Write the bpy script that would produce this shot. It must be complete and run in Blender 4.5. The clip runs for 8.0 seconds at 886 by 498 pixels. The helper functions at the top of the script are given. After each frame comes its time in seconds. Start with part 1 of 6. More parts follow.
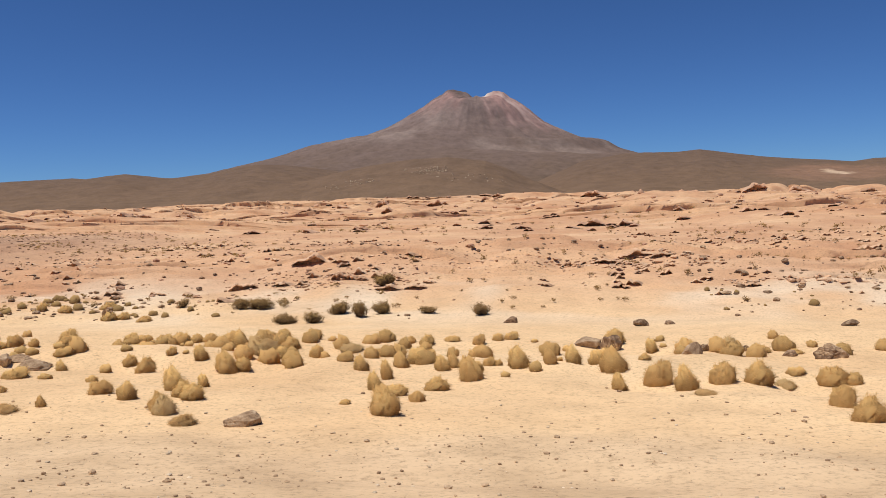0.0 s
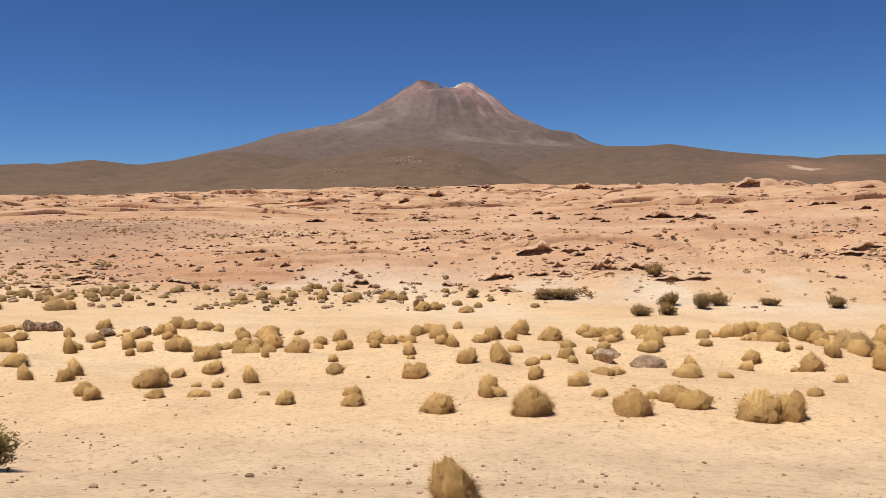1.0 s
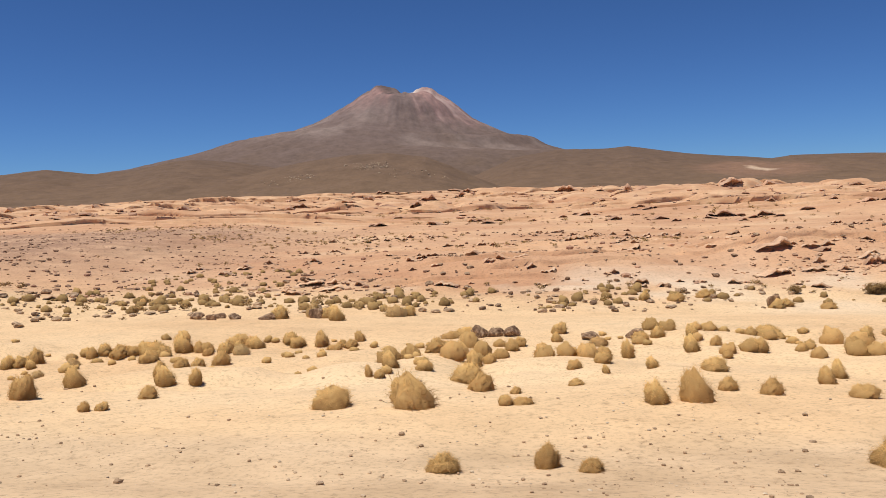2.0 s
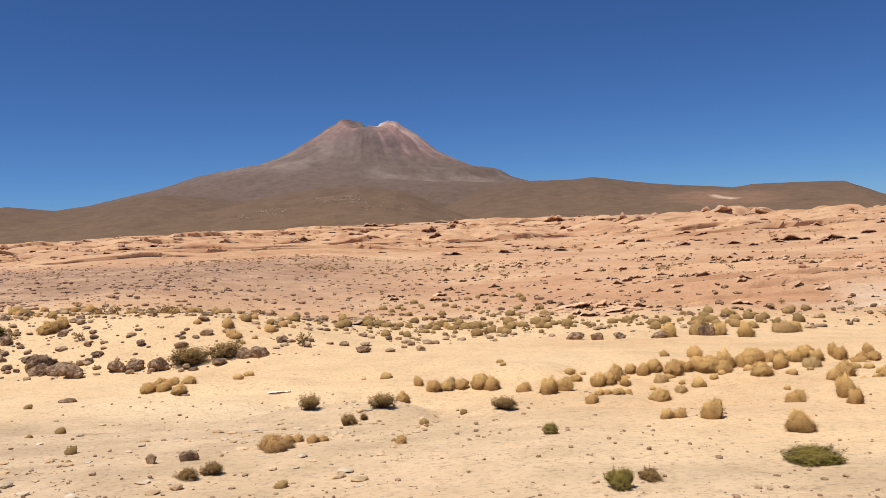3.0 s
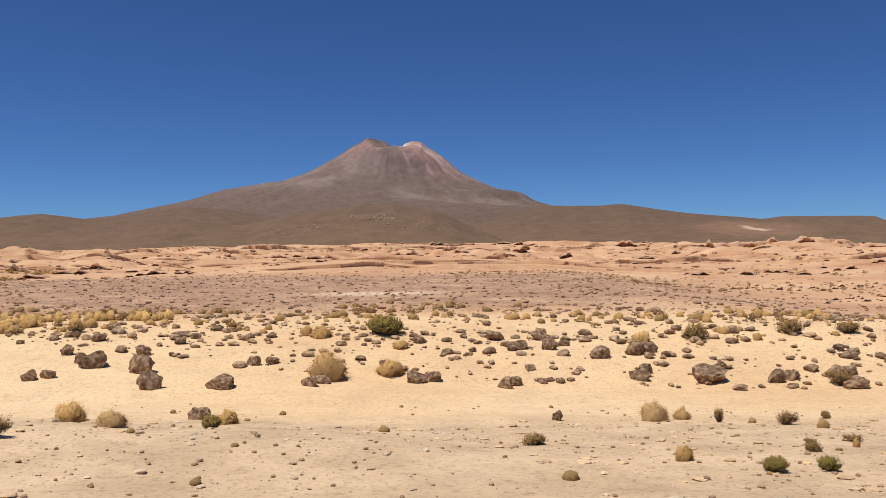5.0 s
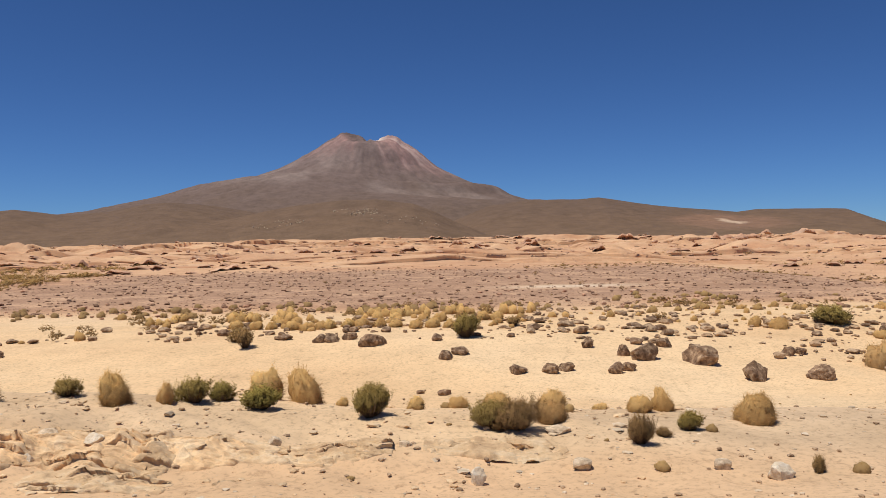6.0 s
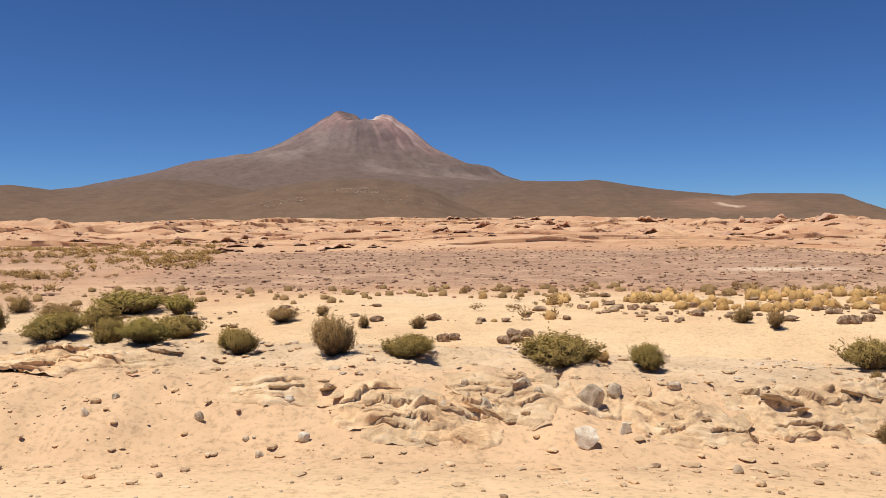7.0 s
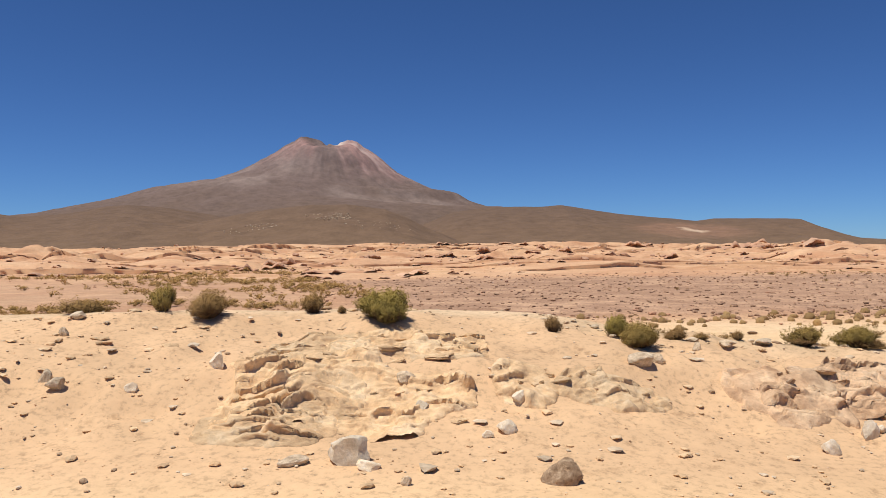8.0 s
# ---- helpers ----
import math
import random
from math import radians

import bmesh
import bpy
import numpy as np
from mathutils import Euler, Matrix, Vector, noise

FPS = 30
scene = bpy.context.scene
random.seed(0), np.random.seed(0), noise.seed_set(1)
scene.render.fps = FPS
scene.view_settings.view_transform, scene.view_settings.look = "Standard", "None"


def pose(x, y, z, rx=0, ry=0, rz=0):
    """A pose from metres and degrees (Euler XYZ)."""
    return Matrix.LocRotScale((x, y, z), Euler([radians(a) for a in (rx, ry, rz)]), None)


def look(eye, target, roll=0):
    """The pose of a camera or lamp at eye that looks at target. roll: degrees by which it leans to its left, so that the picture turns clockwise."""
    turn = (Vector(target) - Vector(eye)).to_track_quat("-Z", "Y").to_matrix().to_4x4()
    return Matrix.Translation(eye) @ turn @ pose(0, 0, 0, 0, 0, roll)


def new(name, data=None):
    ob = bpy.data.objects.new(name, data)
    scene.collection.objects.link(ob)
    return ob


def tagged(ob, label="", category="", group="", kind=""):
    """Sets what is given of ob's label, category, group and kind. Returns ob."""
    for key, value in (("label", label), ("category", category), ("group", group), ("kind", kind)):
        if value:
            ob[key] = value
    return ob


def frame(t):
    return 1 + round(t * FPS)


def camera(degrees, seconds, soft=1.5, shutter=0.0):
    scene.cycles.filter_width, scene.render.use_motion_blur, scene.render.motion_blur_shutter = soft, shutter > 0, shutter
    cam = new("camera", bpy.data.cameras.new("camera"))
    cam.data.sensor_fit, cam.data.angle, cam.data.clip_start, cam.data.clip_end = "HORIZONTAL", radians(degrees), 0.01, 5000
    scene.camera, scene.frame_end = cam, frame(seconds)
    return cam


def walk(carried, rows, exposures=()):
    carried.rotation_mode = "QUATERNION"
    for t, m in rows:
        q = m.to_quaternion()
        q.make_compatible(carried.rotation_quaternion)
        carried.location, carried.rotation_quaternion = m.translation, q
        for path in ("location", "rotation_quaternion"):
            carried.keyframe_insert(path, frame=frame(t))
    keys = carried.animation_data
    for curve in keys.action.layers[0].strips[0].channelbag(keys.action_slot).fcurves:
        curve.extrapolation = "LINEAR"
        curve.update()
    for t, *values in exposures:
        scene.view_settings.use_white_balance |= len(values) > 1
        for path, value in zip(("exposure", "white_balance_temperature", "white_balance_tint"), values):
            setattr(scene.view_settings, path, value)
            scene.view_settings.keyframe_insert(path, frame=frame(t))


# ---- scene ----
cam = camera(57.75, 8.0, soft=0.75)
PATH = [
    (0, look((-0.000, 0.000, 1.498), (-15.916, 98.529, -4.718), -1.90)),
    (0.5, look((-6.408, -0.040, 1.552), (-21.323, 98.639, -4.766), -1.19)),
    (1, look((-12.895, -0.075, 1.592), (-24.658, 98.950, -5.863), -1.11)),
    (1.5, look((-19.461, -0.105, 1.621), (-29.434, 99.018, -7.054), -1.57)),
    (1.7, look((-22.110, -0.115, 1.631), (-30.960, 99.145, -6.684), -1.65)),
    (2.8, look((-36.902, -0.156, 1.666), (-39.095, 99.764, -1.675), -2.91)),
    (3, look((-39.633, -0.161, 1.671), (-41.723, 99.768, -1.468), -2.74)),
    (3.5, look((-46.515, -0.169, 1.684), (-49.512, 99.768, -0.201), -1.85)),
    (4, look((-53.475, -0.172, 1.700), (-58.159, 99.712, 0.577), -0.70)),
    (4.5, look((-60.515, -0.169, 1.722), (-65.528, 99.704, 1.336), -0.59)),
    (6, look((-82.106, -0.129, 1.852), (-82.770, 99.862, 0.676), -1.05)),
    (6.5, look((-89.461, -0.105, 1.926), (-90.283, 99.847, -1.082), -0.91)),
    (7, look((-96.895, -0.075, 2.020), (-96.461, 99.858, -1.615), -0.36)),
    (7.5, look((-104.408, -0.040, 2.136), (-101.602, 99.907, 0.515), -0.13)),
    (8, look((-112.000, 0.000, 2.279), (-106.883, 99.868, 1.768), -0.51)),
]
walk(cam, PATH, [(0, -0.09), (1.5, -0.06), (3.0, -0.02), (3.5, -0.01), (4.0, -0.06), (4.5, -0.05), (6.0, -0.15), (6.6, 0.0), (8, 0.02)])

# ---- light: high, clear desert sun and a deep altiplano sky ----
SUN_DIR = Vector((-0.30, -0.12, 0.945)).normalized()
world = bpy.data.worlds.new("sky")
scene.world = world
world.use_nodes = True
wn = world.node_tree
sky = wn.nodes.new("ShaderNodeTexSky")
sky.sky_type, sky.sun_disc = "NISHITA", False
sky.sun_elevation = math.asin(SUN_DIR.z)
sky.sun_rotation = math.atan2(SUN_DIR.x, SUN_DIR.y)
sky.altitude, sky.air_density, sky.dust_density, sky.ozone_density = 3700.0, 0.9, 0.15, 2.5
deep = wn.nodes.new("ShaderNodeMix")
deep.data_type, deep.blend_type = "RGBA", "MULTIPLY"
deep.inputs[0].default_value = 1.0
deep.inputs[7].default_value = (0.52, 0.82, 1.24, 1)
wn.links.new(sky.outputs["Color"], deep.inputs[6])
wn.links.new(deep.outputs[2], wn.nodes["Background"].inputs["Color"])
wn.nodes["Background"].inputs["Strength"].default_value = 0.068

sun_data = bpy.data.lights.new("sun", "SUN")
sun_data.energy, sun_data.angle, sun_data.color = 4.6, radians(0.53), (1.0, 0.94, 0.84)
sun = new("sun", sun_data)
sun.matrix_world = look((0, 0, 60), Vector((0, 0, 60)) - SUN_DIR)

# ---- materials ----
def material(name, rough=0.9):
    m = bpy.data.materials.new(name)
    m.use_nodes = True
    b = m.node_tree.nodes["Principled BSDF"]
    b.inputs["Roughness"].default_value = rough
    b.inputs["Specular IOR Level"].default_value = 0.2
    return m, m.node_tree, b


def node(t, kind, **inputs):
    n = t.nodes.new(kind)
    for k, v in inputs.items():
        n.inputs[k.replace("_", " ")].default_value = v
    return n


def noise_tex(t, vec, scale, detail=4.0, rough=0.55):
    n = node(t, "ShaderNodeTexNoise", Scale=scale, Detail=detail, Roughness=rough)
    t.links.new(vec, n.inputs["Vector"])
    return n.outputs["Fac"]


def ramp(t, fac, stops):
    r = t.nodes.new("ShaderNodeValToRGB")
    el = r.color_ramp.elements
    while len(el) < len(stops):
        el.new(0.5)
    for e, (p, c) in zip(el, stops):
        e.position = p
        e.color = (*c, 1) if len(c) == 3 else c
    t.links.new(fac, r.inputs["Fac"])
    return r.outputs["Color"]


def mix(t, fac, a, b, blend="MIX"):
    m = t.nodes.new("ShaderNodeMix")
    m.data_type, m.blend_type = "RGBA", blend
    for v, sock in ((fac, m.inputs[0]), (a, m.inputs[6]), (b, m.inputs[7])):
        if isinstance(v, (int, float)):
            sock.default_value = v
        elif isinstance(v, tuple):
            sock.default_value = (*v, 1)
        else:
            t.links.new(v, sock)
    return m.outputs[2]


def grey(v):
    return (v, v, v)


def bump(t, b, height, strength, distance):
    n = node(t, "ShaderNodeBump", Strength=strength, Distance=distance)
    t.links.new(height, n.inputs["Height"])
    t.links.new(n.outputs["Normal"], b.inputs["Normal"])


def position(t):
    return t.nodes.new("ShaderNodeNewGeometry").outputs["Position"]


def object_coords(t):
    return t.nodes.new("ShaderNodeTexCoord").outputs["Object"]


def attribute(t, name):
    a = t.nodes.new("ShaderNodeAttribute")
    a.attribute_name = name
    return a.outputs["Fac"]


def ground_material():
    m, t, b = material("desert_ground", 0.95)
    p = position(t)
    wide = noise_tex(t, p, 0.11, 5)
    mid = noise_tex(t, p, 0.9, 5)
    fine = noise_tex(t, p, 14.0, 4, 0.7)
    sand = ramp(t, wide, [(0.3, (0.66, 0.44, 0.245)), (0.52, (0.735, 0.517, 0.30)), (0.75, (0.76, 0.57, 0.358))])
    pink = ramp(t, wide, [(0.25, (0.50, 0.285, 0.17)), (0.5, (0.60, 0.364, 0.216)), (0.75, (0.675, 0.456, 0.284))])
    pink = mix(t, 0.8, pink, ramp(t, noise_tex(t, p, 0.045, 6, 0.65), [(0.35, (0.80, 0.66, 0.60)), (0.52, grey(1.0)), (0.68, (1.12, 1.10, 1.02))]), "MULTIPLY")
    stony = ramp(t, noise_tex(t, p, 0.35, 6, 0.65), [(0.3, (0.29, 0.172, 0.108)), (0.5, (0.39, 0.240, 0.155)), (0.68, (0.55, 0.355, 0.225))])
    pale = (0.74, 0.62, 0.47)
    gravel = ramp(t, mid, [(0.3, (0.49, 0.35, 0.222)), (0.7, (0.63, 0.465, 0.305))])
    col = mix(t, attribute(t, "pink"), sand, pink)
    col = mix(t, attribute(t, "gravel"), col, gravel)
    col = mix(t, attribute(t, "pale"), col, pale)
    cobble = node(t, "ShaderNodeTexVoronoi", Scale=6.0, Randomness=1.0)
    t.links.new(p, cobble.inputs["Vector"])
    stony = mix(t, 1.0, stony, ramp(t, cobble.outputs["Distance"], [(0.12, grey(0.58)), (0.30, grey(0.95)), (0.62, grey(1.1))]), "MULTIPLY")
    col = mix(t, attribute(t, "bank"), col, (0.635, 0.42, 0.245))
    col = mix(t, attribute(t, "stony"), col, stony)
    col = mix(t, attribute(t, "far"), col, (0.135, 0.093, 0.066))
    speck = ramp(t, fine, [(0.34, grey(0.66)), (0.47, grey(1.0)), (0.7, grey(1.08))])
    col = mix(t, 0.75, col, speck, "MULTIPLY")
    # fields of grit and small dark chips
    grit = noise_tex(t, p, 5.0, 6, 0.75)
    col = mix(t, 0.8, col, ramp(t, grit, [(0.30, (0.62, 0.58, 0.55)), (0.44, grey(1.0)), (0.72, grey(1.07))]), "MULTIPLY")
    cells = node(t, "ShaderNodeTexVoronoi", Scale=9.0, Randomness=1.0)
    t.links.new(p, cells.inputs["Vector"])
    chip = ramp(t, cells.outputs["Distance"], [(0.10, grey(0.55)), (0.19, grey(1.0))])
    where = ramp(t, noise_tex(t, p, 0.45, 4), [(0.46, grey(0.0)), (0.62, grey(1.0))])
    col = mix(t, where, col, mix(t, 1.0, col, chip, "MULTIPLY"))
    blotch = ramp(t, mid, [(0.3, grey(0.88)), (0.6, grey(1.03))])
    col = mix(t, 0.8, col, blotch, "MULTIPLY")
    t.links.new(col, b.inputs["Base Color"])
    h = mix(t, 0.35, mid, fine)
    bump(t, b, mix(t, 0.4, h, grit), 0.45, 0.045)
    return m


def rock_material(name, dark, main, light, scale=5.0, strength=0.6):
    m, t, b = material(name, 0.9)
    p = object_coords(t)
    info = t.nodes.new("ShaderNodeObjectInfo")
    isl = t.nodes.new("ShaderNodeNewGeometry")
    shift = t.nodes.new("ShaderNodeVectorMath")
    shift.operation = "ADD"
    t.links.new(p, shift.inputs[0])
    t.links.new(info.outputs["Location"], shift.inputs[1])
    p = shift.outputs[0]
    n1 = noise_tex(t, p, scale, 6, 0.65)
    n2 = noise_tex(t, p, scale * 5, 5, 0.7)
    col = ramp(t, n1, [(0.36, dark), (0.5, main), (0.64, light)])
    col = mix(t, 0.75, col, ramp(t, n2, [(0.3, grey(0.72)), (0.52, grey(1.0)), (0.72, grey(1.12))]), "MULTIPLY")
    r = t.nodes.new("ShaderNodeMath")
    r.operation = "ADD"
    t.links.new(info.outputs["Random"], r.inputs[0])
    t.links.new(isl.outputs["Random Per Island"], r.inputs[1])
    w = t.nodes.new("ShaderNodeMath")
    w.operation = "FRACT"
    t.links.new(r.outputs[0], w.inputs[0])
    col = mix(t, 0.8, col, ramp(t, w.outputs[0], [(0.0, grey(0.80)), (0.5, grey(1.0)), (1.0, (1.16, 1.11, 1.05))]), "MULTIPLY")
    t.links.new(col, b.inputs["Base Color"])
    bump(t, b, mix(t, 0.5, n1, n2), strength, 0.05)
    return m


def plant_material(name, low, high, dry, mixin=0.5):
    """Colour runs from low to high by a point attribute; on grass, low also holds the painted shade of the lower sides.
    It varies from plant to plant and blade to blade.
    """
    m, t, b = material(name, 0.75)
    col = ramp(t, attribute(t, "tip_shade"), [(0.0, low), (0.75, high)])
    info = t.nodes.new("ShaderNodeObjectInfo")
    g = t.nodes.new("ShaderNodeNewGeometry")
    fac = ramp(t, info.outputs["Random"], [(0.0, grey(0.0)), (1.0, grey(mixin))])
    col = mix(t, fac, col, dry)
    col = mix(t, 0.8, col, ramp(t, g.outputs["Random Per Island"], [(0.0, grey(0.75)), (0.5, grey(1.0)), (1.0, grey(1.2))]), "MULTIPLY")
    t.links.new(col, b.inputs["Base Color"])
    b.inputs["Specular IOR Level"].default_value = 0.1
    thin = t.nodes.new("ShaderNodeBsdfTranslucent")
    t.links.new(col, thin.inputs["Color"])
    both = t.nodes.new("ShaderNodeMixShader")
    both.inputs[0].default_value = 0.35
    t.links.new(b.outputs[0], both.inputs[1])
    t.links.new(thin.outputs[0], both.inputs[2])
    t.links.new(both.outputs[0], t.nodes["Material Output"].inputs["Surface"])
    return m


def mountain_material(name, low, mid_c, high, red, pale, z0, z1, scree=1.0):
    m, t, b = material(name, 0.95)
    p = position(t)
    sep = t.nodes.new("ShaderNodeSeparateXYZ")
    t.links.new(p, sep.inputs[0])
    mr = node(t, "ShaderNodeMapRange", From_Min=z0, From_Max=z1)
    n0 = noise_tex(t, p, 0.006, 5)
    j = t.nodes.new("ShaderNodeMath")
    j.operation = "MULTIPLY_ADD"
    t.links.new(n0, j.inputs[0])
    j.inputs[1].default_value = (z1 - z0) * 0.5
    t.links.new(sep.outputs["Z"], j.inputs[2])
    t.links.new(j.outputs[0], mr.inputs["Value"])
    col = ramp(t, mr.outputs["Result"], [(0.2, low), (0.5, mid_c), (0.95, high)])
    col = mix(t, attribute(t, "red"), col, red)
    col = mix(t, attribute(t, "pale"), col, pale)
    col = mix(t, attribute(t, "dark"), col, (0.085, 0.060, 0.052))
    n1 = noise_tex(t, p, 0.03, 6, 0.7)
    n2 = noise_tex(t, p, 0.25, 4, 0.7)
    col = mix(t, 0.8, col, ramp(t, n1, [(0.3, grey(0.72)), (0.55, grey(1.05)), (0.75, grey(1.25))]), "MULTIPLY")
    col = mix(t, 0.6, col, ramp(t, n2, [(0.3, grey(0.7)), (0.6, grey(1.1))]), "MULTIPLY")
    t.links.new(col, b.inputs["Base Color"])
    bump(t, b, mix(t, 0.4, n1, n2), 0.5 * scree, 6.0)
    return m


MAT_GROUND = ground_material()
MAT_LAVA = rock_material("lava_rock", (0.125, 0.076, 0.047), (0.265, 0.170, 0.108), (0.50, 0.36, 0.23))
MAT_GREY = rock_material("grey_stone", (0.40, 0.305, 0.21), (0.575, 0.455, 0.32), (0.74, 0.61, 0.455), 3.0, 0.4)
MAT_PALE = rock_material("pale_stone", (0.62, 0.50, 0.36), (0.74, 0.62, 0.46), (0.82, 0.73, 0.60), 3.0, 0.35)
MAT_BROWN = rock_material("brown_stone", (0.27, 0.177, 0.108), (0.42, 0.288, 0.18), (0.58, 0.43, 0.29))
MAT_CRUST = rock_material("caliche_crust", (0.55, 0.37, 0.215), (0.68, 0.475, 0.28), (0.75, 0.57, 0.37), 3.0, 0.8)
MAT_BED = rock_material("bedded_crust", (0.44, 0.285, 0.175), (0.60, 0.41, 0.26), (0.72, 0.53, 0.35), 3.0, 0.8)
MAT_PINK = rock_material("pink_sandstone", (0.37, 0.205, 0.135), (0.51, 0.305, 0.20), (0.63, 0.415, 0.28), 0.5)
MAT_SWELL = rock_material("swell_crust", (0.45, 0.275, 0.175), (0.60, 0.39, 0.25), (0.69, 0.49, 0.33), 0.8)
MAT_PAVE = rock_material("pavement_stone", (0.20, 0.122, 0.080), (0.33, 0.203, 0.134), (0.49, 0.322, 0.212))
# grasses: low is dark old thatch with the shade of the lower sides painted in
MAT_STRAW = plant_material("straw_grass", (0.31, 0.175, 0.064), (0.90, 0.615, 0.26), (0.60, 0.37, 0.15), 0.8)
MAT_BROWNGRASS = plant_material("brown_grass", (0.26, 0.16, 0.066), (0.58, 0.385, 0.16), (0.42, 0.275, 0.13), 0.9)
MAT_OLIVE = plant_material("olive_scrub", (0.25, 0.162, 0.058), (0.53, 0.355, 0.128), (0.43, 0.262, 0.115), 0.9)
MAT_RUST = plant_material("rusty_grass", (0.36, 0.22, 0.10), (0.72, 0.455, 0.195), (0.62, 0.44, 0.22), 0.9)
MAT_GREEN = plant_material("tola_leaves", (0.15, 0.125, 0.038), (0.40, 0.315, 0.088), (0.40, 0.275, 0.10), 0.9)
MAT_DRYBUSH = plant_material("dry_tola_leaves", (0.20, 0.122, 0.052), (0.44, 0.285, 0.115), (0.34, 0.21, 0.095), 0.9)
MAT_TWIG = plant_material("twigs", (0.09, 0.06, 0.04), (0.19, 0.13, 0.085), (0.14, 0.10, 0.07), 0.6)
MAT_VOLCANO = mountain_material("volcano_slopes", (0.145, 0.097, 0.066), (0.160, 0.112, 0.092), (0.19, 0.138, 0.126), (0.37, 0.222, 0.20), (0.60, 0.49, 0.43), 60, 640)
MAT_HILL = mountain_material("brown_hill", (0.178, 0.114, 0.070), (0.168, 0.107, 0.068), (0.150, 0.098, 0.067), (0.26, 0.150, 0.097), (0.55, 0.40, 0.28), 0, 120)

# ---- the lie of the land ----
# GROUND BEGIN
_rng = np.random.default_rng(11)
_LAT = _rng.random((256, 256))


def vnoise(x, y):
    """Smooth value noise on a unit lattice, 0 to 1."""
    xi, yi = np.floor(x).astype(np.int64), np.floor(y).astype(np.int64)
    u, v = x - xi, y - yi
    u, v = u * u * u * (u * (6 * u - 15) + 10), v * v * v * (v * (6 * v - 15) + 10)
    a, b = _LAT[xi % 256, yi % 256], _LAT[(xi + 1) % 256, yi % 256]
    c, d = _LAT[xi % 256, (yi + 1) % 256], _LAT[(xi + 1) % 256, (yi + 1) % 256]
    return (a * (1 - u) + b * u) * (1 - v) + (c * (1 - u) + d * u) * v


def fbm(x, y, size, octaves=4, gain=0.5):
    """Summed noise about zero, roughly -1 to 1."""
    s, amp, tot = 0, 1.0, 0
    for k in range(octaves):
        s = s + amp * (2 * vnoise(x / size + 17.3 * k, y / size - 9.1 * k) - 1)
        tot += amp
        amp, size = amp * gain, size / 2.03
    return s / tot


def billow(x, y, size):
    """Rounded swells with creases between them, 0 to 1."""
    return np.abs(2 * vnoise(x / size + 5.3, y / size + 2.7) - 1)


def step(a, b, v):
    q = np.clip((v - a) / (b - a), 0, 1)
    return q * q * (3 - 2 * q)


def scarps(y, lines, warp, height):
    """Beds of rock that tilt away from the road: each begins with a steep broken face and slopes down behind it. Returns the rise and the overhang."""
    f = lines * np.log(np.maximum(y, 1.0)) + warp
    f = f - np.floor(f)
    face = step(0.0, 0.055, f)
    return height * face * (1 - f), np.minimum(0.085 * y / lines, 1.5 * height + 0.05 * y / lines) * face * (1 - step(0.055, 0.5, f)) * step(0.05, 0.3, height)


def rock_beds(x, y):
    """The bedded rock of the plateau and of the swell beyond the wash."""
    zone = step(92, 112, y) * (1 - step(430, 500, y))
    high = (0.40 + 0.0042 * y) * zone
    u = x * 0.5
    a = scarps(y, 10, 1.3 * fbm(u, y, 60, 3) + 0.35 * fbm(u, y, 9, 3), high * np.clip(0.25 + 2.2 * fbm(u + 400, y * 1.4, 26, 3), 0, 1.2))
    b = scarps(y, 24, 1.6 * fbm(u + 70, y, 45, 3) + 0.4 * fbm(u, y, 6, 3), 0.5 * high * np.clip(0.15 + 2.2 * fbm(u + 900, y * 1.4, 14, 3), 0, 1.2))
    zone = np.exp(-(((x + 2) / 32) ** 4) - ((y - 46) / 15) ** 4)
    c = scarps(y, 13, 0.55 * fbm(u + 30, y, 9, 3) + 0.22 * fbm(u, y, 1.6, 3), 0.45 * zone * np.clip(0.1 + 2.2 * fbm(u + 90, y * 1.2, 7, 3), 0, 1.2))
    d = scarps(y, 30, 0.8 * fbm(u + 60, y, 6, 3) + 0.3 * fbm(u, y, 1.0, 2), 0.26 * zone * np.clip(2.2 * fbm(u + 190, y * 1.2, 4, 3), 0, 1.2))
    return a[0] + b[0] + c[0] + d[0], np.maximum(np.maximum(a[1], b[1]), np.maximum(c[1], d[1]))


def road_z(x):
    return np.interp(x, [-112, -97, -82, -60, -20, 0], [0.50, 0.26, 0.08, -0.06, -0.20, -0.30])


# cross-sections at right angles to the road, from its edge to the flat, and how the flat runs on from there
CUT_Y = [4.2, 5.7, 6.5, 7.3, 7.8, 9.5, 10.6, 12.5, 14.5, 17, 20, 22, 26, 34]
CUTS = {
    30: [-0.36, -0.68, -0.90, -1.02, -1.08, -1.28, -1.38, -1.55, -1.68, -1.85, -2.02, -2.18, -2.55, -2.60],
    -4: [-0.31, -0.65, -0.86, -0.97, -1.04, -1.25, -1.37, -1.54, -1.66, -1.83, -2.01, -2.16, -2.58, -2.60],
    -15: [-0.30, -0.64, -0.84, -0.93, -0.98, -1.15, -1.27, -1.47, -1.62, -1.80, -2.00, -2.15, -2.60, -2.60],
    -40: [-0.20, -0.52, -0.70, -0.82, -0.88, -1.05, -1.17, -1.39, -1.58, -1.75, -1.90, -2.00, -2.20, -2.25],
    -50: [-0.14, -0.42, -0.58, -0.70, -0.77, -0.95, -1.06, -1.30, -1.55, -1.80, -2.00, -2.05, -1.00, -1.30],
    -62: [-0.06, -0.32, -0.46, -0.57, -0.63, -0.84, -0.96, -1.20, -1.42, -1.72, -1.90, -1.45, -0.88, -1.05],
    -82: [0.08, -0.12, -0.28, -0.36, -0.36, -0.28, -0.42, -1.00, -1.35, -1.50, -1.05, -0.85, -0.80, -1.00],
}
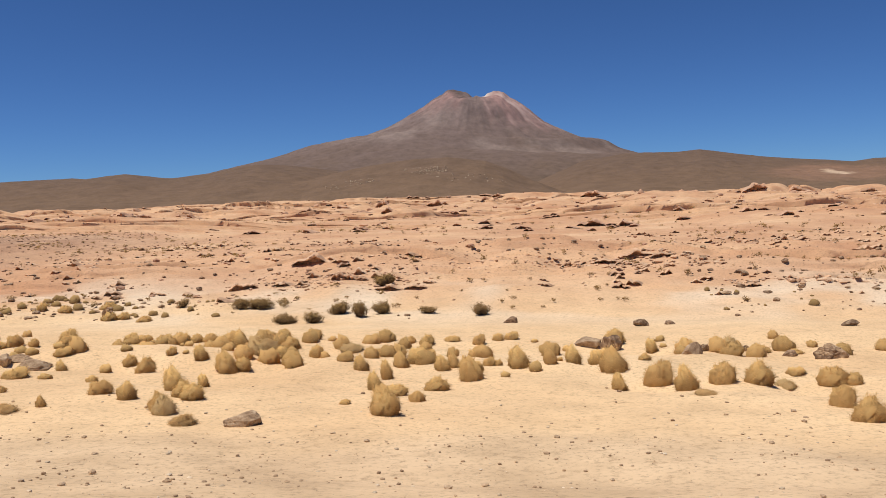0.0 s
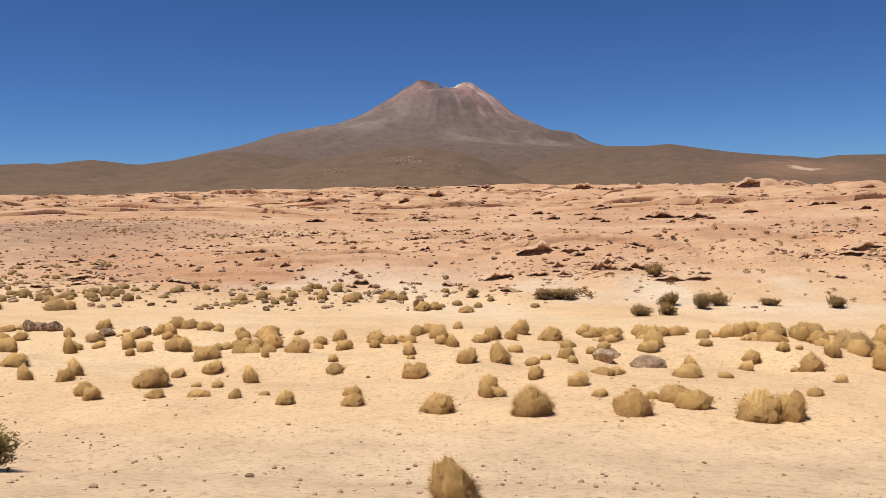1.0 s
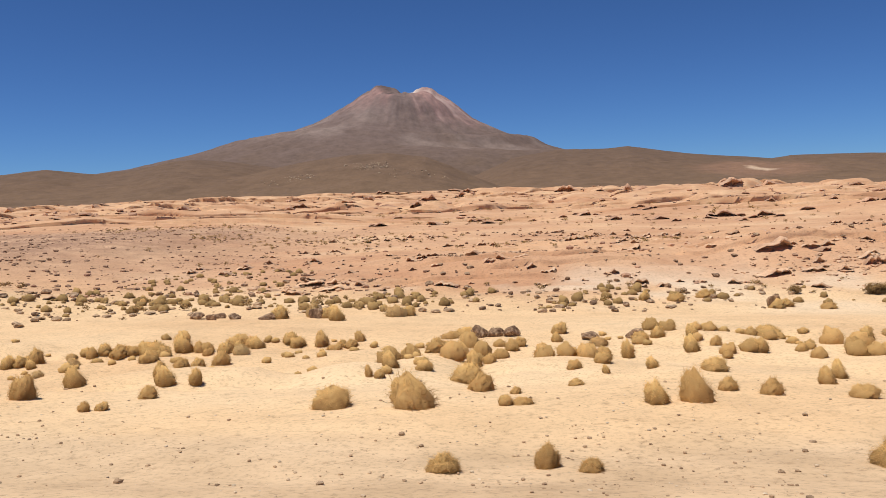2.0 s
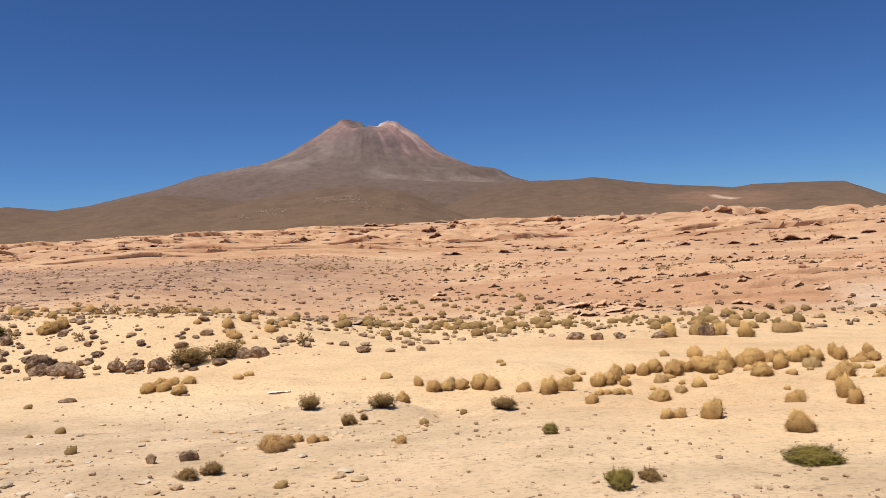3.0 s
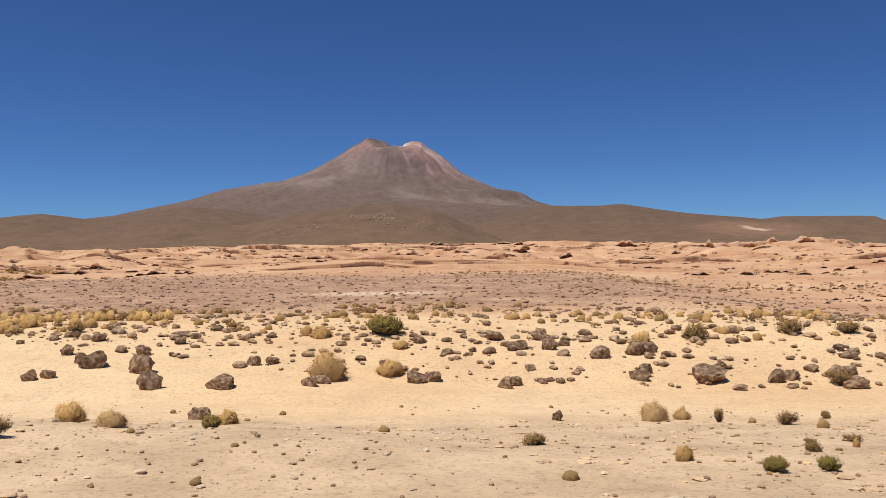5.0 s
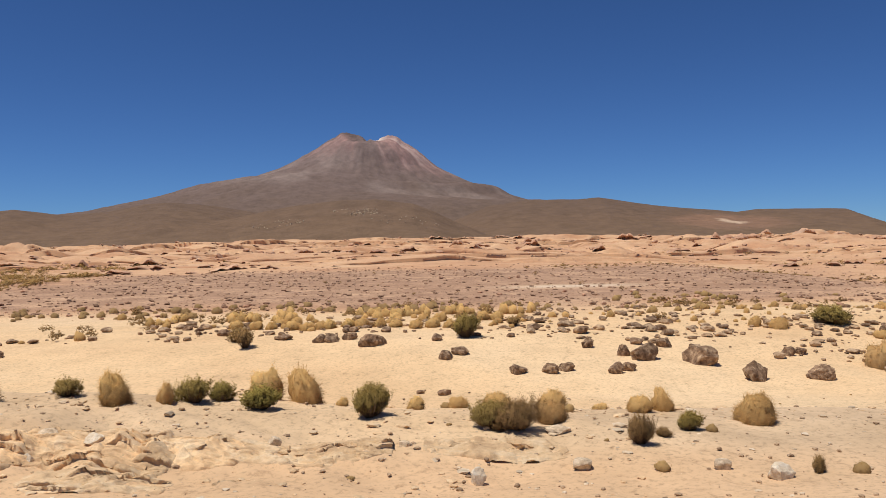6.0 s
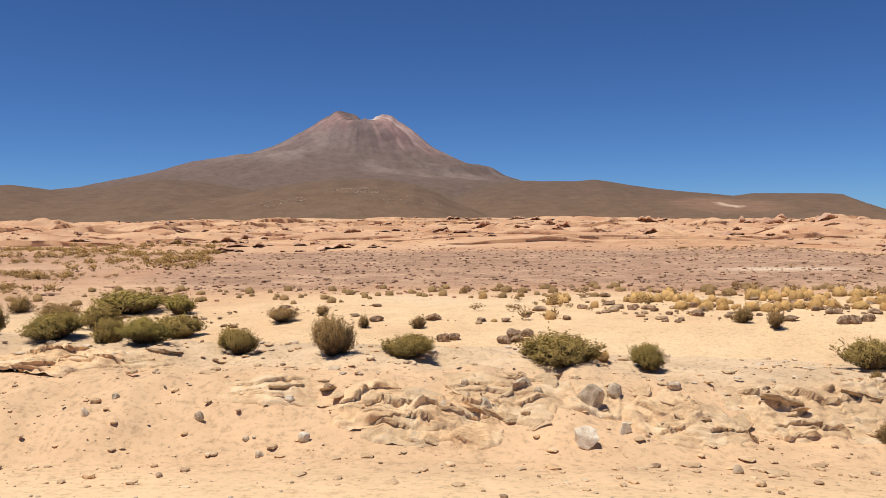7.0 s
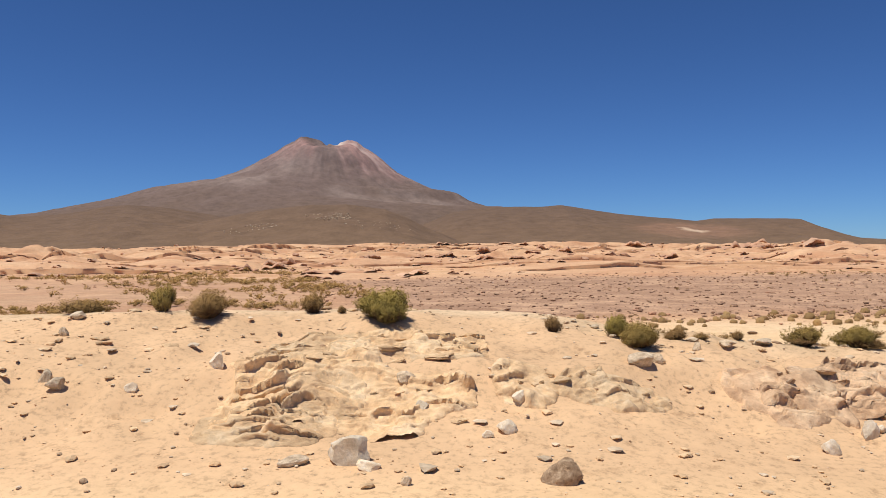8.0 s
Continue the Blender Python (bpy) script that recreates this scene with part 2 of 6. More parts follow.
BANK_CUTS = {
    -89: [0.15, -0.10, -0.17, -0.06, 0.26, 0.07, 0.02, -0.80, -1.30, -1.40, -1.25, -1.00, -0.95, -1.10],
    -99: [0.32, 0.15, 0.09, 0.38, 0.53, 0.56, 0.40, -0.50, -1.20, -1.40, -1.35, -1.25, -1.10, -1.20],
    -105: [0.42, 0.26, 0.30, 0.54, 0.82, 0.90, 0.70, 0.00, -0.90, -1.40, -1.40, -1.40, -1.40, -1.30],
    -112: [0.53, 0.50, 0.60, 0.78, 1.08, 1.42, 1.41, 0.70, -0.40, -1.20, -1.40, -1.40, -1.40, -1.30],
    -130: [0.62, 0.66, 0.85, 1.10, 1.30, 1.62, 1.60, 1.10, 0.00, -1.00, -1.40, -1.40, -1.40, -1.30],
}
CUTS.update(BANK_CUTS)
FAR_Y = [34, 40, 60, 100, 195, 262, 337, 420, 480, 560, 800, 1500, 5000]
FAR_EAST = [-2.5, -2.4, -2.75, -2.4, -2.4, -2.9, -2.8, -0.4, 2.4, 2.6, -2, -8, -20]
FAR_WEST = [-1.15, -1.25, -1.35, -1.6, -2.2, -2.9, -2.8, -0.4, 2.4, 2.6, -2, -8, -20]


def plain_z(x, y):
    stations = sorted(CUTS)
    sections = np.stack([np.interp(y, CUT_Y, CUTS[k]) for k in stations])
    pos = np.interp(x, stations, np.arange(len(stations)))
    lo = np.clip(np.floor(pos).astype(np.int64), 0, len(stations) - 2)
    f = pos - lo
    f = f * f * (3 - 2 * f)
    near = np.take_along_axis(sections, lo[None], 0)[0] * (1 - f) + np.take_along_axis(sections, lo[None] + 1, 0)[0] * f
    west = step(-44, -58, x)
    far = np.interp(y, FAR_Y, FAR_EAST) * (1 - west) + np.interp(y, FAR_Y, FAR_WEST) * west
    k = step(28, 38, y)
    return near * (1 - k) + far * k


def ground_z(x, y):
    x, y = np.broadcast_arrays(np.asarray(x, float), np.asarray(y, float))
    x, y = np.atleast_1d(x), np.atleast_1d(y)
    ay = np.abs(y)
    bank = step(-76, -86, x) * (y > 0)
    wob = 0.45 * fbm(x, ay * 0.5, 4, 3) * bank * step(5, 7, ay) * (1 - step(12, 20, ay))
    z = plain_z(x, ay + wob)
    # the low swell with ledges beside the wash
    z = z + 0.9 * np.exp(-((x + 4) / 22) ** 2 - ((y - 47) / 12) ** 2)
    mid = np.exp(-((x - 2) / 26) ** 2 - ((y - 46) / 13) ** 2)
    z = z + mid * (1.0 * billow(x, y, 9) + 0.55 * billow(x + 9, y, 3.7) + 0.25 * billow(x, y + 5, 1.7) - 0.45)
    # the plateau sinks to the east
    rise = step(300, 480, y)
    z = z + rise * np.interp(x, [-600, -390, -224, -74, 63, 177, 500], [-2.0, -1.9, -0.6, 0.5, -1.9, -5.2, -9.0])
    # rounded rock swells of the plateau
    zone = step(90, 240, y) * (1 - step(620, 900, y))
    z = z + zone * (1.5 * np.abs(fbm(x, y, 60, 4)) ** 0.8 - 0.45) * 1.5
    knobs = 5.0 * billow(x + 300, y * 0.8, 31) + 3.4 * billow(x, y + 90, 13) + 1.3 * billow(x + 40, y, 6) - 2.9
    z = z + step(84, 104, y) * (0.24 + 0.36 * step(100, 220, y) + 0.4 * step(220, 330, y)) * knobs * (1 - 0.45 * step(350, 440, y)) * (1 - step(450, 530, y)) * (0.4 + 0.6 * step(-0.3, 0.25, fbm(x, y, 110, 2)))
    z = z + step(40, 120, y) * (1 - 0.9 * step(600, 1200, y)) * 0.5 * fbm(x, y, 30, 3)
    # beds of the rock stand out as broken steps
    z = z + rock_beds(x, y)[0]
    crumbly = step(29, 33, y) * (1 - step(70, 95, y)) * step(-44, -30, x)
    z = z + crumbly * (0.16 * np.abs(fbm(x, y, 2.4, 4)) + 0.10 * billow(x + 7, y, 0.8) * step(-0.1, 0.3, fbm(x + 33, y, 7, 2)))
    # soft dunes and small humps
    near = 1 - step(60, 140, ay)
    flat = np.exp(-((y - wash_y(x)) / 3.0) ** 2)
    soft = near * (1 - 0.85 * flat) * step(4.5, 8, ay)
    z = z + soft * (0.13 * fbm(x, y, 7, 3) * (1 - 0.6 * bank) + 0.06 * fbm(x, y, 1.6, 3))
    # sand drifted up between the tussocks
    drift = step(11.5, 13.5, y) * (1 - step(18.5, 21, y)) * step(-52, -44, x) * (1 - step(8, 14, x))
    z = z + drift * (0.30 * billow(x, y * 1.3, 3.4) + 0.16 * billow(x + 3, y, 1.5) - 0.24)
    # crusty steps and rubble relief of the cutting
    crust = bank * step(6.3, 7.1, ay + wob) * (1 - step(9.0, 11.0, ay + wob))
    lumps = fbm(x, y, 1.1, 4)
    z = z + crust * (0.13 * lumps + 0.08 * (np.floor(lumps * 4) / 4 - lumps) * 2 + 0.05 * fbm(x, y, 0.38, 2))
    z = z + 0.012 * fbm(x, y, 0.5, 2) * (1 - step(20, 40, ay))
    # the road bed
    edge = step(3.9, 5.0, ay + 0.25 * fbm(x, y, 3, 2))
    z = road_z(x) * (1 - edge) + z * edge
    return z if z.size > 1 else z[0]


def wash_y(x):
    return np.interp(x, [-130, -100, -85, -70, -58, -40, -25, 10, 30], [26, 22, 20, 17.5, 17, 21.5, 24.5, 25.5, 26])


# GROUND END
def sheet(name, xs, ys, zs, mat, masks):
    """A grid mesh from arrays of rows and columns, with smooth faces and named masks."""
    r, c = xs.shape
    me = bpy.data.meshes.new(name)
    me.vertices.add(r * c)
    me.vertices.foreach_set("co", np.stack([xs, ys, zs], -1).astype(np.float32).ravel())
    i = (np.arange(r - 1)[:, None] * c + np.arange(c - 1)[None, :]).ravel()
    quads = np.stack([i, i + 1, i + c + 1, i + c], -1).astype(np.int32)
    me.loops.add(quads.size)
    me.loops.foreach_set("vertex_index", quads.ravel())
    me.polygons.add(len(quads))
    me.polygons.foreach_set("loop_start", np.arange(len(quads), dtype=np.int32) * 4)
    me.polygons.foreach_set("loop_total", np.full(len(quads), 4, np.int32))
    me.polygons.foreach_set("use_smooth", np.ones(len(quads), bool))
    me.update(calc_edges=True)
    for key, values in masks.items():
        me.attributes.new(key, "FLOAT", "POINT").data.foreach_set("value", values.astype(np.float32).ravel())
    me.materials.append(mat)
    return new(name, me)


def build_ground():
    rows = [-4900.0, -2000, -800, -300, -120, -60, -30, -18, -12, -8, -6, -5, -4, -2, 0, 2, 3.5]
    y = 4.0
    while y < 4950:
        rows.append(y)
        y += max(0.07, (0.010 if y < 26 or 460 < y < 560 else 0.0045 if y < 64 else 0.009 if y < 92 else 0.0033 if y < 460 else 0.05) * y)
    ys = np.array(rows)
    # columns lie closer where the cutting is passed
    dense = np.cumsum(1.0 + 1.6 * step(-0.80, -0.66, np.linspace(-1, 1, 4001)) * (1 - step(-0.32, -0.18, np.linspace(-1, 1, 4001))))
    s = np.interp(np.linspace(dense[0], dense[-1], 901), dense, np.linspace(-1, 1, 4001))
    half = 78 + 0.82 * np.abs(ys)
    xs = -55 + s[None, :] * half[:, None]
    ys = np.repeat(ys[:, None], len(s), 1)
    zs = ground_z(xs, ys)
    stony = 0.95 * step(-36, -58, xs + 9 * fbm(xs, ys, 20, 3)) * step(33, 44, ys + 5 * fbm(xs, ys, 14, 3)) * (1 - step(84, 97, ys + 9 * fbm(xs, ys, 30, 3)))
    stony = stony * step(-112, -100, xs + 0.17 * ys + 5 * fbm(xs, ys, 18, 3))
    stony = np.maximum(stony, 0.5 * step(-98, -112, xs + 0.2 * ys + 6 * fbm(xs, ys, 18, 3)) * step(24, 32, ys) * (1 - step(84, 104, ys + 10 * fbm(xs, ys, 30, 3))))
    pink = step(28, 42, ys + 7 * fbm(xs, ys, 22, 3) + 4 * step(-38, -24, xs)) * 0.95
    pale = np.exp(-((ys - 31) / 5) ** 2) * step(-38, -24, xs) * 0.7 * step(-0.2, 0.4, fbm(xs, ys, 5, 3))
    gravel = np.maximum(1 - step(7.6, 9.2, np.abs(ys) + 0.8 * fbm(xs, ys, 3, 3)), 0) * 0.6 * step(-95, -80, xs)
    gravel = np.maximum(gravel, 0.65 * step(-78, -86, xs) * step(7.6, 8.3, ys + 0.5 * fbm(xs, ys, 2, 3)) * (1 - step(10.5, 12.5, ys)))
    gravel = np.maximum(gravel, 0.85 * step(-33, -46, xs + 3 * fbm(xs, ys, 6, 3)) * step(-86, -78, xs) * step(4, 6, ys) * (1 - step(12.5, 16.5, ys + 2 * fbm(xs, ys, 6, 3))))
    pale = np.maximum(pale, 0.8 * np.exp(-((xs + 74) / 5.5) ** 2 - ((ys - 52.5) / 2.2) ** 2))
    stony = stony * (1 - 0.9 * np.exp(-((xs + 74) / 6) ** 2 - ((ys - 52.5) / 2.5) ** 2))
    bank = 0.9 * step(-72, -82, xs) * step(5.2, 6.4, ys) * (1 - step(7.8, 8.8, ys - np.interp(xs, [-112, -100], [1.6, 0])))
    far = step(560, 760, ys + 40 * fbm(xs, ys, 120, 3))
    g = sheet("ground", xs, ys - rock_beds(xs, ys)[1], zs, MAT_GROUND, {"stony": stony, "pink": pink, "pale": pale, "gravel": gravel, "far": far, "bank": bank})
    return tagged(g, "pale sandy desert ground with gravel, wash and pink rocky plateau", "ground", kind="structure")


ground = build_ground()


# ---- mountains ----
def build_volcano():
    """Twin-topped cone; both flanks fall off on their own profile, gullies run down from the summit."""
    cx, cy = -500.0, 4380.0
    a = np.linspace(0, 2 * math.pi, 481)[:, None]
    rr = (np.linspace(0, 1, 180) ** 1.25 * 3300)[None, :]
    xs, ys = cx + rr * np.cos(a), cy + rr * np.sin(a) * 0.62
    WEST_R = [0, 14, 48, 88, 150, 197, 241, 326, 411, 496, 584, 635, 704, 790, 859, 945, 1015, 1100, 1168, 1475, 1700, 2300, 3300]
    WEST_Z = [545, 546, 574, 588, 594, 567, 543, 486, 447, 405, 379, 361, 351, 342, 322, 310, 292, 266, 250, 190, 160, 50, -60]
    EAST_R = [0, 45, 63, 98, 147, 181, 220, 263, 312, 364, 428, 513, 587, 645, 694, 760, 861, 1000, 1215, 1370, 1760, 2300, 3300]
    EAST_Z = [545, 548, 564, 578, 566, 541, 517, 485, 447, 400, 366, 327, 296, 296, 282, 241, 209, 200, 185, 150, 60, 0, -60]
    k = step(-0.55, 0.55, np.cos(a))
    cone = np.interp(rr, WEST_R, WEST_Z) * (1 - k) + np.interp(rr, EAST_R, EAST_Z) * k
    # the top is a notched crest between the two heads, not a closed rim
    dx, dy = rr * np.cos(a), rr * np.sin(a)
    crest = np.where(dx < 0, np.interp(-dx, WEST_R, WEST_Z), np.interp(dx, EAST_R, EAST_Z))
    filled = step(8, 110, np.abs(dy))
    ridge = crest * (1 - filled) + np.maximum(crest, 576 * step(260, 150, np.abs(dx))) * filled - 0.36 * np.abs(dy)
    k = step(110, 330, rr)
    zs = ridge * (1 - k) + cone * k
    # ravines that widen downhill, and lumpy lava spurs
    off = 0.2 + 0.8 * step(0.04, 0.25, np.abs(np.sin(a)))
    warp = a + 0.10 * fbm(xs, ys, 500, 3)
    gul = np.abs(fbm(warp * 5 + 3, rr / 1400 + 0 * a, 1.0, 4))
    amp = 17 * step(160, 620, rr) * (1 - step(1500, 2600, rr)) * off
    zs = zs + amp * (gul - 0.45) + 10 * off * step(100, 500, rr) * (fbm(xs, ys, 150, 5) - 0.3)
    zs = zs + 9 * fbm(xs, ys, 45, 4) * (1 - step(300, 700, rr)) * (0.35 + 0.65 * off)
    zs = zs + 5 * fbm(xs + 70, ys, 22, 3) * (1 - step(160, 380, rr))
    # pinkish scree streaks fan out from the breach, pale ash lies at the lip
    rag = fbm(xs, ys * 0.5, 70, 4)
    streak = fbm(warp * 10, rr / 520 + 0 * a, 1.0, 4)
    facing = step(0.25, -0.2, np.sin(a))
    ca = np.cos(a) + 0.25 * rag
    right = step(0.05, 0.55, ca) * step(540, 260, rr + 120 * rag)
    left = step(-0.10, -0.4, ca) * step(480, 180, rr + 120 * rag) * 0.9
    left = left * step(-1.05, -0.88, ca) * step(100, 170, rr)
    red = np.clip(np.maximum(right * step(45, 110, rr), left) * facing * (0.75 + 0.9 * streak + 0.5 * rag), 0, 1)
    front_d = (cy - ys) / 0.62
    pale = np.exp(-((xs + 445) / 32) ** 2) * step(-25, 0, front_d) * step(120, 50, front_d + 50 * rag)
    pale = np.maximum(pale, 0.5 * right * facing * step(0.0, 0.55, streak + 0.25 * rag) * step(80, 150, rr) * step(470, 330, rr))
    pale = np.maximum(pale, 0.16 * step(-0.1, 0.5, fbm(xs + 900, ys, 260, 3)) * step(250, 420, rr) * (1 - step(800, 1100, rr)))
    dark = 0.65 * np.exp(-((xs + 630) / 60) ** 2) * step(230, 90, rr + 70 * rag)
    root = new("volcano")
    ring = 46
    for name, k0, k1 in (("summit", 0, ring + 1), ("slope", ring, 180)):
        ob = sheet(name, xs[:, k0:k1], ys[:, k0:k1], zs[:, k0:k1], MAT_VOLCANO, {"red": red[:, k0:k1], "pale": pale[:, k0:k1], "dark": dark[:, k0:k1]})
        ob.parent = root
    return tagged(root, "reddish brown volcano with twin summit and pale scree", "volcano")


def build_hill(name, label, px, pz, y_crest, depth_front, depth_back, seed, gully=8.0, pale_at=None, rough=3.0):
    """A long hill with the given crest line, sloping down to front and back."""
    xs1 = np.linspace(px[0], px[-1], 320)
    v = np.concatenate([np.linspace(-1, 0, 90), np.linspace(0, 1, 16)[1:]])
    xs = np.repeat(xs1[None, :], len(v), 0)
    d = np.where(v < 0, v * depth_front, v * depth_back)[:, None]
    ys = y_crest + d + 0 * xs
    ys = ys + 60 * fbm(xs + seed * 997, ys * 0, 400, 2) * (1 - np.abs(v[:, None]))
    crest = np.interp(xs, px, pz)
    xs = -55 + (xs + 55) * (1 + 0.85 * (ys - y_crest) / y_crest)
    fall = (1 - np.abs(v[:, None])) ** 1.2
    zs = -12 + (crest + 12) * fall
    inner = np.sin(np.clip(np.abs(v[:, None]), 0, 1) * math.pi)
    zs = zs + inner * gully * (np.abs(fbm(xs + seed * 331, ys * 0.35, 110, 4)) - 0.25) + rough * (0.3 + inner) * fbm(xs + seed * 71, ys, 40, 4)
    pale, red = 0 * xs, 0 * xs
    if pale_at:
        qx, qy, w, h = pale_at
        q = ((xs - qx - 0.3 * (ys - qy)) / w) ** 2 + ((ys - qy) / h) ** 2 + 2.0 * fbm(xs, ys * 0.5, 55, 4)
        pale = 0.95 * step(0.9, 0.3, q)
        red = step(7.0, 0.8, q) * 0.75
    ob = sheet(name, xs, ys, zs, MAT_HILL, {"red": red, "pale": pale})
    return tagged(ob, label, "hill", "brown hills")


build_volcano()
build_hill("hill", "low brown ridge at the volcano's western foot", [-2300, -1800, -1268, -1164, -1128, -1026, -915, -819, -742, -690, -627, -560, -450, -300, -120], [60, 70, 79, 78, 74, 82, 69, 75, 89, 92, 87, 78, 60, 32, -10], 1750, 900, 600, 3)
FOOTHILL = build_hill("hill", "rounded brown foothill strewn with boulders", [-760, -640, -540, -445, -388, -332, -258, -202, -138, -101, -65, -20, 60], [-8, 8, 24, 42, 55, 64, 71, 71, 62, 47, 29, 10, -10], 1330, 420, 500, 5, 5.0)
build_hill("hill", "long brown hill with a pale bare slope", [-100, 30, 150, 293, 350, 509, 580, 675, 745, 795, 910, 1054, 1198, 1301, 1700], [40, 95, 112, 111, 115, 89, 80, 72, 65, 72, 72, 69, 15, 9, -5], 2300, 1200, 700, 8, 8.0, (550, 1800, 62, 130))

# ---- builders for plants and stones ----
RND = random.Random(7)


def mesh_of(name, verts, faces, mat, tip_shade=None, smooth=True, normals=None):
    me = bpy.data.meshes.new(name)
    me.from_pydata([tuple(v) for v in verts], [], [tuple(q) for q in faces])
    if smooth:
        me.polygons.foreach_set("use_smooth", np.ones(len(me.polygons), bool))
    if tip_shade is not None:
        me.attributes.new("tip_shade", "FLOAT", "POINT").data.foreach_set("value", np.asarray(tip_shade, np.float32))
    if mat:
        me.materials.append(mat)
    if normals is not None:
        me.normals_split_custom_set_from_vertices([tuple(q) for q in normals])
    return me


def round_normals(verts, rnd, centre=0.15, loose=0.25):
    """Normals of a bushy body as a whole, so that it is lit from one side like a dense clump."""
    out = []
    for q in verts:
        d = Vector((q[0], q[1], q[2] - centre)).normalized() + Vector((0, 0, 0.45)) + Vector((rnd.gauss(0, loose), rnd.gauss(0, loose), rnd.gauss(0, loose)))
        out.append(d.normalized())
    return out


def dome_radius(a, e, seed, peak, lean):
    """Surface of a wind-shaped clump of width 1: a is the bearing, e the elevation."""
    d = Vector((math.cos(a) * math.cos(e), math.sin(a) * math.cos(e), math.sin(e)))
    n = 0.17 * noise.noise(d * 1.8 + Vector((seed, 0, 0))) + 0.075 * noise.noise(d * 4.6 + Vector((0, seed, 0)))
    r = 0.5 + n
    p = d * r
    tuck = 0.84 + 0.16 * min(1.0, max(0.0, (math.sin(e) + 0.1) / 0.45))
    p.x, p.y = p.x * tuck, p.y * tuck
    p.z *= 1.25 + peak * math.sin(e) ** 3
    p.x += lean * p.z
    return p


def clump_geometry(seed, blades, peak=0.0, lean=-0.15, long=0.2, core=(24, 9), wide=0.009):
    """Dense grass clump: a lumpy heart wrapped in fine blades that bend over."""
    rnd = random.Random(seed)
    v, fcs, tip_shade = [], [], []
    na, ne = core
    for j in range(ne + 1):
        e = (j / ne) * (math.pi / 2 + 0.13) - 0.15
        for i in range(na):
            p = dome_radius(2 * math.pi * i / na, e, seed, peak, lean) * 0.90
            v.append(p + Vector((rnd.uniform(-1, 1), rnd.uniform(-1, 1), rnd.uniform(-1, 1))) * 0.012)
            # darker towards the base: thatch, and shade put into the colour
            tip_shade.append(0.0 + 0.8 * min(1.0, max(0.0, p.z / (0.62 + 0.3 * peak))))
    for j in range(ne):
        for i in range(na):
            k = (i + 1) % na
            fcs.append((j * na + i, j * na + k, (j + 1) * na + k, (j + 1) * na + i))
    for _ in range(blades):
        a, e = rnd.uniform(0, 2 * math.pi), math.asin(rnd.uniform(-0.08, 1.0))
        p = dome_radius(a, e, seed, peak, lean)
        out = Vector((math.cos(a) * math.cos(e), math.sin(a) * math.cos(e), 0.1 + math.sin(e))).normalized()
        fall = Vector((math.cos(a) * math.sin(e), math.sin(a) * math.sin(e), -math.cos(e)))
        # hair hangs from the crown, combed by the wind, in locks that part from one another
        lock = noise.noise(Vector((p.x * 5 + seed, p.y * 5, p.z * 5)))
        comb = Vector((0.25 + 0.4 * lock + rnd.gauss(0, 0.5), 0.6 * lock + rnd.gauss(0, 0.5), rnd.gauss(0.15, 0.45)))
        way = (fall * rnd.uniform(-0.1, 0.6) + comb + out * rnd.uniform(0.15, 0.7)).normalized()
        side = way.cross(out)
        if side.length < 0.05:
            side = Vector((1, 0, 0))
        side.normalize()
        root = p * rnd.uniform(0.82, 0.95)
        ln = long * (0.45 + 1.3 * rnd.random() ** 2.2)
        midp = root + way * ln * 0.55 + out * ln * 0.10
        end = root + way * ln + Vector((0.10, 0, -0.35)) * ln * 0.5
        w = side * wide * rnd.uniform(0.6, 1.3)
        n = len(v)
        v += [root - w, root + w, midp - w * 0.8, midp + w * 0.8, end]
        # blade tone follows height in the clump, painting shade on its lower sides
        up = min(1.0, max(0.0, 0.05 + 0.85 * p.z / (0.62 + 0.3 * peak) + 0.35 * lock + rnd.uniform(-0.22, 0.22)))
        tip_shade += [up * 0.7, up * 0.7, up, up, min(1.0, up + 0.25)]
        fcs += [(n, n + 1, n + 3, n + 2), (n + 2, n + 3, n + 4)]
    return v, fcs, tip_shade


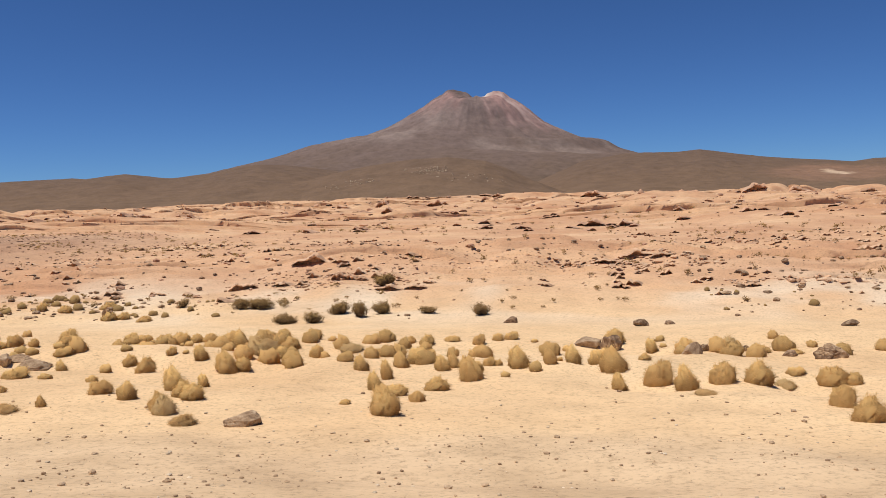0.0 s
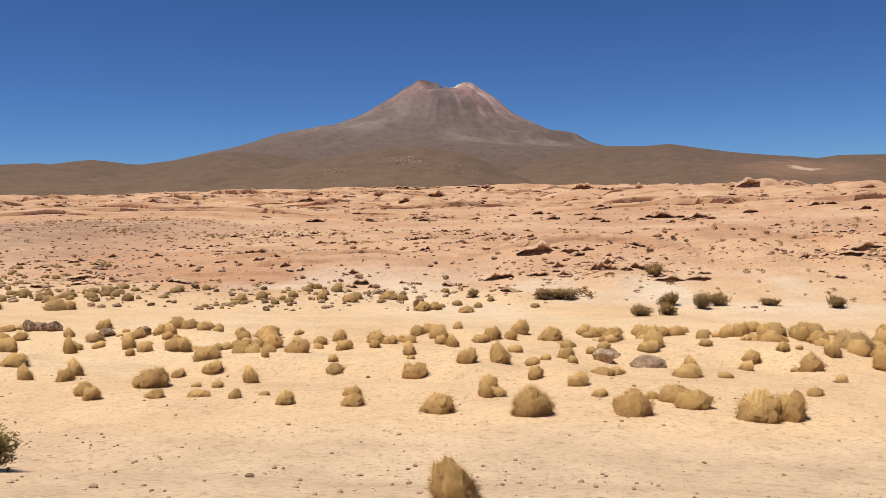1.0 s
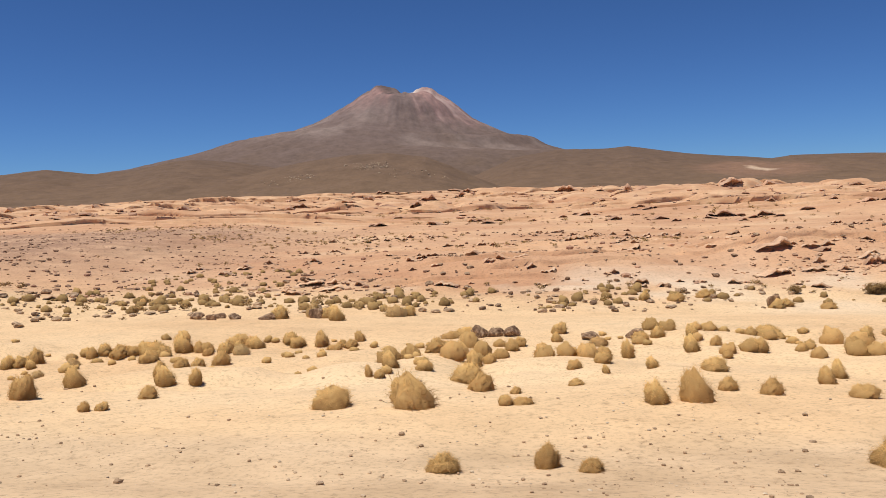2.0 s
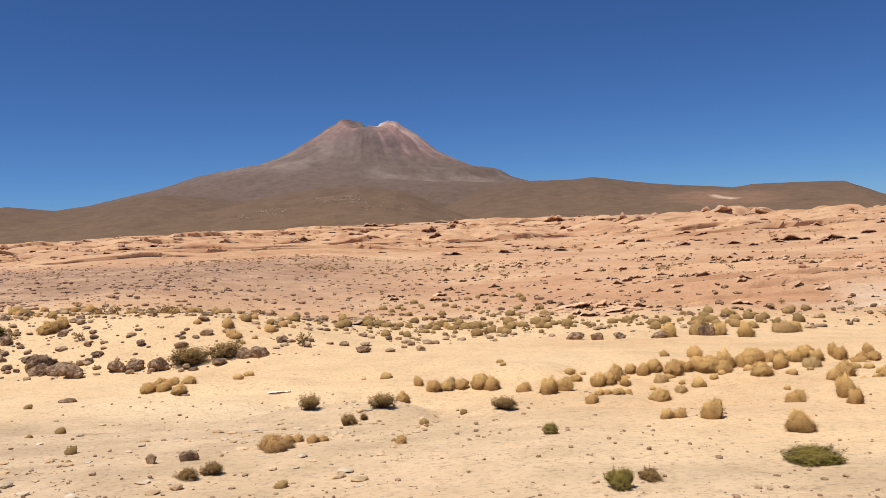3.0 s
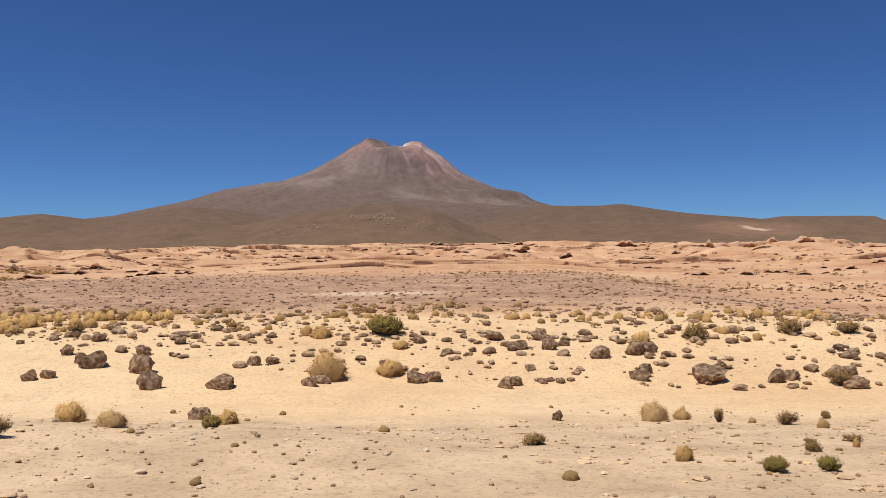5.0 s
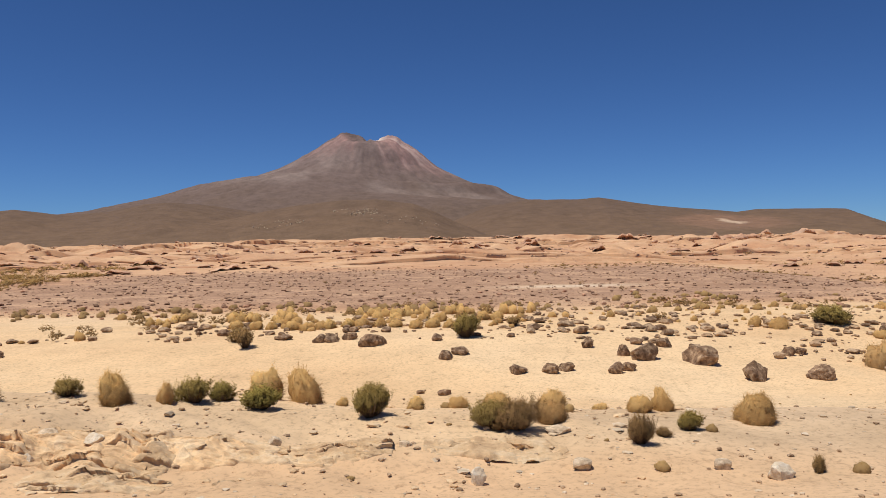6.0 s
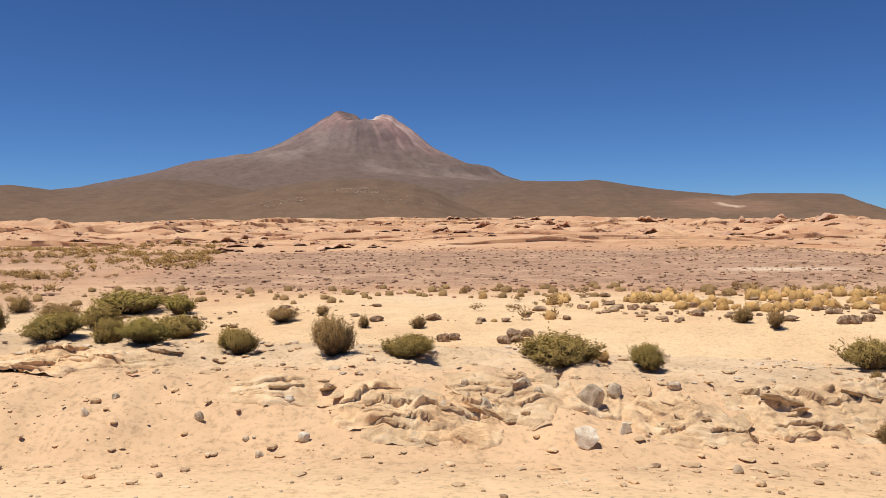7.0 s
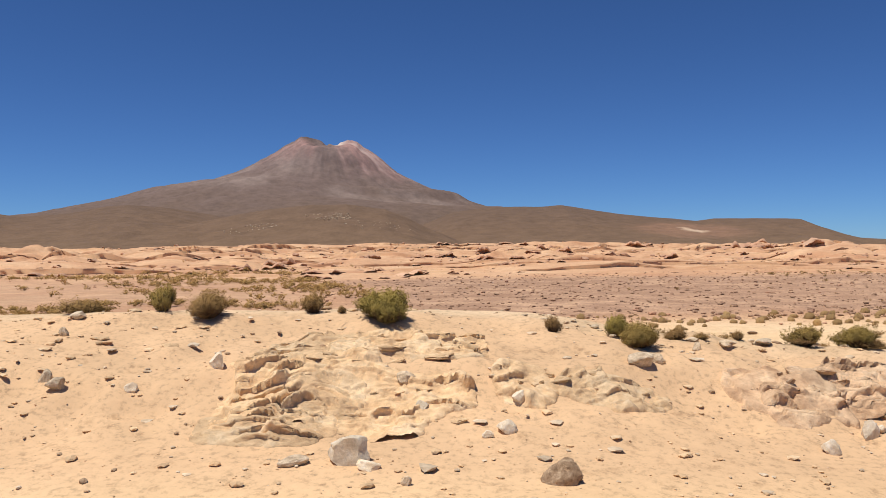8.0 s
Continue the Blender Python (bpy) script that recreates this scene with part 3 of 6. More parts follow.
def twig_bush_geometry(seed, twigs, leaves, leaf=0.03, spread=1.0, lobes=5):
    """Upright twigs from one root stock, set with small leaves; returns the stems and the leaves."""
    rnd = random.Random(seed)
    heads = []
    for k in range(lobes):
        a = 2 * math.pi * k / lobes + rnd.uniform(-0.5, 0.5)
        d = rnd.uniform(0.12, 0.26) * spread
        heads.append((Vector((math.cos(a) * d, math.sin(a) * d, rnd.uniform(0.20, 0.42))), rnd.uniform(0.18, 0.27)))
    heads.append((Vector((0, 0, 0.42)), 0.24))
    sv, sf, st, lv, lf, lt = [], [], [], [], [], []
    for _ in range(twigs):
        c, r = rnd.choice(heads)
        while True:
            q = Vector((rnd.uniform(-1, 1), rnd.uniform(-1, 1), rnd.uniform(-1, 1)))
            if 0.35 < q.length < 1:
                break
        end = c + q * r
        if rnd.random() < 0.16:
            end = end + Vector((end.x * 0.25, end.y * 0.25, rnd.uniform(0.03, 0.16)))
        if end.z < 0.04:
            end.z = 0.04 + rnd.random() * 0.08
        foot = Vector((end.x * 0.25, end.y * 0.25, 0.0))
        knee = foot.lerp(end, 0.6) + Vector((end.x * 0.12, end.y * 0.12, -0.02))
        d = Vector((-end.y, end.x, 0)).normalized() if end.xy.length > 0.01 else Vector((1, 0, 0))
        w = 0.007
        n = len(sv)
        sv += [foot - d * w, foot + d * w, knee - d * w * 0.7, knee + d * w * 0.7, end]
        st += [0, 0, 0.5, 0.5, 1]
        sf += [(n, n + 1, n + 3, n + 2), (n + 2, n + 3, n + 4)]
        up = (end - knee).normalized() * 0.5 + Vector((0, 0, 0.8))
        up.normalize()
        for i in range(leaves):
            s = i / leaves
            p = knee.lerp(end, 0.35 + 0.65 * s) + Vector((rnd.gauss(0, 1), rnd.gauss(0, 1), rnd.gauss(0, 1))) * 0.02
            a = rnd.uniform(0, 2 * math.pi)
            o = (Vector((math.cos(a), math.sin(a), 0)) * 0.8 + up * 0.8).normalized()
            b = o.cross(Vector((rnd.uniform(-1, 1), rnd.uniform(-1, 1), rnd.uniform(-1, 1)))).normalized()
            lsz = leaf * rnd.uniform(0.6, 1.3)
            n = len(lv)
            lv += [p, p + o * lsz + b * lsz * 0.35, p + o * lsz * 1.9, p + o * lsz - b * lsz * 0.35]
            # leaf tone rises with height in the bush and along the twig
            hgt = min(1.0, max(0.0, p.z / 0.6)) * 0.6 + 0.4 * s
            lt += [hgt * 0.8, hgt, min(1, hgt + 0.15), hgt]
            face = (lv[n + 1] - lv[n]).cross(lv[n + 2] - lv[n])
            lf.append((n, n + 1, n + 2, n + 3) if face.dot(p - Vector((0, 0, 0.2))) > 0 else (n, n + 3, n + 2, n + 1))
    return (sv, sf, st), (lv, lf, lt)


def rock_geometry(seed, detail=3, cuts=7, rough=0.16, squash=(1, 0.85, 0.62)):
    """A stone of width about 1 whose flat facets are worn round; it stands on z = 0 and is a little sunk."""
    rnd = random.Random(seed)
    bm = bmesh.new()
    bmesh.ops.create_icosphere(bm, subdivisions=detail, radius=0.5)
    planes = []
    for _ in range(cuts):
        n = Vector((rnd.gauss(0, 1), rnd.gauss(0, 1), rnd.gauss(0, 0.8))).normalized()
        planes.append((n, rnd.uniform(0.25, 0.42)))
    for q in bm.verts:
        p = q.co.copy()
        for n, d in planes:
            over = p.dot(n) - d
            if over > 0:
                p -= n * over * 0.97
        s = Vector((seed * 3.1, seed * 1.7, 0))
        k = 1 + rough * noise.fractal(p * 3 + s, 0.9, 2.1, 4) + rough * 0.5 * noise.noise(p * 9 + s)
        p *= k
        q.co = Vector((p.x * squash[0], p.y * squash[1], p.z * squash[2]))
    low = min(q.co.z for q in bm.verts)
    top = max(q.co.z for q in bm.verts)
    for q in bm.verts:
        q.co.z -= low + 0.18 * (top - low)
    wide = max(q.co.x for q in bm.verts) - min(q.co.x for q in bm.verts)
    v = [q.co / wide for q in bm.verts]
    fcs = [tuple(x.index for x in q.verts) for q in bm.faces]
    bm.free()
    return v, fcs


def ledge_plates(x, y, length, height, seed, red, deep=1.0):
    """Bedded crust that breaks out of the bank: where its broken plates lie, bed by bed, as poses."""
    rnd = random.Random(seed * 7 + int(length * 100))
    z0 = float(ground_z(x, y))
    out = []
    broad = deep > 1.1
    for dv in [0.0] if not broad else [-0.22 * deep, 0.06 * deep, 0.34 * deep]:
        beds = max(3, min(6, round(height / 0.028))) if not broad else 3
        for k in range(beds):
            u = -0.5 * length
            while u < 0.5 * length:
                w = 0.08 + 0.34 * rnd.random() ** 1.6
                u += w * rnd.uniform(0.3, 0.7) * (2.0 if broad else 1.0)
                if rnd.random() < (0.35 if broad else 0.15):
                    u += rnd.uniform(0.1, 0.4)
                d = w * rnd.uniform(0.7, 1.3) + 0.05
                t = rnd.uniform(0.014, 0.042) * (1.3 if k == beds - 1 else 1.0)
                bend = 0.14 * float(fbm(np.array(x + u), np.array(dv + seed), 0.9, 3))
                v = dv + bend + rnd.uniform(-0.06, 0.06) + 0.045 * k - (0.05 if k == beds - 1 else 0.0)
                z = float(ground_z(x + u, y + v + 0.30 * d)) - z0 + rnd.gauss(-0.016, 0.014)
                if rnd.random() < 0.82:
                    continue
                slope = 0.75 * math.degrees(math.atan2(float(ground_z(x + u, y + v + 0.30 * d + 0.15)) - float(ground_z(x + u, y + v + 0.30 * d - 0.15)), 0.3))
                out.append(pose(u, v + 0.30 * d, z - 0.5 * t, slope + rnd.gauss(0, 7), rnd.gauss(0, 7), rnd.uniform(0, 360)) @ Matrix.Diagonal((w, d, t, 1)))
    return out


def crust_patch(x, y, length, height, seed, deep=1.0):
    """The body of a ledge: a skin of crust over the bank, broken into short beds with undercut fronts and a few cracks."""
    wide, tall = length * 1.2 + 0.3, 0.55 + 1.4 * height + 0.8 * (deep - 1)
    u, v = np.meshgrid(np.arange(-0.5 * wide, 0.5 * wide, 0.02), np.arange(-0.45 * tall, 0.55 * tall, 0.016))
    gx, gy = x + u, y + v
    env = 1 - np.abs(2 * u / wide) ** 2.5 - np.abs(2 * (v - 0.05 * tall) / tall) ** 2.5 + 1.1 * fbm(gx, gy, 0.5, 4)
    env = step(0.0, 0.5, env)
    f = v / 0.17 + 2.2 * fbm(gx, gy + seed, 0.8, 2) + 0.30 * fbm(gx, gy, 0.22, 2)
    bed = np.floor(f)
    f = f - bed
    face = step(0.0, 0.14, f)
    f2 = v / 0.065 + 3.0 * fbm(gx, gy + seed, 0.8, 2) + 0.35 * fbm(gx + 9, gy, 0.16, 2)
    bed2 = np.floor(f2)
    f2 = f2 - bed2
    face2 = step(0.0, 0.3, f2)
    thin = 0.28 * height * np.clip(0.1 + 2.2 * fbm(gx + 1.7 * bed2, 0.2 * gy + 3.3 * bed2, 0.3, 2), 0, 1)
    amp = 0.66 * height * np.clip(0.05 + 2.2 * fbm(gx + 2.3 * bed, 0.2 * gy + 5.1 * bed, 0.55, 2), 0, 1)
    z = ground_z(gx, gy) + env * (0.15 * height + amp * face * (1 - f) + 0.030 * fbm(gx, gy, 0.20, 2) + thin * face2 * (1 - f2) + 0.016 * np.abs(fbm(gx, gy, 0.07, 2)))
    z = z - env * 0.035 * (1 - step(0.0, 0.035, np.abs(fbm(gx + 31, gy * 1.6, 0.4, 3)))) - 0.11 * (1 - step(0.0, 0.22, env))
    out = env * np.minimum(1.0 * amp, 0.06) * face * (1 - step(0.14, 0.6, f)) + env * np.minimum(thin, 0.02) * face2 * (1 - step(0.3, 0.7, f2))
    rows, cols = u.shape
    i = (np.arange(rows - 1)[:, None] * cols + np.arange(cols - 1)[None, :]).ravel()
    verts = np.stack([u, v - out, z - float(ground_z(x, y))], -1).reshape(-1, 3)
    return verts.tolist(), np.stack([i, i + 1, i + cols + 1, i + cols], -1).tolist()


def hood_geometry(seed, cols=30):
    """A low sandstone swell, 1 wide and 1 high: it rises from behind to a ragged lip, with a hollow under the lip on the side of the road (minus y)."""
    v, fcs = [], []
    for i in range(cols + 1):
        u = 2 * i / cols - 1
        arch = max(0.0, 1 - u * u) ** 0.75
        arch *= 0.75 + 0.6 * noise.noise(Vector((u * 1.8 + seed * 0.7, 1, 3))) + 0.14 * noise.noise(Vector((u * 5 + seed * 0.7, 4, 1)))
        arch = max(0.0, arch)
        lip = -0.30 + 0.26 * u * u + 0.22 * noise.noise(Vector((u * 2.3, seed, 8))) + 0.10 * noise.noise(Vector((u * 8, seed, 2)))
        deep = 0.50 + 0.15 * noise.noise(Vector((u * 3, seed, 5)))
        x = u * 0.5
        prof = [(lip + deep + 0.05, -0.5), (lip + deep, 0.30 * arch), (lip + deep * 0.8, 0.55 * arch), (lip + 0.10, 0.61 * arch), (lip, 0.73 * arch), (lip + 0.03, 0.90 * arch), (lip + 0.13, 1.0 * arch), (lip + 0.32, 1.02 * arch), (lip + 0.58, 0.78 * arch), (lip + 0.85, 0.36 * arch), (lip + 1.1, -0.25)]
        for y, z in prof:
            wob = noise.noise(Vector((u * 7 + seed, y * 7, z * 5)))
            v.append(Vector((x * (1 + 0.05 * wob), y + 0.03 * wob, z + (0.05 * wob * arch if z > 0 else 0))))
    m = 11
    for i in range(cols):
        for j in range(m - 1):
            fcs.append((i * m + j, i * m + j + 1, (i + 1) * m + j + 1, (i + 1) * m + j))
    return v, fcs


def plate_geometry(seed, sides=13):
    """A flat broken plate of crust, about 1 across and 1 thick, with chipped edges that lean in below."""
    rnd = random.Random(seed)
    rim = []
    for i in range(sides):
        a = 2 * math.pi * (i + rnd.uniform(-0.3, 0.3)) / sides
        r = 0.5 * rnd.uniform(0.62, 1.15)
        rim.append((math.cos(a) * r, math.sin(a) * r * 0.85))
    v, fcs = [], []
    for k, z in ((0.55, 0.95), (0.92, 1.0), (1.0, 0.80), (0.98, 0.45), (0.90, 0.05), (0.75, -0.5)):
        for x, y in rim:
            j = rnd.uniform(-1, 1)
            v.append(Vector((x * k * (1 + 0.12 * j), y * k * (1 + 0.12 * j), z + 0.22 * rnd.uniform(-1, 1))))
    fcs.append(tuple(range(sides)))
    for q in range(5):
        for i in range(sides):
            j = (i + 1) % sides
            fcs.append((q * sides + i, (q + 1) * sides + i, (q + 1) * sides + j, q * sides + j))
    return v, fcs


def lay(ob, x, y, w, d, h, turn=0.0, sink=0.0, tilt=(0, 0)):
    z = float(ground_z(x, y)) - sink
    return Matrix.Translation((x, y, z)) @ Euler((radians(tilt[0]), radians(tilt[1]), radians(turn))).to_matrix().to_4x4() @ Matrix.Diagonal((w, d, h, 1))


# grass clumps: a few grown shapes, then copied with their own size and turn
CLUMPS = {}
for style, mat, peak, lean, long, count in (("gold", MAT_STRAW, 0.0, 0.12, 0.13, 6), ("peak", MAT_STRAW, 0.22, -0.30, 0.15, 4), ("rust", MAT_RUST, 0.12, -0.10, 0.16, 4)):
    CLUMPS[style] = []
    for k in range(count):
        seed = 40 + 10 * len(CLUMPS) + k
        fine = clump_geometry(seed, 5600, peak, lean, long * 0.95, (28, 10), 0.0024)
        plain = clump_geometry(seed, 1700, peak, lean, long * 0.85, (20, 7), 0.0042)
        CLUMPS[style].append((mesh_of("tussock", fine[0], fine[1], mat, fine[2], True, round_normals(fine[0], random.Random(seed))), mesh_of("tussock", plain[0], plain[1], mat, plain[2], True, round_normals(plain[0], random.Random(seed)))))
CLUMP_LABEL = {
    "gold": "rounded golden bunch-grass tussock growing on pale sand",
    "peak": "peaked golden bunch-grass tussock growing on pale sand",
    "rust": "shaggy rusty-brown grass tussock growing beside the road",
}


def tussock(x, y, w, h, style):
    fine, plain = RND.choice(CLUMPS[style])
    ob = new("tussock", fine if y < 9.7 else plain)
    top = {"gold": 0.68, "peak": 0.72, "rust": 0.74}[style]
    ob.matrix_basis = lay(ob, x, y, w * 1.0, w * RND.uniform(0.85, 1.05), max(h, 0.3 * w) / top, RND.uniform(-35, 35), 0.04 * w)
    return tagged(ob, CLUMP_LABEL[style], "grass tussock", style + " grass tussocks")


SHRUBS = {}
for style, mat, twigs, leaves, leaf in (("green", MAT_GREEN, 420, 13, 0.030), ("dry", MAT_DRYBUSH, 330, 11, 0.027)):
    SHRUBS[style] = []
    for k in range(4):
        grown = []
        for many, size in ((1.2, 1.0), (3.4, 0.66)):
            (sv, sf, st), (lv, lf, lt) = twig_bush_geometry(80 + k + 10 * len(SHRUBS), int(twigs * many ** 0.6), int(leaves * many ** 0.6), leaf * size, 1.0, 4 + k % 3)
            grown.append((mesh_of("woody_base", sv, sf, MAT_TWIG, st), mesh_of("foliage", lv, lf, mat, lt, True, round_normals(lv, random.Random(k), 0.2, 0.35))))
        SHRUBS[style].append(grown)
SHRUB_LABEL = {
    "green": "dense olive-green desert shrub with small leaves on stony sand",
    "dry": "half-dry brownish desert shrub with bare twigs on sand",
}


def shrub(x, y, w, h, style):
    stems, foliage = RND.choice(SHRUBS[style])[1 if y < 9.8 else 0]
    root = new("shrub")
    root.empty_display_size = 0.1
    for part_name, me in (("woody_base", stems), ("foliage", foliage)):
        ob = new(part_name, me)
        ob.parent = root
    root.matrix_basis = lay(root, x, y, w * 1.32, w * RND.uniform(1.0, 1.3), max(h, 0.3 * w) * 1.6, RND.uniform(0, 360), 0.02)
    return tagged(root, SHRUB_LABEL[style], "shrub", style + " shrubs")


ROCKS = {}
for style, mat, cuts, rough, squash in (("lava", MAT_LAVA, 5, 0.17, (1.15, 0.9, 0.64)), ("grey", MAT_GREY, 9, 0.13, (1.1, 0.9, 0.72)), ("pale", MAT_PALE, 10, 0.12, (1.15, 0.9, 0.7)), ("brown", MAT_BROWN, 8, 0.12, (1.1, 0.9, 0.66))):
    ROCKS[style] = []
    for k in range(6):
        g = rock_geometry(120 + 10 * len(ROCKS) + k, 4, cuts, rough, squash)
        me = mesh_of("rock", g[0], g[1], mat)
        me.set_sharp_from_angle(angle=radians(24))
        ROCKS[style].append((me, max(q.z for q in g[0])))
ROCK_LABEL = {
    "lava": "dark reddish-brown lava boulder half sunk in sand",
    "grey": "weathered grey stone lying on the gravelly bank",
    "brown": "weathered brown stone lying on pale sand",
    "pale": "pale cream-coloured stone lying on the sandy bank",
}


def boulder(x, y, w, h, style, name="boulder"):
    me, top = RND.choice(ROCKS[style])
    ob = new(name, me)
    grow = 0.95 if style == "lava" else 0.9
    ob.matrix_basis = lay(ob, x, y, w * grow, w * grow * RND.uniform(0.6, 1.0), max(h, 0.3 * w) * grow / top, RND.uniform(-28, 28) + RND.choice((0, 180)), 0.12 * h, (RND.uniform(-14, 14), RND.uniform(-14, 14)))
    return tagged(ob, ROCK_LABEL[style], "boulder" if style == "lava" else "stone", style + " stones")


def stone(x, y, w, h, style):
    return boulder(x, y, w, h, "brown" if style == "grey" and x > -60 else style, "stone")

# ---- plants and stones, along the road ----
# stretch about x = -0 m
tussock(-16.89, 27.00, 0.62, 0.38, "gold")
tussock(-16.52, 27.32, 0.62, 0.30, "gold")
tussock(-15.34, 26.72, 0.61, 0.25, "gold")
tussock(-19.82, 28.74, 0.67, 0.35, "gold")
tussock(-18.59, 29.70, 0.81, 0.36, "gold")
tussock(-20.91, 28.84, 0.45, 0.40, "gold")
boulder(5.08, 17.18, 0.57, 0.29, "lava")
boulder(2.82, 18.20, 0.25, 0.18, "lava")
boulder(3.04, 18.32, 0.25, 0.14, "lava")
boulder(3.27, 18.46, 0.25, 0.16, "lava")
boulder(4.46, 17.64, 0.38, 0.14, "lava")
boulder(3.70, 18.32, 0.22, 0.15, "lava")
boulder(3.91, 18.46, 0.22, 0.12, "lava")
boulder(4.04, 18.26, 0.22, 0.13, "lava")
boulder(1.89, 23.48, 0.48, 0.25, "lava")
boulder(2.73, 23.94, 0.33, 0.14, "lava")
boulder(7.09, 22.08, 0.51, 0.19, "lava")
boulder(-1.96, 25.40, 0.50, 0.25, "lava")
boulder(0.87, 18.90, 0.53, 0.45, "lava")
stone(-4.19, 9.58, 0.54, 0.24, "grey")
shrub(-8.13, 33.64, 0.73, 0.53, "dry")
shrub(-6.80, 28.02, 0.68, 0.49, "dry")
shrub(-8.35, 28.18, 0.69, 0.46, "dry")
shrub(-8.80, 26.14, 0.69, 0.42, "dry")
shrub(-12.00, 29.42, 1.08, 0.44, "dry")
shrub(-3.18, 27.42, 0.70, 0.43, "dry")
shrub(-5.16, 27.98, 0.68, 0.28, "dry")
shrub(-9.62, 26.14, 0.51, 0.24, "dry")
shrub(-15.34, 29.68, 0.56, 0.34, "dry")
# stretch about x = -13 m
tussock(-13.48, 5.30, 0.35, 0.27, "peak")
stone(-11.68, 14.88, 0.52, 0.27, "grey")
shrub(-12.71, 29.24, 0.73, 0.45, "dry")
shrub(-7.47, 27.36, 0.57, 0.60, "dry")
shrub(-9.69, 25.74, 0.71, 0.39, "dry")
shrub(-8.53, 28.14, 0.62, 0.39, "dry")
shrub(-8.02, 34.44, 0.61, 0.53, "dry")
# stretch about x = -19 m
tussock(-22.68, 6.98, 0.50, 0.26, "gold")
tussock(-22.02, 6.84, 0.31, 0.23, "gold")
tussock(-20.48, 4.54, 0.18, 0.13, "gold")
tussock(-20.40, 4.96, 0.20, 0.11, "gold")
shrub(-20.69, 7.04, 0.43, 0.26, "green")
shrub(-17.80, 6.06, 0.73, 0.46, "green")
tussock(-19.81, 6.54, 0.60, 0.37, "rust")
tussock(-18.73, 5.58, 0.52, 0.28, "rust")
tussock(-18.15, 5.80, 0.45, 0.31, "rust")
stone(-21.89, 5.90, 0.15, 0.10, "grey")
stone(-21.68, 6.20, 0.10, 0.04, "grey")
stone(-23.76, 6.70, 0.07, 0.04, "grey")
stone(-23.18, 5.34, 0.17, 0.04, "grey")
stone(-19.31, 6.52, 0.28, 0.10, "pale")
boulder(-26.62, 20.00, 0.47, 0.36, "lava")
boulder(-26.19, 19.94, 0.47, 0.28, "lava")
boulder(-25.77, 19.86, 0.46, 0.32, "lava")
boulder(-23.95, 19.20, 0.47, 0.25, "lava")
boulder(-22.86, 19.04, 0.49, 0.27, "lava")
boulder(-32.02, 25.30, 0.60, 0.44, "lava")
tussock(-31.60, 25.35, 0.62, 0.46, "gold")
tussock(-32.15, 25.60, 0.55, 0.56, "rust")
tussock(-33.20, 25.30, 0.62, 0.50, "gold")
boulder(-33.50, 25.05, 0.60, 0.26, "lava")
tussock(-29.42, 25.60, 0.80, 0.46, "rust")
tussock(-29.05, 25.75, 0.55, 0.36, "gold")
boulder(-35.45, 25.26, 0.45, 0.26, "lava")
boulder(-35.36, 25.76, 0.46, 0.22, "lava")
boulder(-34.70, 25.34, 0.45, 0.24, "lava")
boulder(-16.98, 27.08, 0.49, 0.57, "lava")
# stretch about x = -22 m
tussock(-28.40, 10.36, 0.62, 0.34, "gold")
tussock(-26.66, 6.82, 0.34, 0.19, "gold")
tussock(-25.71, 7.12, 0.25, 0.24, "gold")
tussock(-25.33, 6.90, 0.24, 0.14, "gold")
tussock(-27.23, 9.96, 0.63, 0.43, "peak")
# stretch about x = -37 m
shrub(-36.25, 7.72, 0.49, 0.15, "green")
shrub(-38.32, 6.82, 0.25, 0.18, "green")
shrub(-38.61, 9.82, 0.25, 0.14, "green")
tussock(-34.51, 6.74, 0.34, 0.35, "peak")
tussock(-35.63, 9.50, 0.34, 0.27, "peak")
tussock(-33.40, 13.04, 0.37, 0.38, "peak")
tussock(-31.74, 12.92, 0.37, 0.35, "peak")
tussock(-35.91, 6.22, 0.22, 0.15, "gold")
tussock(-36.34, 10.66, 0.32, 0.29, "gold")
tussock(-36.92, 10.80, 0.20, 0.15, "gold")
tussock(-36.74, 10.82, 0.21, 0.13, "gold")
tussock(-34.61, 12.16, 0.35, 0.22, "gold")
tussock(-33.98, 11.60, 0.25, 0.25, "gold")
tussock(-33.25, 11.28, 0.44, 0.44, "gold")
tussock(-33.66, 10.40, 0.27, 0.21, "gold")
tussock(-33.41, 10.52, 0.27, 0.17, "gold")
tussock(-31.28, 13.04, 0.26, 0.33, "gold")
tussock(-31.43, 11.50, 0.32, 0.24, "gold")
tussock(-31.82, 10.36, 0.20, 0.16, "gold")
tussock(-31.61, 10.44, 0.20, 0.13, "gold")
tussock(-32.94, 8.26, 0.28, 0.23, "gold")
tussock(-32.71, 8.28, 0.28, 0.18, "gold")
tussock(-33.51, 7.44, 0.17, 0.12, "gold")
tussock(-33.37, 7.46, 0.17, 0.09, "gold")
tussock(-33.26, 7.38, 0.17, 0.10, "gold")
tussock(-33.59, 16.34, 0.50, 0.30, "gold")
tussock(-32.33, 15.86, 0.33, 0.27, "gold")
tussock(-32.11, 13.52, 0.25, 0.32, "gold")
tussock(-32.06, 14.36, 0.34, 0.24, "gold")
tussock(-33.10, 18.48, 0.39, 0.26, "gold")
tussock(-34.20, 18.02, 0.70, 0.38, "gold")
tussock(-34.97, 17.90, 0.50, 0.33, "gold")
tussock(-35.39, 18.02, 0.35, 0.31, "gold")
tussock(-35.90, 18.12, 0.31, 0.23, "gold")
tussock(-36.45, 17.00, 0.41, 0.41, "gold")
tussock(-36.87, 16.62, 0.38, 0.30, "gold")
tussock(-37.71, 15.66, 0.42, 0.31, "gold")
tussock(-38.07, 15.22, 0.39, 0.35, "gold")
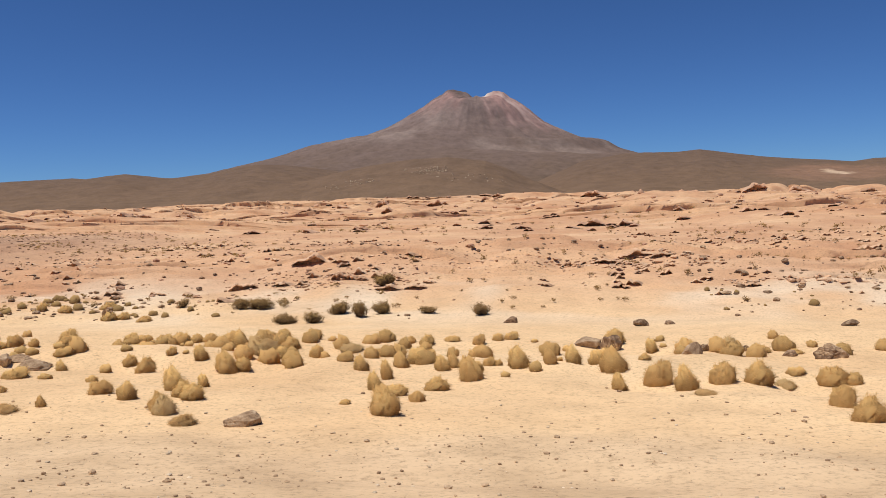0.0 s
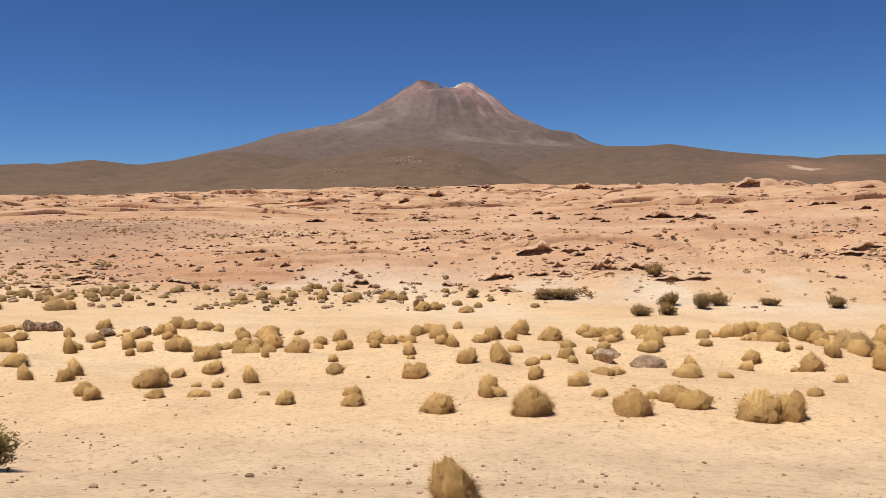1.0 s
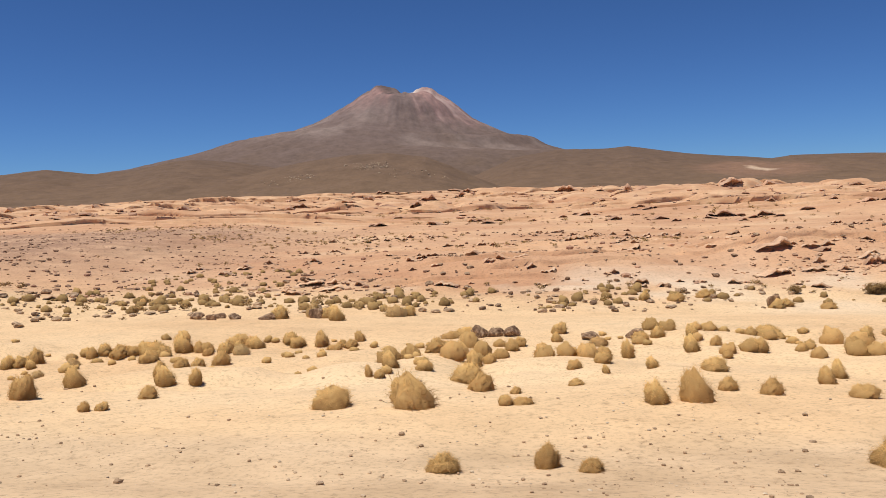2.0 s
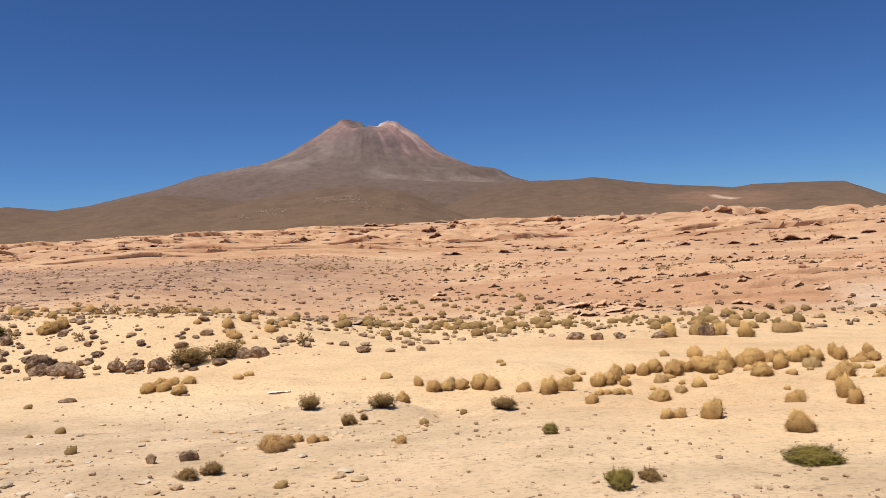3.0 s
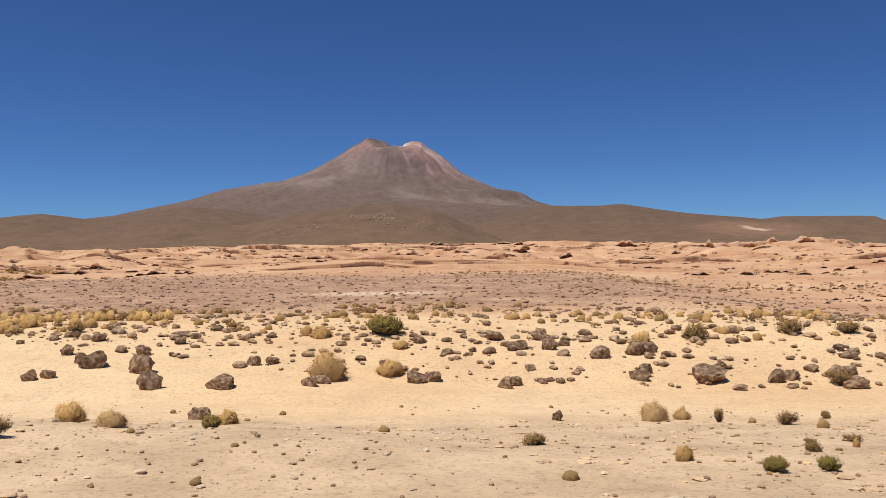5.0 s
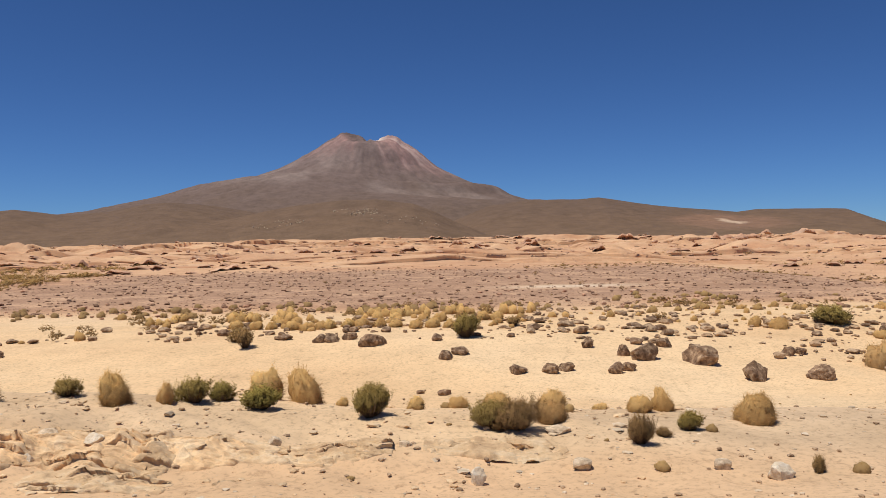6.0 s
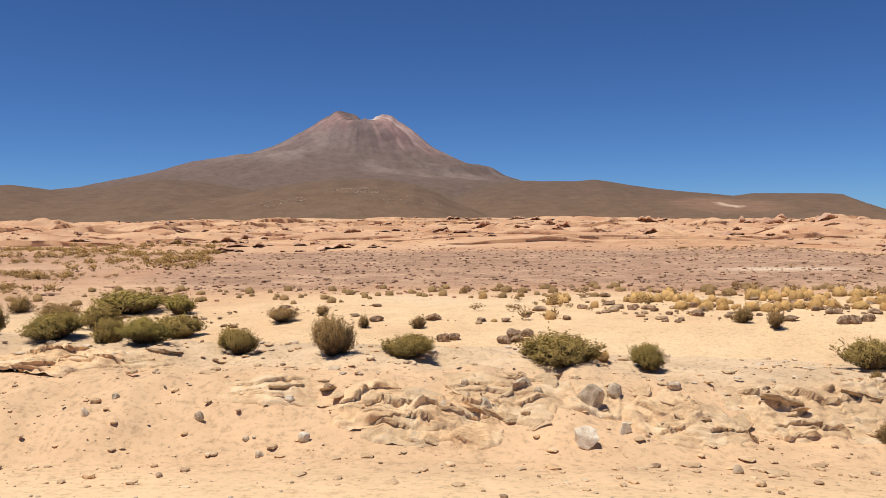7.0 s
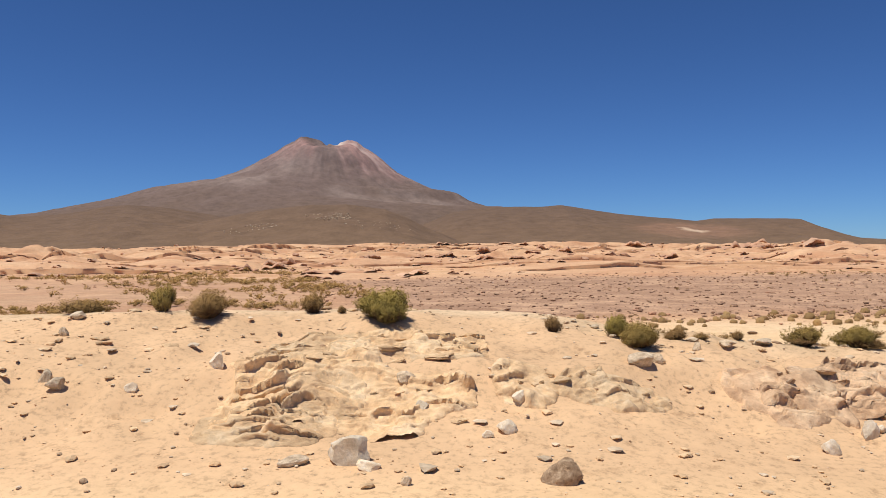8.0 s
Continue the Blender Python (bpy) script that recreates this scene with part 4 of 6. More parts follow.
tussock(-38.50, 15.76, 0.33, 0.20, "gold")
tussock(-39.14, 16.38, 0.40, 0.28, "gold")
tussock(-39.75, 16.48, 0.36, 0.23, "gold")
tussock(-40.32, 16.24, 0.34, 0.23, "gold")
tussock(-40.06, 16.38, 0.35, 0.19, "gold")
tussock(-40.92, 15.52, 0.33, 0.26, "gold")
tussock(-36.25, 13.94, 0.42, 0.27, "gold")
tussock(-37.20, 14.60, 0.19, 0.12, "gold")
tussock(-37.04, 14.66, 0.19, 0.10, "gold")
tussock(-36.89, 14.62, 0.19, 0.11, "gold")
tussock(-36.72, 14.98, 0.19, 0.09, "gold")
tussock(-36.56, 15.16, 0.19, 0.12, "gold")
tussock(-37.48, 13.70, 0.26, 0.17, "gold")
tussock(-41.94, 9.96, 0.17, 0.13, "gold")
tussock(-41.83, 10.04, 0.17, 0.11, "gold")
tussock(-41.61, 9.90, 0.17, 0.12, "gold")
tussock(-41.51, 10.00, 0.18, 0.09, "gold")
tussock(-40.49, 9.90, 0.17, 0.13, "gold")
shrub(-41.04, 13.08, 0.45, 0.26, "dry")
shrub(-39.00, 13.42, 0.43, 0.23, "dry")
shrub(-41.27, 12.38, 0.14, 0.13, "dry")
shrub(-41.52, 12.06, 0.17, 0.16, "dry")
shrub(-38.01, 7.10, 0.31, 0.07, "dry")
tussock(-41.89, 9.56, 0.26, 0.15, "rust")
# stretch about x = -40 m
boulder(-42.86, 8.90, 0.25, 0.14, "lava")
boulder(-51.55, 21.94, 0.62, 0.38, "lava")
boulder(-50.29, 21.28, 0.78, 0.49, "lava")
boulder(-49.36, 22.06, 0.57, 0.41, "lava")
boulder(-48.93, 22.18, 0.57, 0.33, "lava")
boulder(-48.20, 22.08, 0.60, 0.44, "lava")
boulder(-45.57, 22.80, 0.59, 0.36, "lava")
boulder(-36.05, 25.62, 0.65, 0.29, "lava")
shrub(-42.37, 8.24, 0.25, 0.14, "dry")
shrub(-46.54, 22.88, 0.97, 0.48, "dry")
tussock(-52.93, 25.26, 0.75, 0.43, "gold")
tussock(-47.00, 18.20, 0.42, 0.26, "gold")
tussock(-46.66, 18.22, 0.41, 0.21, "gold")
tussock(-46.24, 18.04, 0.41, 0.24, "gold")
tussock(-31.08, 24.24, 0.51, 0.51, "peak")
# stretch about x = -47 m
tussock(-49.79, 16.36, 0.58, 0.58, "peak")
shrub(-53.90, 15.58, 0.65, 0.31, "dry")
shrub(-51.23, 17.02, 0.41, 0.19, "dry")
shrub(-50.55, 17.12, 0.37, 0.17, "dry")
shrub(-56.22, 24.88, 0.74, 0.35, "dry")
shrub(-58.05, 24.70, 0.78, 0.42, "dry")
shrub(-54.61, 24.80, 0.64, 0.42, "dry")
shrub(-42.32, 13.44, 0.40, 0.27, "dry")
shrub(-41.45, 12.12, 0.27, 0.18, "dry")
shrub(-42.56, 8.02, 0.26, 0.12, "dry")
shrub(-49.19, 10.10, 0.31, 0.16, "dry")
shrub(-50.12, 8.14, 0.20, 0.16, "dry")
tussock(-46.97, 18.90, 0.40, 0.24, "gold")
tussock(-46.63, 18.72, 0.39, 0.19, "gold")
tussock(-46.30, 18.94, 0.40, 0.22, "gold")
boulder(-45.99, 22.80, 0.58, 0.35, "lava")
boulder(-51.40, 8.78, 0.18, 0.06, "lava")
boulder(-58.43, 20.92, 0.59, 0.33, "lava")
boulder(-58.02, 21.08, 0.59, 0.26, "lava")
boulder(-58.35, 19.94, 0.72, 0.37, "lava")
boulder(-53.91, 21.10, 0.30, 0.18, "lava")
boulder(-53.74, 21.36, 0.30, 0.15, "lava")
boulder(-53.44, 21.20, 0.30, 0.17, "lava")
boulder(-56.30, 22.36, 0.27, 0.20, "lava")
boulder(-56.13, 22.50, 0.27, 0.16, "lava")
boulder(-55.88, 22.44, 0.27, 0.18, "lava")
boulder(-55.71, 22.58, 0.27, 0.13, "lava")
boulder(-55.43, 22.44, 0.27, 0.20, "lava")
tussock(-42.04, 9.64, 0.40, 0.22, "rust")
tussock(-41.96, 9.36, 0.27, 0.17, "rust")
tussock(-50.05, 9.60, 0.21, 0.11, "rust")
stone(-43.27, 8.84, 0.15, 0.14, "grey")
stone(-49.88, 8.90, 0.26, 0.06, "grey")
# stretch about x = -53 m
shrub(-58.35, 15.92, 1.13, 0.36, "green")
tussock(-58.49, 17.16, 0.44, 0.29, "gold")
tussock(-58.18, 17.40, 0.45, 0.24, "gold")
tussock(-58.16, 11.70, 0.26, 0.12, "gold")
tussock(-52.74, 25.60, 0.65, 0.43, "gold")
shrub(-51.35, 17.22, 0.37, 0.15, "dry")
shrub(-55.95, 13.08, 0.28, 0.21, "dry")
shrub(-56.90, 11.80, 0.30, 0.14, "dry")
shrub(-56.36, 11.80, 0.15, 0.15, "dry")
shrub(-61.44, 14.34, 0.23, 0.16, "dry")
shrub(-58.55, 20.20, 0.65, 0.40, "dry")
shrub(-61.06, 24.12, 0.86, 0.48, "dry")
tussock(-52.89, 16.36, 0.25, 0.19, "rust")
tussock(-56.00, 11.76, 0.35, 0.27, "rust")
boulder(-58.60, 8.34, 0.20, 0.08, "lava")
boulder(-52.08, 8.16, 0.20, 0.10, "lava")
boulder(-51.99, 8.88, 0.18, 0.06, "lava")
boulder(-61.74, 20.56, 0.91, 0.50, "lava")
boulder(-61.27, 21.20, 0.45, 0.30, "lava")
boulder(-63.25, 20.96, 0.42, 0.33, "lava")
boulder(-63.49, 20.52, 0.59, 0.35, "lava")
boulder(-63.20, 22.50, 0.58, 0.46, "lava")
boulder(-62.78, 22.70, 0.58, 0.36, "lava")
boulder(-64.24, 22.10, 0.64, 0.38, "lava")
boulder(-66.42, 22.96, 0.66, 0.33, "lava")
boulder(-60.03, 20.48, 0.52, 0.38, "lava")
boulder(-59.63, 20.62, 0.53, 0.30, "lava")
stone(-53.19, 8.06, 0.15, 0.12, "grey")
# stretch about x = -61 m
tussock(-64.46, 14.26, 0.51, 0.43, "rust")
tussock(-63.93, 14.46, 0.33, 0.26, "rust")
tussock(-62.11, 12.88, 0.20, 0.18, "rust")
tussock(-61.06, 10.70, 0.31, 0.32, "rust")
tussock(-60.05, 10.70, 0.50, 0.28, "rust")
tussock(-56.10, 11.66, 0.39, 0.26, "rust")
tussock(-71.34, 19.80, 0.99, 0.82, "rust")
shrub(-63.42, 13.98, 0.16, 0.26, "dry")
shrub(-62.46, 13.46, 0.34, 0.23, "dry")
shrub(-66.86, 10.90, 0.35, 0.19, "dry")
shrub(-63.37, 10.20, 0.22, 0.18, "dry")
shrub(-62.46, 11.08, 0.26, 0.11, "dry")
shrub(-63.04, 11.14, 0.16, 0.06, "dry")
shrub(-56.29, 12.86, 0.18, 0.18, "dry")
boulder(-66.21, 14.38, 0.21, 0.25, "lava")
boulder(-65.59, 22.86, 0.49, 0.43, "lava")
boulder(-66.89, 19.58, 0.43, 0.34, "lava")
boulder(-66.67, 20.02, 0.43, 0.28, "lava")
boulder(-69.20, 20.02, 0.57, 0.35, "lava")
boulder(-68.75, 20.14, 0.57, 0.28, "lava")
boulder(-65.97, 20.18, 0.27, 0.17, "lava")
boulder(-65.78, 20.30, 0.27, 0.14, "lava")
boulder(-65.53, 20.22, 0.27, 0.16, "lava")
boulder(-71.60, 18.84, 0.49, 0.28, "lava")
boulder(-71.40, 19.24, 0.51, 0.22, "lava")
tussock(-65.20, 9.42, 0.25, 0.20, "gold")
tussock(-62.67, 10.56, 0.10, 0.15, "gold")
tussock(-69.81, 22.86, 0.50, 0.26, "gold")
tussock(-62.82, 23.48, 0.57, 0.43, "gold")
tussock(-69.87, 20.50, 0.80, 0.44, "gold")
shrub(-64.38, 8.76, 0.31, 0.19, "green")
shrub(-63.73, 8.92, 0.23, 0.18, "green")
shrub(-62.12, 8.48, 0.26, 0.16, "green")
shrub(-60.91, 9.52, 0.34, 0.27, "green")
shrub(-57.68, 7.08, 0.29, 0.14, "green")
shrub(-70.52, 24.56, 1.05, 0.49, "green")
stone(-61.56, 8.76, 0.32, 0.14, "pale")
stone(-58.85, 8.54, 0.12, 0.08, "grey")
# stretch about x = -79 m
shrub(-75.05, 8.84, 0.46, 0.24, "dry")
shrub(-74.58, 8.74, 0.31, 0.28, "dry")
stone(-77.64, 6.44, 0.16, 0.12, "brown")
stone(-80.90, 9.02, 0.35, 0.12, "grey")
stone(-79.48, 7.68, 0.19, 0.13, "grey")
stone(-80.81, 7.86, 0.21, 0.12, "grey")
stone(-79.07, 7.34, 0.29, 0.17, "pale")
# stretch about x = -82 m
shrub(-87.70, 21.78, 0.62, 0.52, "dry")
shrub(-80.13, 24.62, 0.69, 0.31, "dry")
shrub(-81.67, 21.98, 0.83, 0.70, "green")
shrub(-70.35, 24.54, 1.19, 0.58, "green")
stone(-86.14, 7.84, 0.22, 0.12, "grey")
stone(-83.98, 8.28, 0.18, 0.11, "grey")
stone(-82.60, 8.42, 0.18, 0.07, "grey")
stone(-81.87, 7.44, 0.17, 0.21, "pale")
boulder(-85.72, 22.06, 0.42, 0.28, "lava")
boulder(-85.41, 22.30, 0.43, 0.23, "lava")
boulder(-84.22, 21.30, 0.74, 0.39, "lava")
boulder(-82.23, 19.74, 0.45, 0.25, "lava")
boulder(-79.77, 18.58, 0.43, 0.28, "lava")
boulder(-79.38, 18.72, 0.43, 0.23, "lava")
boulder(-80.54, 18.48, 0.47, 0.26, "lava")
boulder(-77.29, 19.80, 0.76, 0.50, "lava")
boulder(-76.01, 19.52, 0.95, 0.54, "lava")
boulder(-78.24, 18.58, 0.40, 0.31, "lava")
boulder(-77.89, 18.74, 0.40, 0.25, "lava")
boulder(-75.17, 18.08, 0.63, 0.53, "lava")
boulder(-73.59, 18.38, 0.70, 0.39, "lava")
boulder(-73.41, 20.54, 0.39, 0.29, "lava")
boulder(-72.99, 20.78, 0.39, 0.23, "lava")
tussock(-89.06, 25.92, 0.52, 0.33, "gold")
tussock(-88.35, 25.62, 0.51, 0.32, "gold")
tussock(-87.84, 25.58, 0.47, 0.30, "gold")
tussock(-87.09, 25.18, 0.53, 0.32, "gold")
tussock(-86.63, 25.04, 0.50, 0.28, "gold")
tussock(-85.95, 25.32, 0.54, 0.36, "gold")
tussock(-85.37, 25.60, 0.50, 0.32, "gold")
tussock(-84.91, 25.48, 0.54, 0.36, "gold")
tussock(-84.36, 25.44, 0.50, 0.36, "gold")
tussock(-83.79, 24.84, 0.52, 0.31, "gold")
tussock(-83.16, 24.50, 0.48, 0.31, "gold")
tussock(-82.65, 24.68, 0.52, 0.34, "gold")
tussock(-82.13, 24.38, 0.48, 0.31, "gold")
# stretch about x = -89 m
shrub(-97.53, 23.66, 0.50, 0.41, "dry")
stone(-91.57, 7.80, 0.33, 0.21, "grey")
stone(-91.93, 7.60, 0.20, 0.15, "grey")
stone(-92.24, 7.72, 0.19, 0.14, "grey")
stone(-89.30, 7.64, 0.22, 0.09, "grey")
stone(-86.73, 7.62, 0.38, 0.32, "grey")
stone(-88.68, 7.14, 0.14, 0.10, "grey")
stone(-87.94, 6.92, 0.15, 0.13, "grey")
stone(-91.21, 7.46, 0.20, 0.22, "pale")
stone(-85.66, 7.78, 0.22, 0.13, "pale")
stone(-86.09, 7.40, 0.16, 0.09, "pale")
stone(-90.52, 6.92, 0.07, 0.05, "pale")
stone(-90.19, 7.18, 0.13, 0.10, "pale")
stone(-87.68, 6.68, 0.09, 0.07, "pale")
stone(-89.47, 6.90, 0.11, 0.06, "pale")
stone(-93.71, 7.58, 0.27, 0.14, "brown")
stone(-87.47, 7.46, 0.24, 0.21, "brown")
boulder(-96.83, 21.48, 0.42, 0.28, "lava")
boulder(-96.52, 21.62, 0.42, 0.22, "lava")
boulder(-84.03, 21.40, 0.50, 0.27, "lava")
# stretch about x = -97 m
shrub(-112.64, 30.10, 1.06, 0.63, "dry")
shrub(-110.30, 28.08, 1.75, 0.66, "dry")
shrub(-100.83, 26.86, 0.56, 0.38, "dry")
shrub(-107.81, 25.62, 1.18, 0.82, "green")
shrub(-104.59, 23.74, 1.55, 0.66, "green")
stone(-95.66, 6.72, 0.25, 0.20, "pale")
stone(-95.26, 6.96, 0.13, 0.13, "pale")
stone(-98.27, 7.16, 0.13, 0.08, "pale")
stone(-98.05, 6.66, 0.12, 0.10, "pale")
stone(-99.96, 6.82, 0.08, 0.10, "pale")
stone(-95.50, 7.42, 0.27, 0.23, "grey")
stone(-95.20, 7.62, 0.19, 0.19, "grey")
stone(-96.84, 7.14, 0.15, 0.14, "grey")
stone(-96.49, 7.20, 0.14, 0.19, "grey")
stone(-96.08, 7.68, 0.22, 0.13, "grey")
stone(-95.96, 7.50, 0.12, 0.13, "grey")
stone(-94.53, 6.22, 0.10, 0.09, "grey")
stone(-99.03, 6.96, 0.10, 0.10, "grey")
stone(-98.39, 6.44, 0.08, 0.06, "grey")
stone(-98.56, 6.72, 0.07, 0.05, "grey")
stone(-99.81, 7.10, 0.08, 0.06, "grey")
stone(-96.66, 7.60, 0.11, 0.10, "grey")
stone(-94.59, 7.80, 0.17, 0.08, "grey")
boulder(-95.22, 20.94, 0.44, 0.27, "lava")
boulder(-94.83, 21.10, 0.45, 0.22, "lava")
# stretch about x = -104 m
shrub(-108.46, 29.78, 2.65, 0.69, "green")
shrub(-101.97, 25.84, 1.44, 0.47, "dry")
stone(-103.45, 8.70, 0.25, 0.15, "grey")
stone(-104.24, 8.36, 0.27, 0.15, "grey")
stone(-104.66, 7.92, 0.16, 0.12, "grey")
stone(-104.84, 8.10, 0.17, 0.07, "grey")
stone(-106.78, 6.02, 0.15, 0.12, "grey")
stone(-106.39, 7.74, 0.16, 0.09, "grey")
stone(-104.60, 6.74, 0.11, 0.10, "grey")
stone(-108.14, 9.36, 0.26, 0.09, "grey")
stone(-104.11, 7.66, 0.13, 0.09, "grey")
stone(-102.10, 6.74, 0.12, 0.08, "grey")
stone(-105.69, 6.66, 0.23, 0.06, "pale")
stone(-106.53, 7.68, 0.11, 0.05, "pale")
stone(-107.74, 7.16, 0.20, 0.20, "pale")
stone(-105.86, 8.12, 0.11, 0.08, "pale")
stone(-107.56, 7.24, 0.12, 0.07, "pale")
# stretch about x = -112 m
shrub(-126.05, 48.54, 1.33, 1.33, "dry")
stone(-109.38, 8.28, 0.25, 0.13, "grey")
stone(-108.72, 8.82, 0.11, 0.14, "grey")
stone(-115.71, 9.42, 0.23, 0.10, "grey")
stone(-115.63, 8.84, 0.13, 0.12, "grey")
stone(-115.34, 7.66, 0.15, 0.15, "grey")
stone(-115.18, 7.54, 0.20, 0.13, "grey")
stone(-112.87, 6.30, 0.29, 0.07, "grey")
stone(-111.99, 5.88, 0.09, 0.09, "grey")
stone(-111.97, 7.72, 0.21, 0.14, "grey")
stone(-107.59, 9.64, 0.28, 0.08, "grey")
stone(-110.79, 5.90, 0.34, 0.22, "brown")
stone(-113.79, 7.86, 0.18, 0.17, "pale")
stone(-114.51, 7.58, 0.15, 0.10, "pale")
stone(-111.84, 7.28, 0.17, 0.12, "pale")
stone(-110.90, 7.44, 0.20, 0.14, "pale")
stone(-111.10, 6.82, 0.20, 0.13, "pale")
stone(-112.40, 6.34, 0.38, 0.28, "pale")
stone(-112.28, 6.20, 0.22, 0.08, "pale")
stone(-108.31, 6.72, 0.18, 0.16, "pale")
stone(-111.29, 6.76, 0.12, 0.07, "pale")
# stretch about x = -58 m
boulder(-55.27, 23.94, 0.67, 0.24, "lava")
boulder(-53.74, 24.18, 0.58, 0.30, "lava")
boulder(-51.74, 22.32, 0.77, 0.59, "lava")
boulder(-50.94, 21.94, 0.76, 0.45, "lava")
boulder(-67.06, 24.02, 0.68, 0.31, "lava")
boulder(-65.68, 24.34, 0.70, 0.31, "lava")
boulder(-69.29, 23.50, 0.50, 0.27, "lava")
boulder(-57.29, 22.64, 0.64, 0.23, "lava")
shrub(-47.49, 22.48, 1.07, 0.52, "dry")
shrub(-54.35, 24.70, 0.59, 0.42, "green")
# stretch about x = -79 m
boulder(-77.76, 20.04, 0.43, 0.33, "lava")
boulder(-78.51, 20.88, 0.38, 0.35, "lava")
boulder(-76.52, 20.92, 0.44, 0.30, "lava")
boulder(-86.90, 22.90, 0.65, 0.19, "lava")
shrub(-88.20, 22.90, 0.64, 0.48, "dry")
tussock(-72.83, 24.36, 0.44, 0.34, "gold")
tussock(-72.29, 23.94, 0.67, 0.34, "gold")
# stretch about x = -91 m
shrub(-99.18, 23.84, 0.44, 0.41, "dry")
boulder(-94.91, 21.58, 0.46, 0.31, "lava")
boulder(-94.54, 21.74, 0.46, 0.24, "lava")
boulder(-97.08, 24.98, 0.53, 0.24, "lava")
boulder(-85.36, 22.06, 0.47, 0.31, "lava")
boulder(-84.90, 22.32, 0.47, 0.26, "lava")
boulder(-81.89, 20.14, 0.51, 0.26, "lava")
tussock(-88.05, 27.68, 0.51, 0.31, "gold")
tussock(-87.32, 27.10, 0.50, 0.30, "gold")
tussock(-83.98, 27.26, 0.53, 0.34, "gold")
tussock(-82.99, 26.66, 0.52, 0.34, "gold")
tussock(-82.42, 25.98, 0.51, 0.37, "gold")
tussock(-81.04, 26.24, 0.48, 0.33, "gold")
tussock(-80.57, 26.32, 0.52, 0.33, "gold")
# stretch about x = -106 m
shrub(-106.36, 28.96, 1.11, 0.69, "green")
stone(-109.56, 8.12, 0.30, 0.14, "grey")

# plants on the brow and the face of the cutting
tussock(-80.90, 9.48, 0.40, 0.33, "rust")
tussock(-80.76, 10.64, 0.45, 0.30, "gold")
tussock(-80.09, 10.78, 0.23, 0.11, "gold")
tussock(-79.66, 10.32, 0.36, 0.26, "gold")
tussock(-79.32, 10.40, 0.31, 0.31, "peak")
tussock(-78.49, 9.50, 0.50, 0.37, "gold")
shrub(-81.37, 9.02, 0.57, 0.36, "dry")
shrub(-80.11, 8.38, 0.27, 0.35, "dry")
shrub(-79.39, 9.04, 0.32, 0.24, "green")
shrub(-79.77, 8.70, 0.18, 0.12, "dry")
shrub(-78.62, 7.50, 0.16, 0.18, "dry")
shrub(-76.97, 8.84, 0.40, 0.21, "dry")
shrub(-76.02, 8.18, 0.70, 0.53, "dry")
shrub(-74.99, 8.70, 0.49, 0.28, "dry")
shrub(-74.58, 8.66, 0.37, 0.30, "dry")
tussock(-85.73, 9.98, 0.25, 0.29, "gold")
tussock(-84.62, 10.64, 0.54, 0.45, "gold")
tussock(-84.05, 10.74, 0.50, 0.51, "peak")
tussock(-83.59, 10.76, 0.20, 0.14, "gold")
tussock(-82.58, 10.54, 0.27, 0.21, "gold")
tussock(-82.03, 10.72, 0.32, 0.17, "gold")
tussock(-81.50, 10.68, 0.42, 0.26, "gold")
shrub(-85.42, 10.20, 0.52, 0.33, "green")
shrub(-85.12, 10.40, 0.32, 0.28, "green")
shrub(-84.48, 9.86, 0.54, 0.29, "green")
shrub(-83.08, 9.56, 0.57, 0.43, "green")
shrub(-81.63, 9.18, 0.53, 0.32, "green")
shrub(-91.55, 9.82, 0.66, 0.37, "green")
shrub(-90.29, 10.20, 0.46, 0.29, "green")
shrub(-88.77, 9.14, 0.30, 0.28, "green")
shrub(-88.31, 10.32, 0.33, 0.29, "dry")
shrub(-88.37, 7.32, 0.28, 0.29, "dry")
shrub(-86.98, 10.04, 0.48, 0.24, "green")
tussock(-87.83, 9.48, 0.56, 0.56, "peak")
tussock(-86.52, 10.26, 0.26, 0.20, "gold")
tussock(-86.21, 9.68, 0.40, 0.41, "peak")
shrub(-95.57, 8.76, 0.97, 0.33, "green")
shrub(-94.55, 8.92, 0.39, 0.29, "green")
shrub(-92.80, 7.16, 0.23, 0.19, "dry")
shrub(-91.98, 8.88, 0.14, 0.12, "dry")
tussock(-95.06, 9.02, 0.18, 0.11, "gold")
shrub(-100.29, 9.08, 0.58, 0.28, "green")
shrub(-99.21, 9.00, 0.46, 0.30, "green")
shrub(-98.09, 8.80, 0.52, 0.47, "dry")
shrub(-97.22, 9.02, 0.65, 0.25, "green")
shrub(-104.08, 9.46, 0.41, 0.32, "green")
shrub(-103.73, 9.70, 0.35, 0.14, "dry")
shrub(-103.35, 9.70, 0.23, 0.14, "dry")
shrub(-103.06, 9.82, 0.43, 0.25, "green")
shrub(-102.24, 9.42, 0.42, 0.38, "green")
shrub(-101.38, 9.32, 0.66, 0.29, "green")
shrub(-100.69, 9.16, 0.35, 0.31, "green")
shrub(-108.76, 9.40, 0.30, 0.16, "dry")
shrub(-107.03, 9.78, 0.29, 0.10, "dry")
shrub(-106.41, 9.60, 0.49, 0.27, "green")
shrub(-105.65, 9.76, 0.22, 0.12, "dry")
shrub(-105.25, 9.64, 0.42, 0.19, "dry")
shrub(-116.04, 10.46, 0.66, 0.15, "dry")
shrub(-114.93, 10.04, 0.33, 0.33, "green")
shrub(-114.27, 9.56, 0.57, 0.31, "dry")
shrub(-113.10, 10.06, 0.37, 0.27, "dry")
shrub(-112.73, 9.76, 0.11, 0.11, "dry")
shrub(-112.18, 9.16, 0.61, 0.37, "green")
shrub(-110.29, 9.04, 0.19, 0.18, "dry")
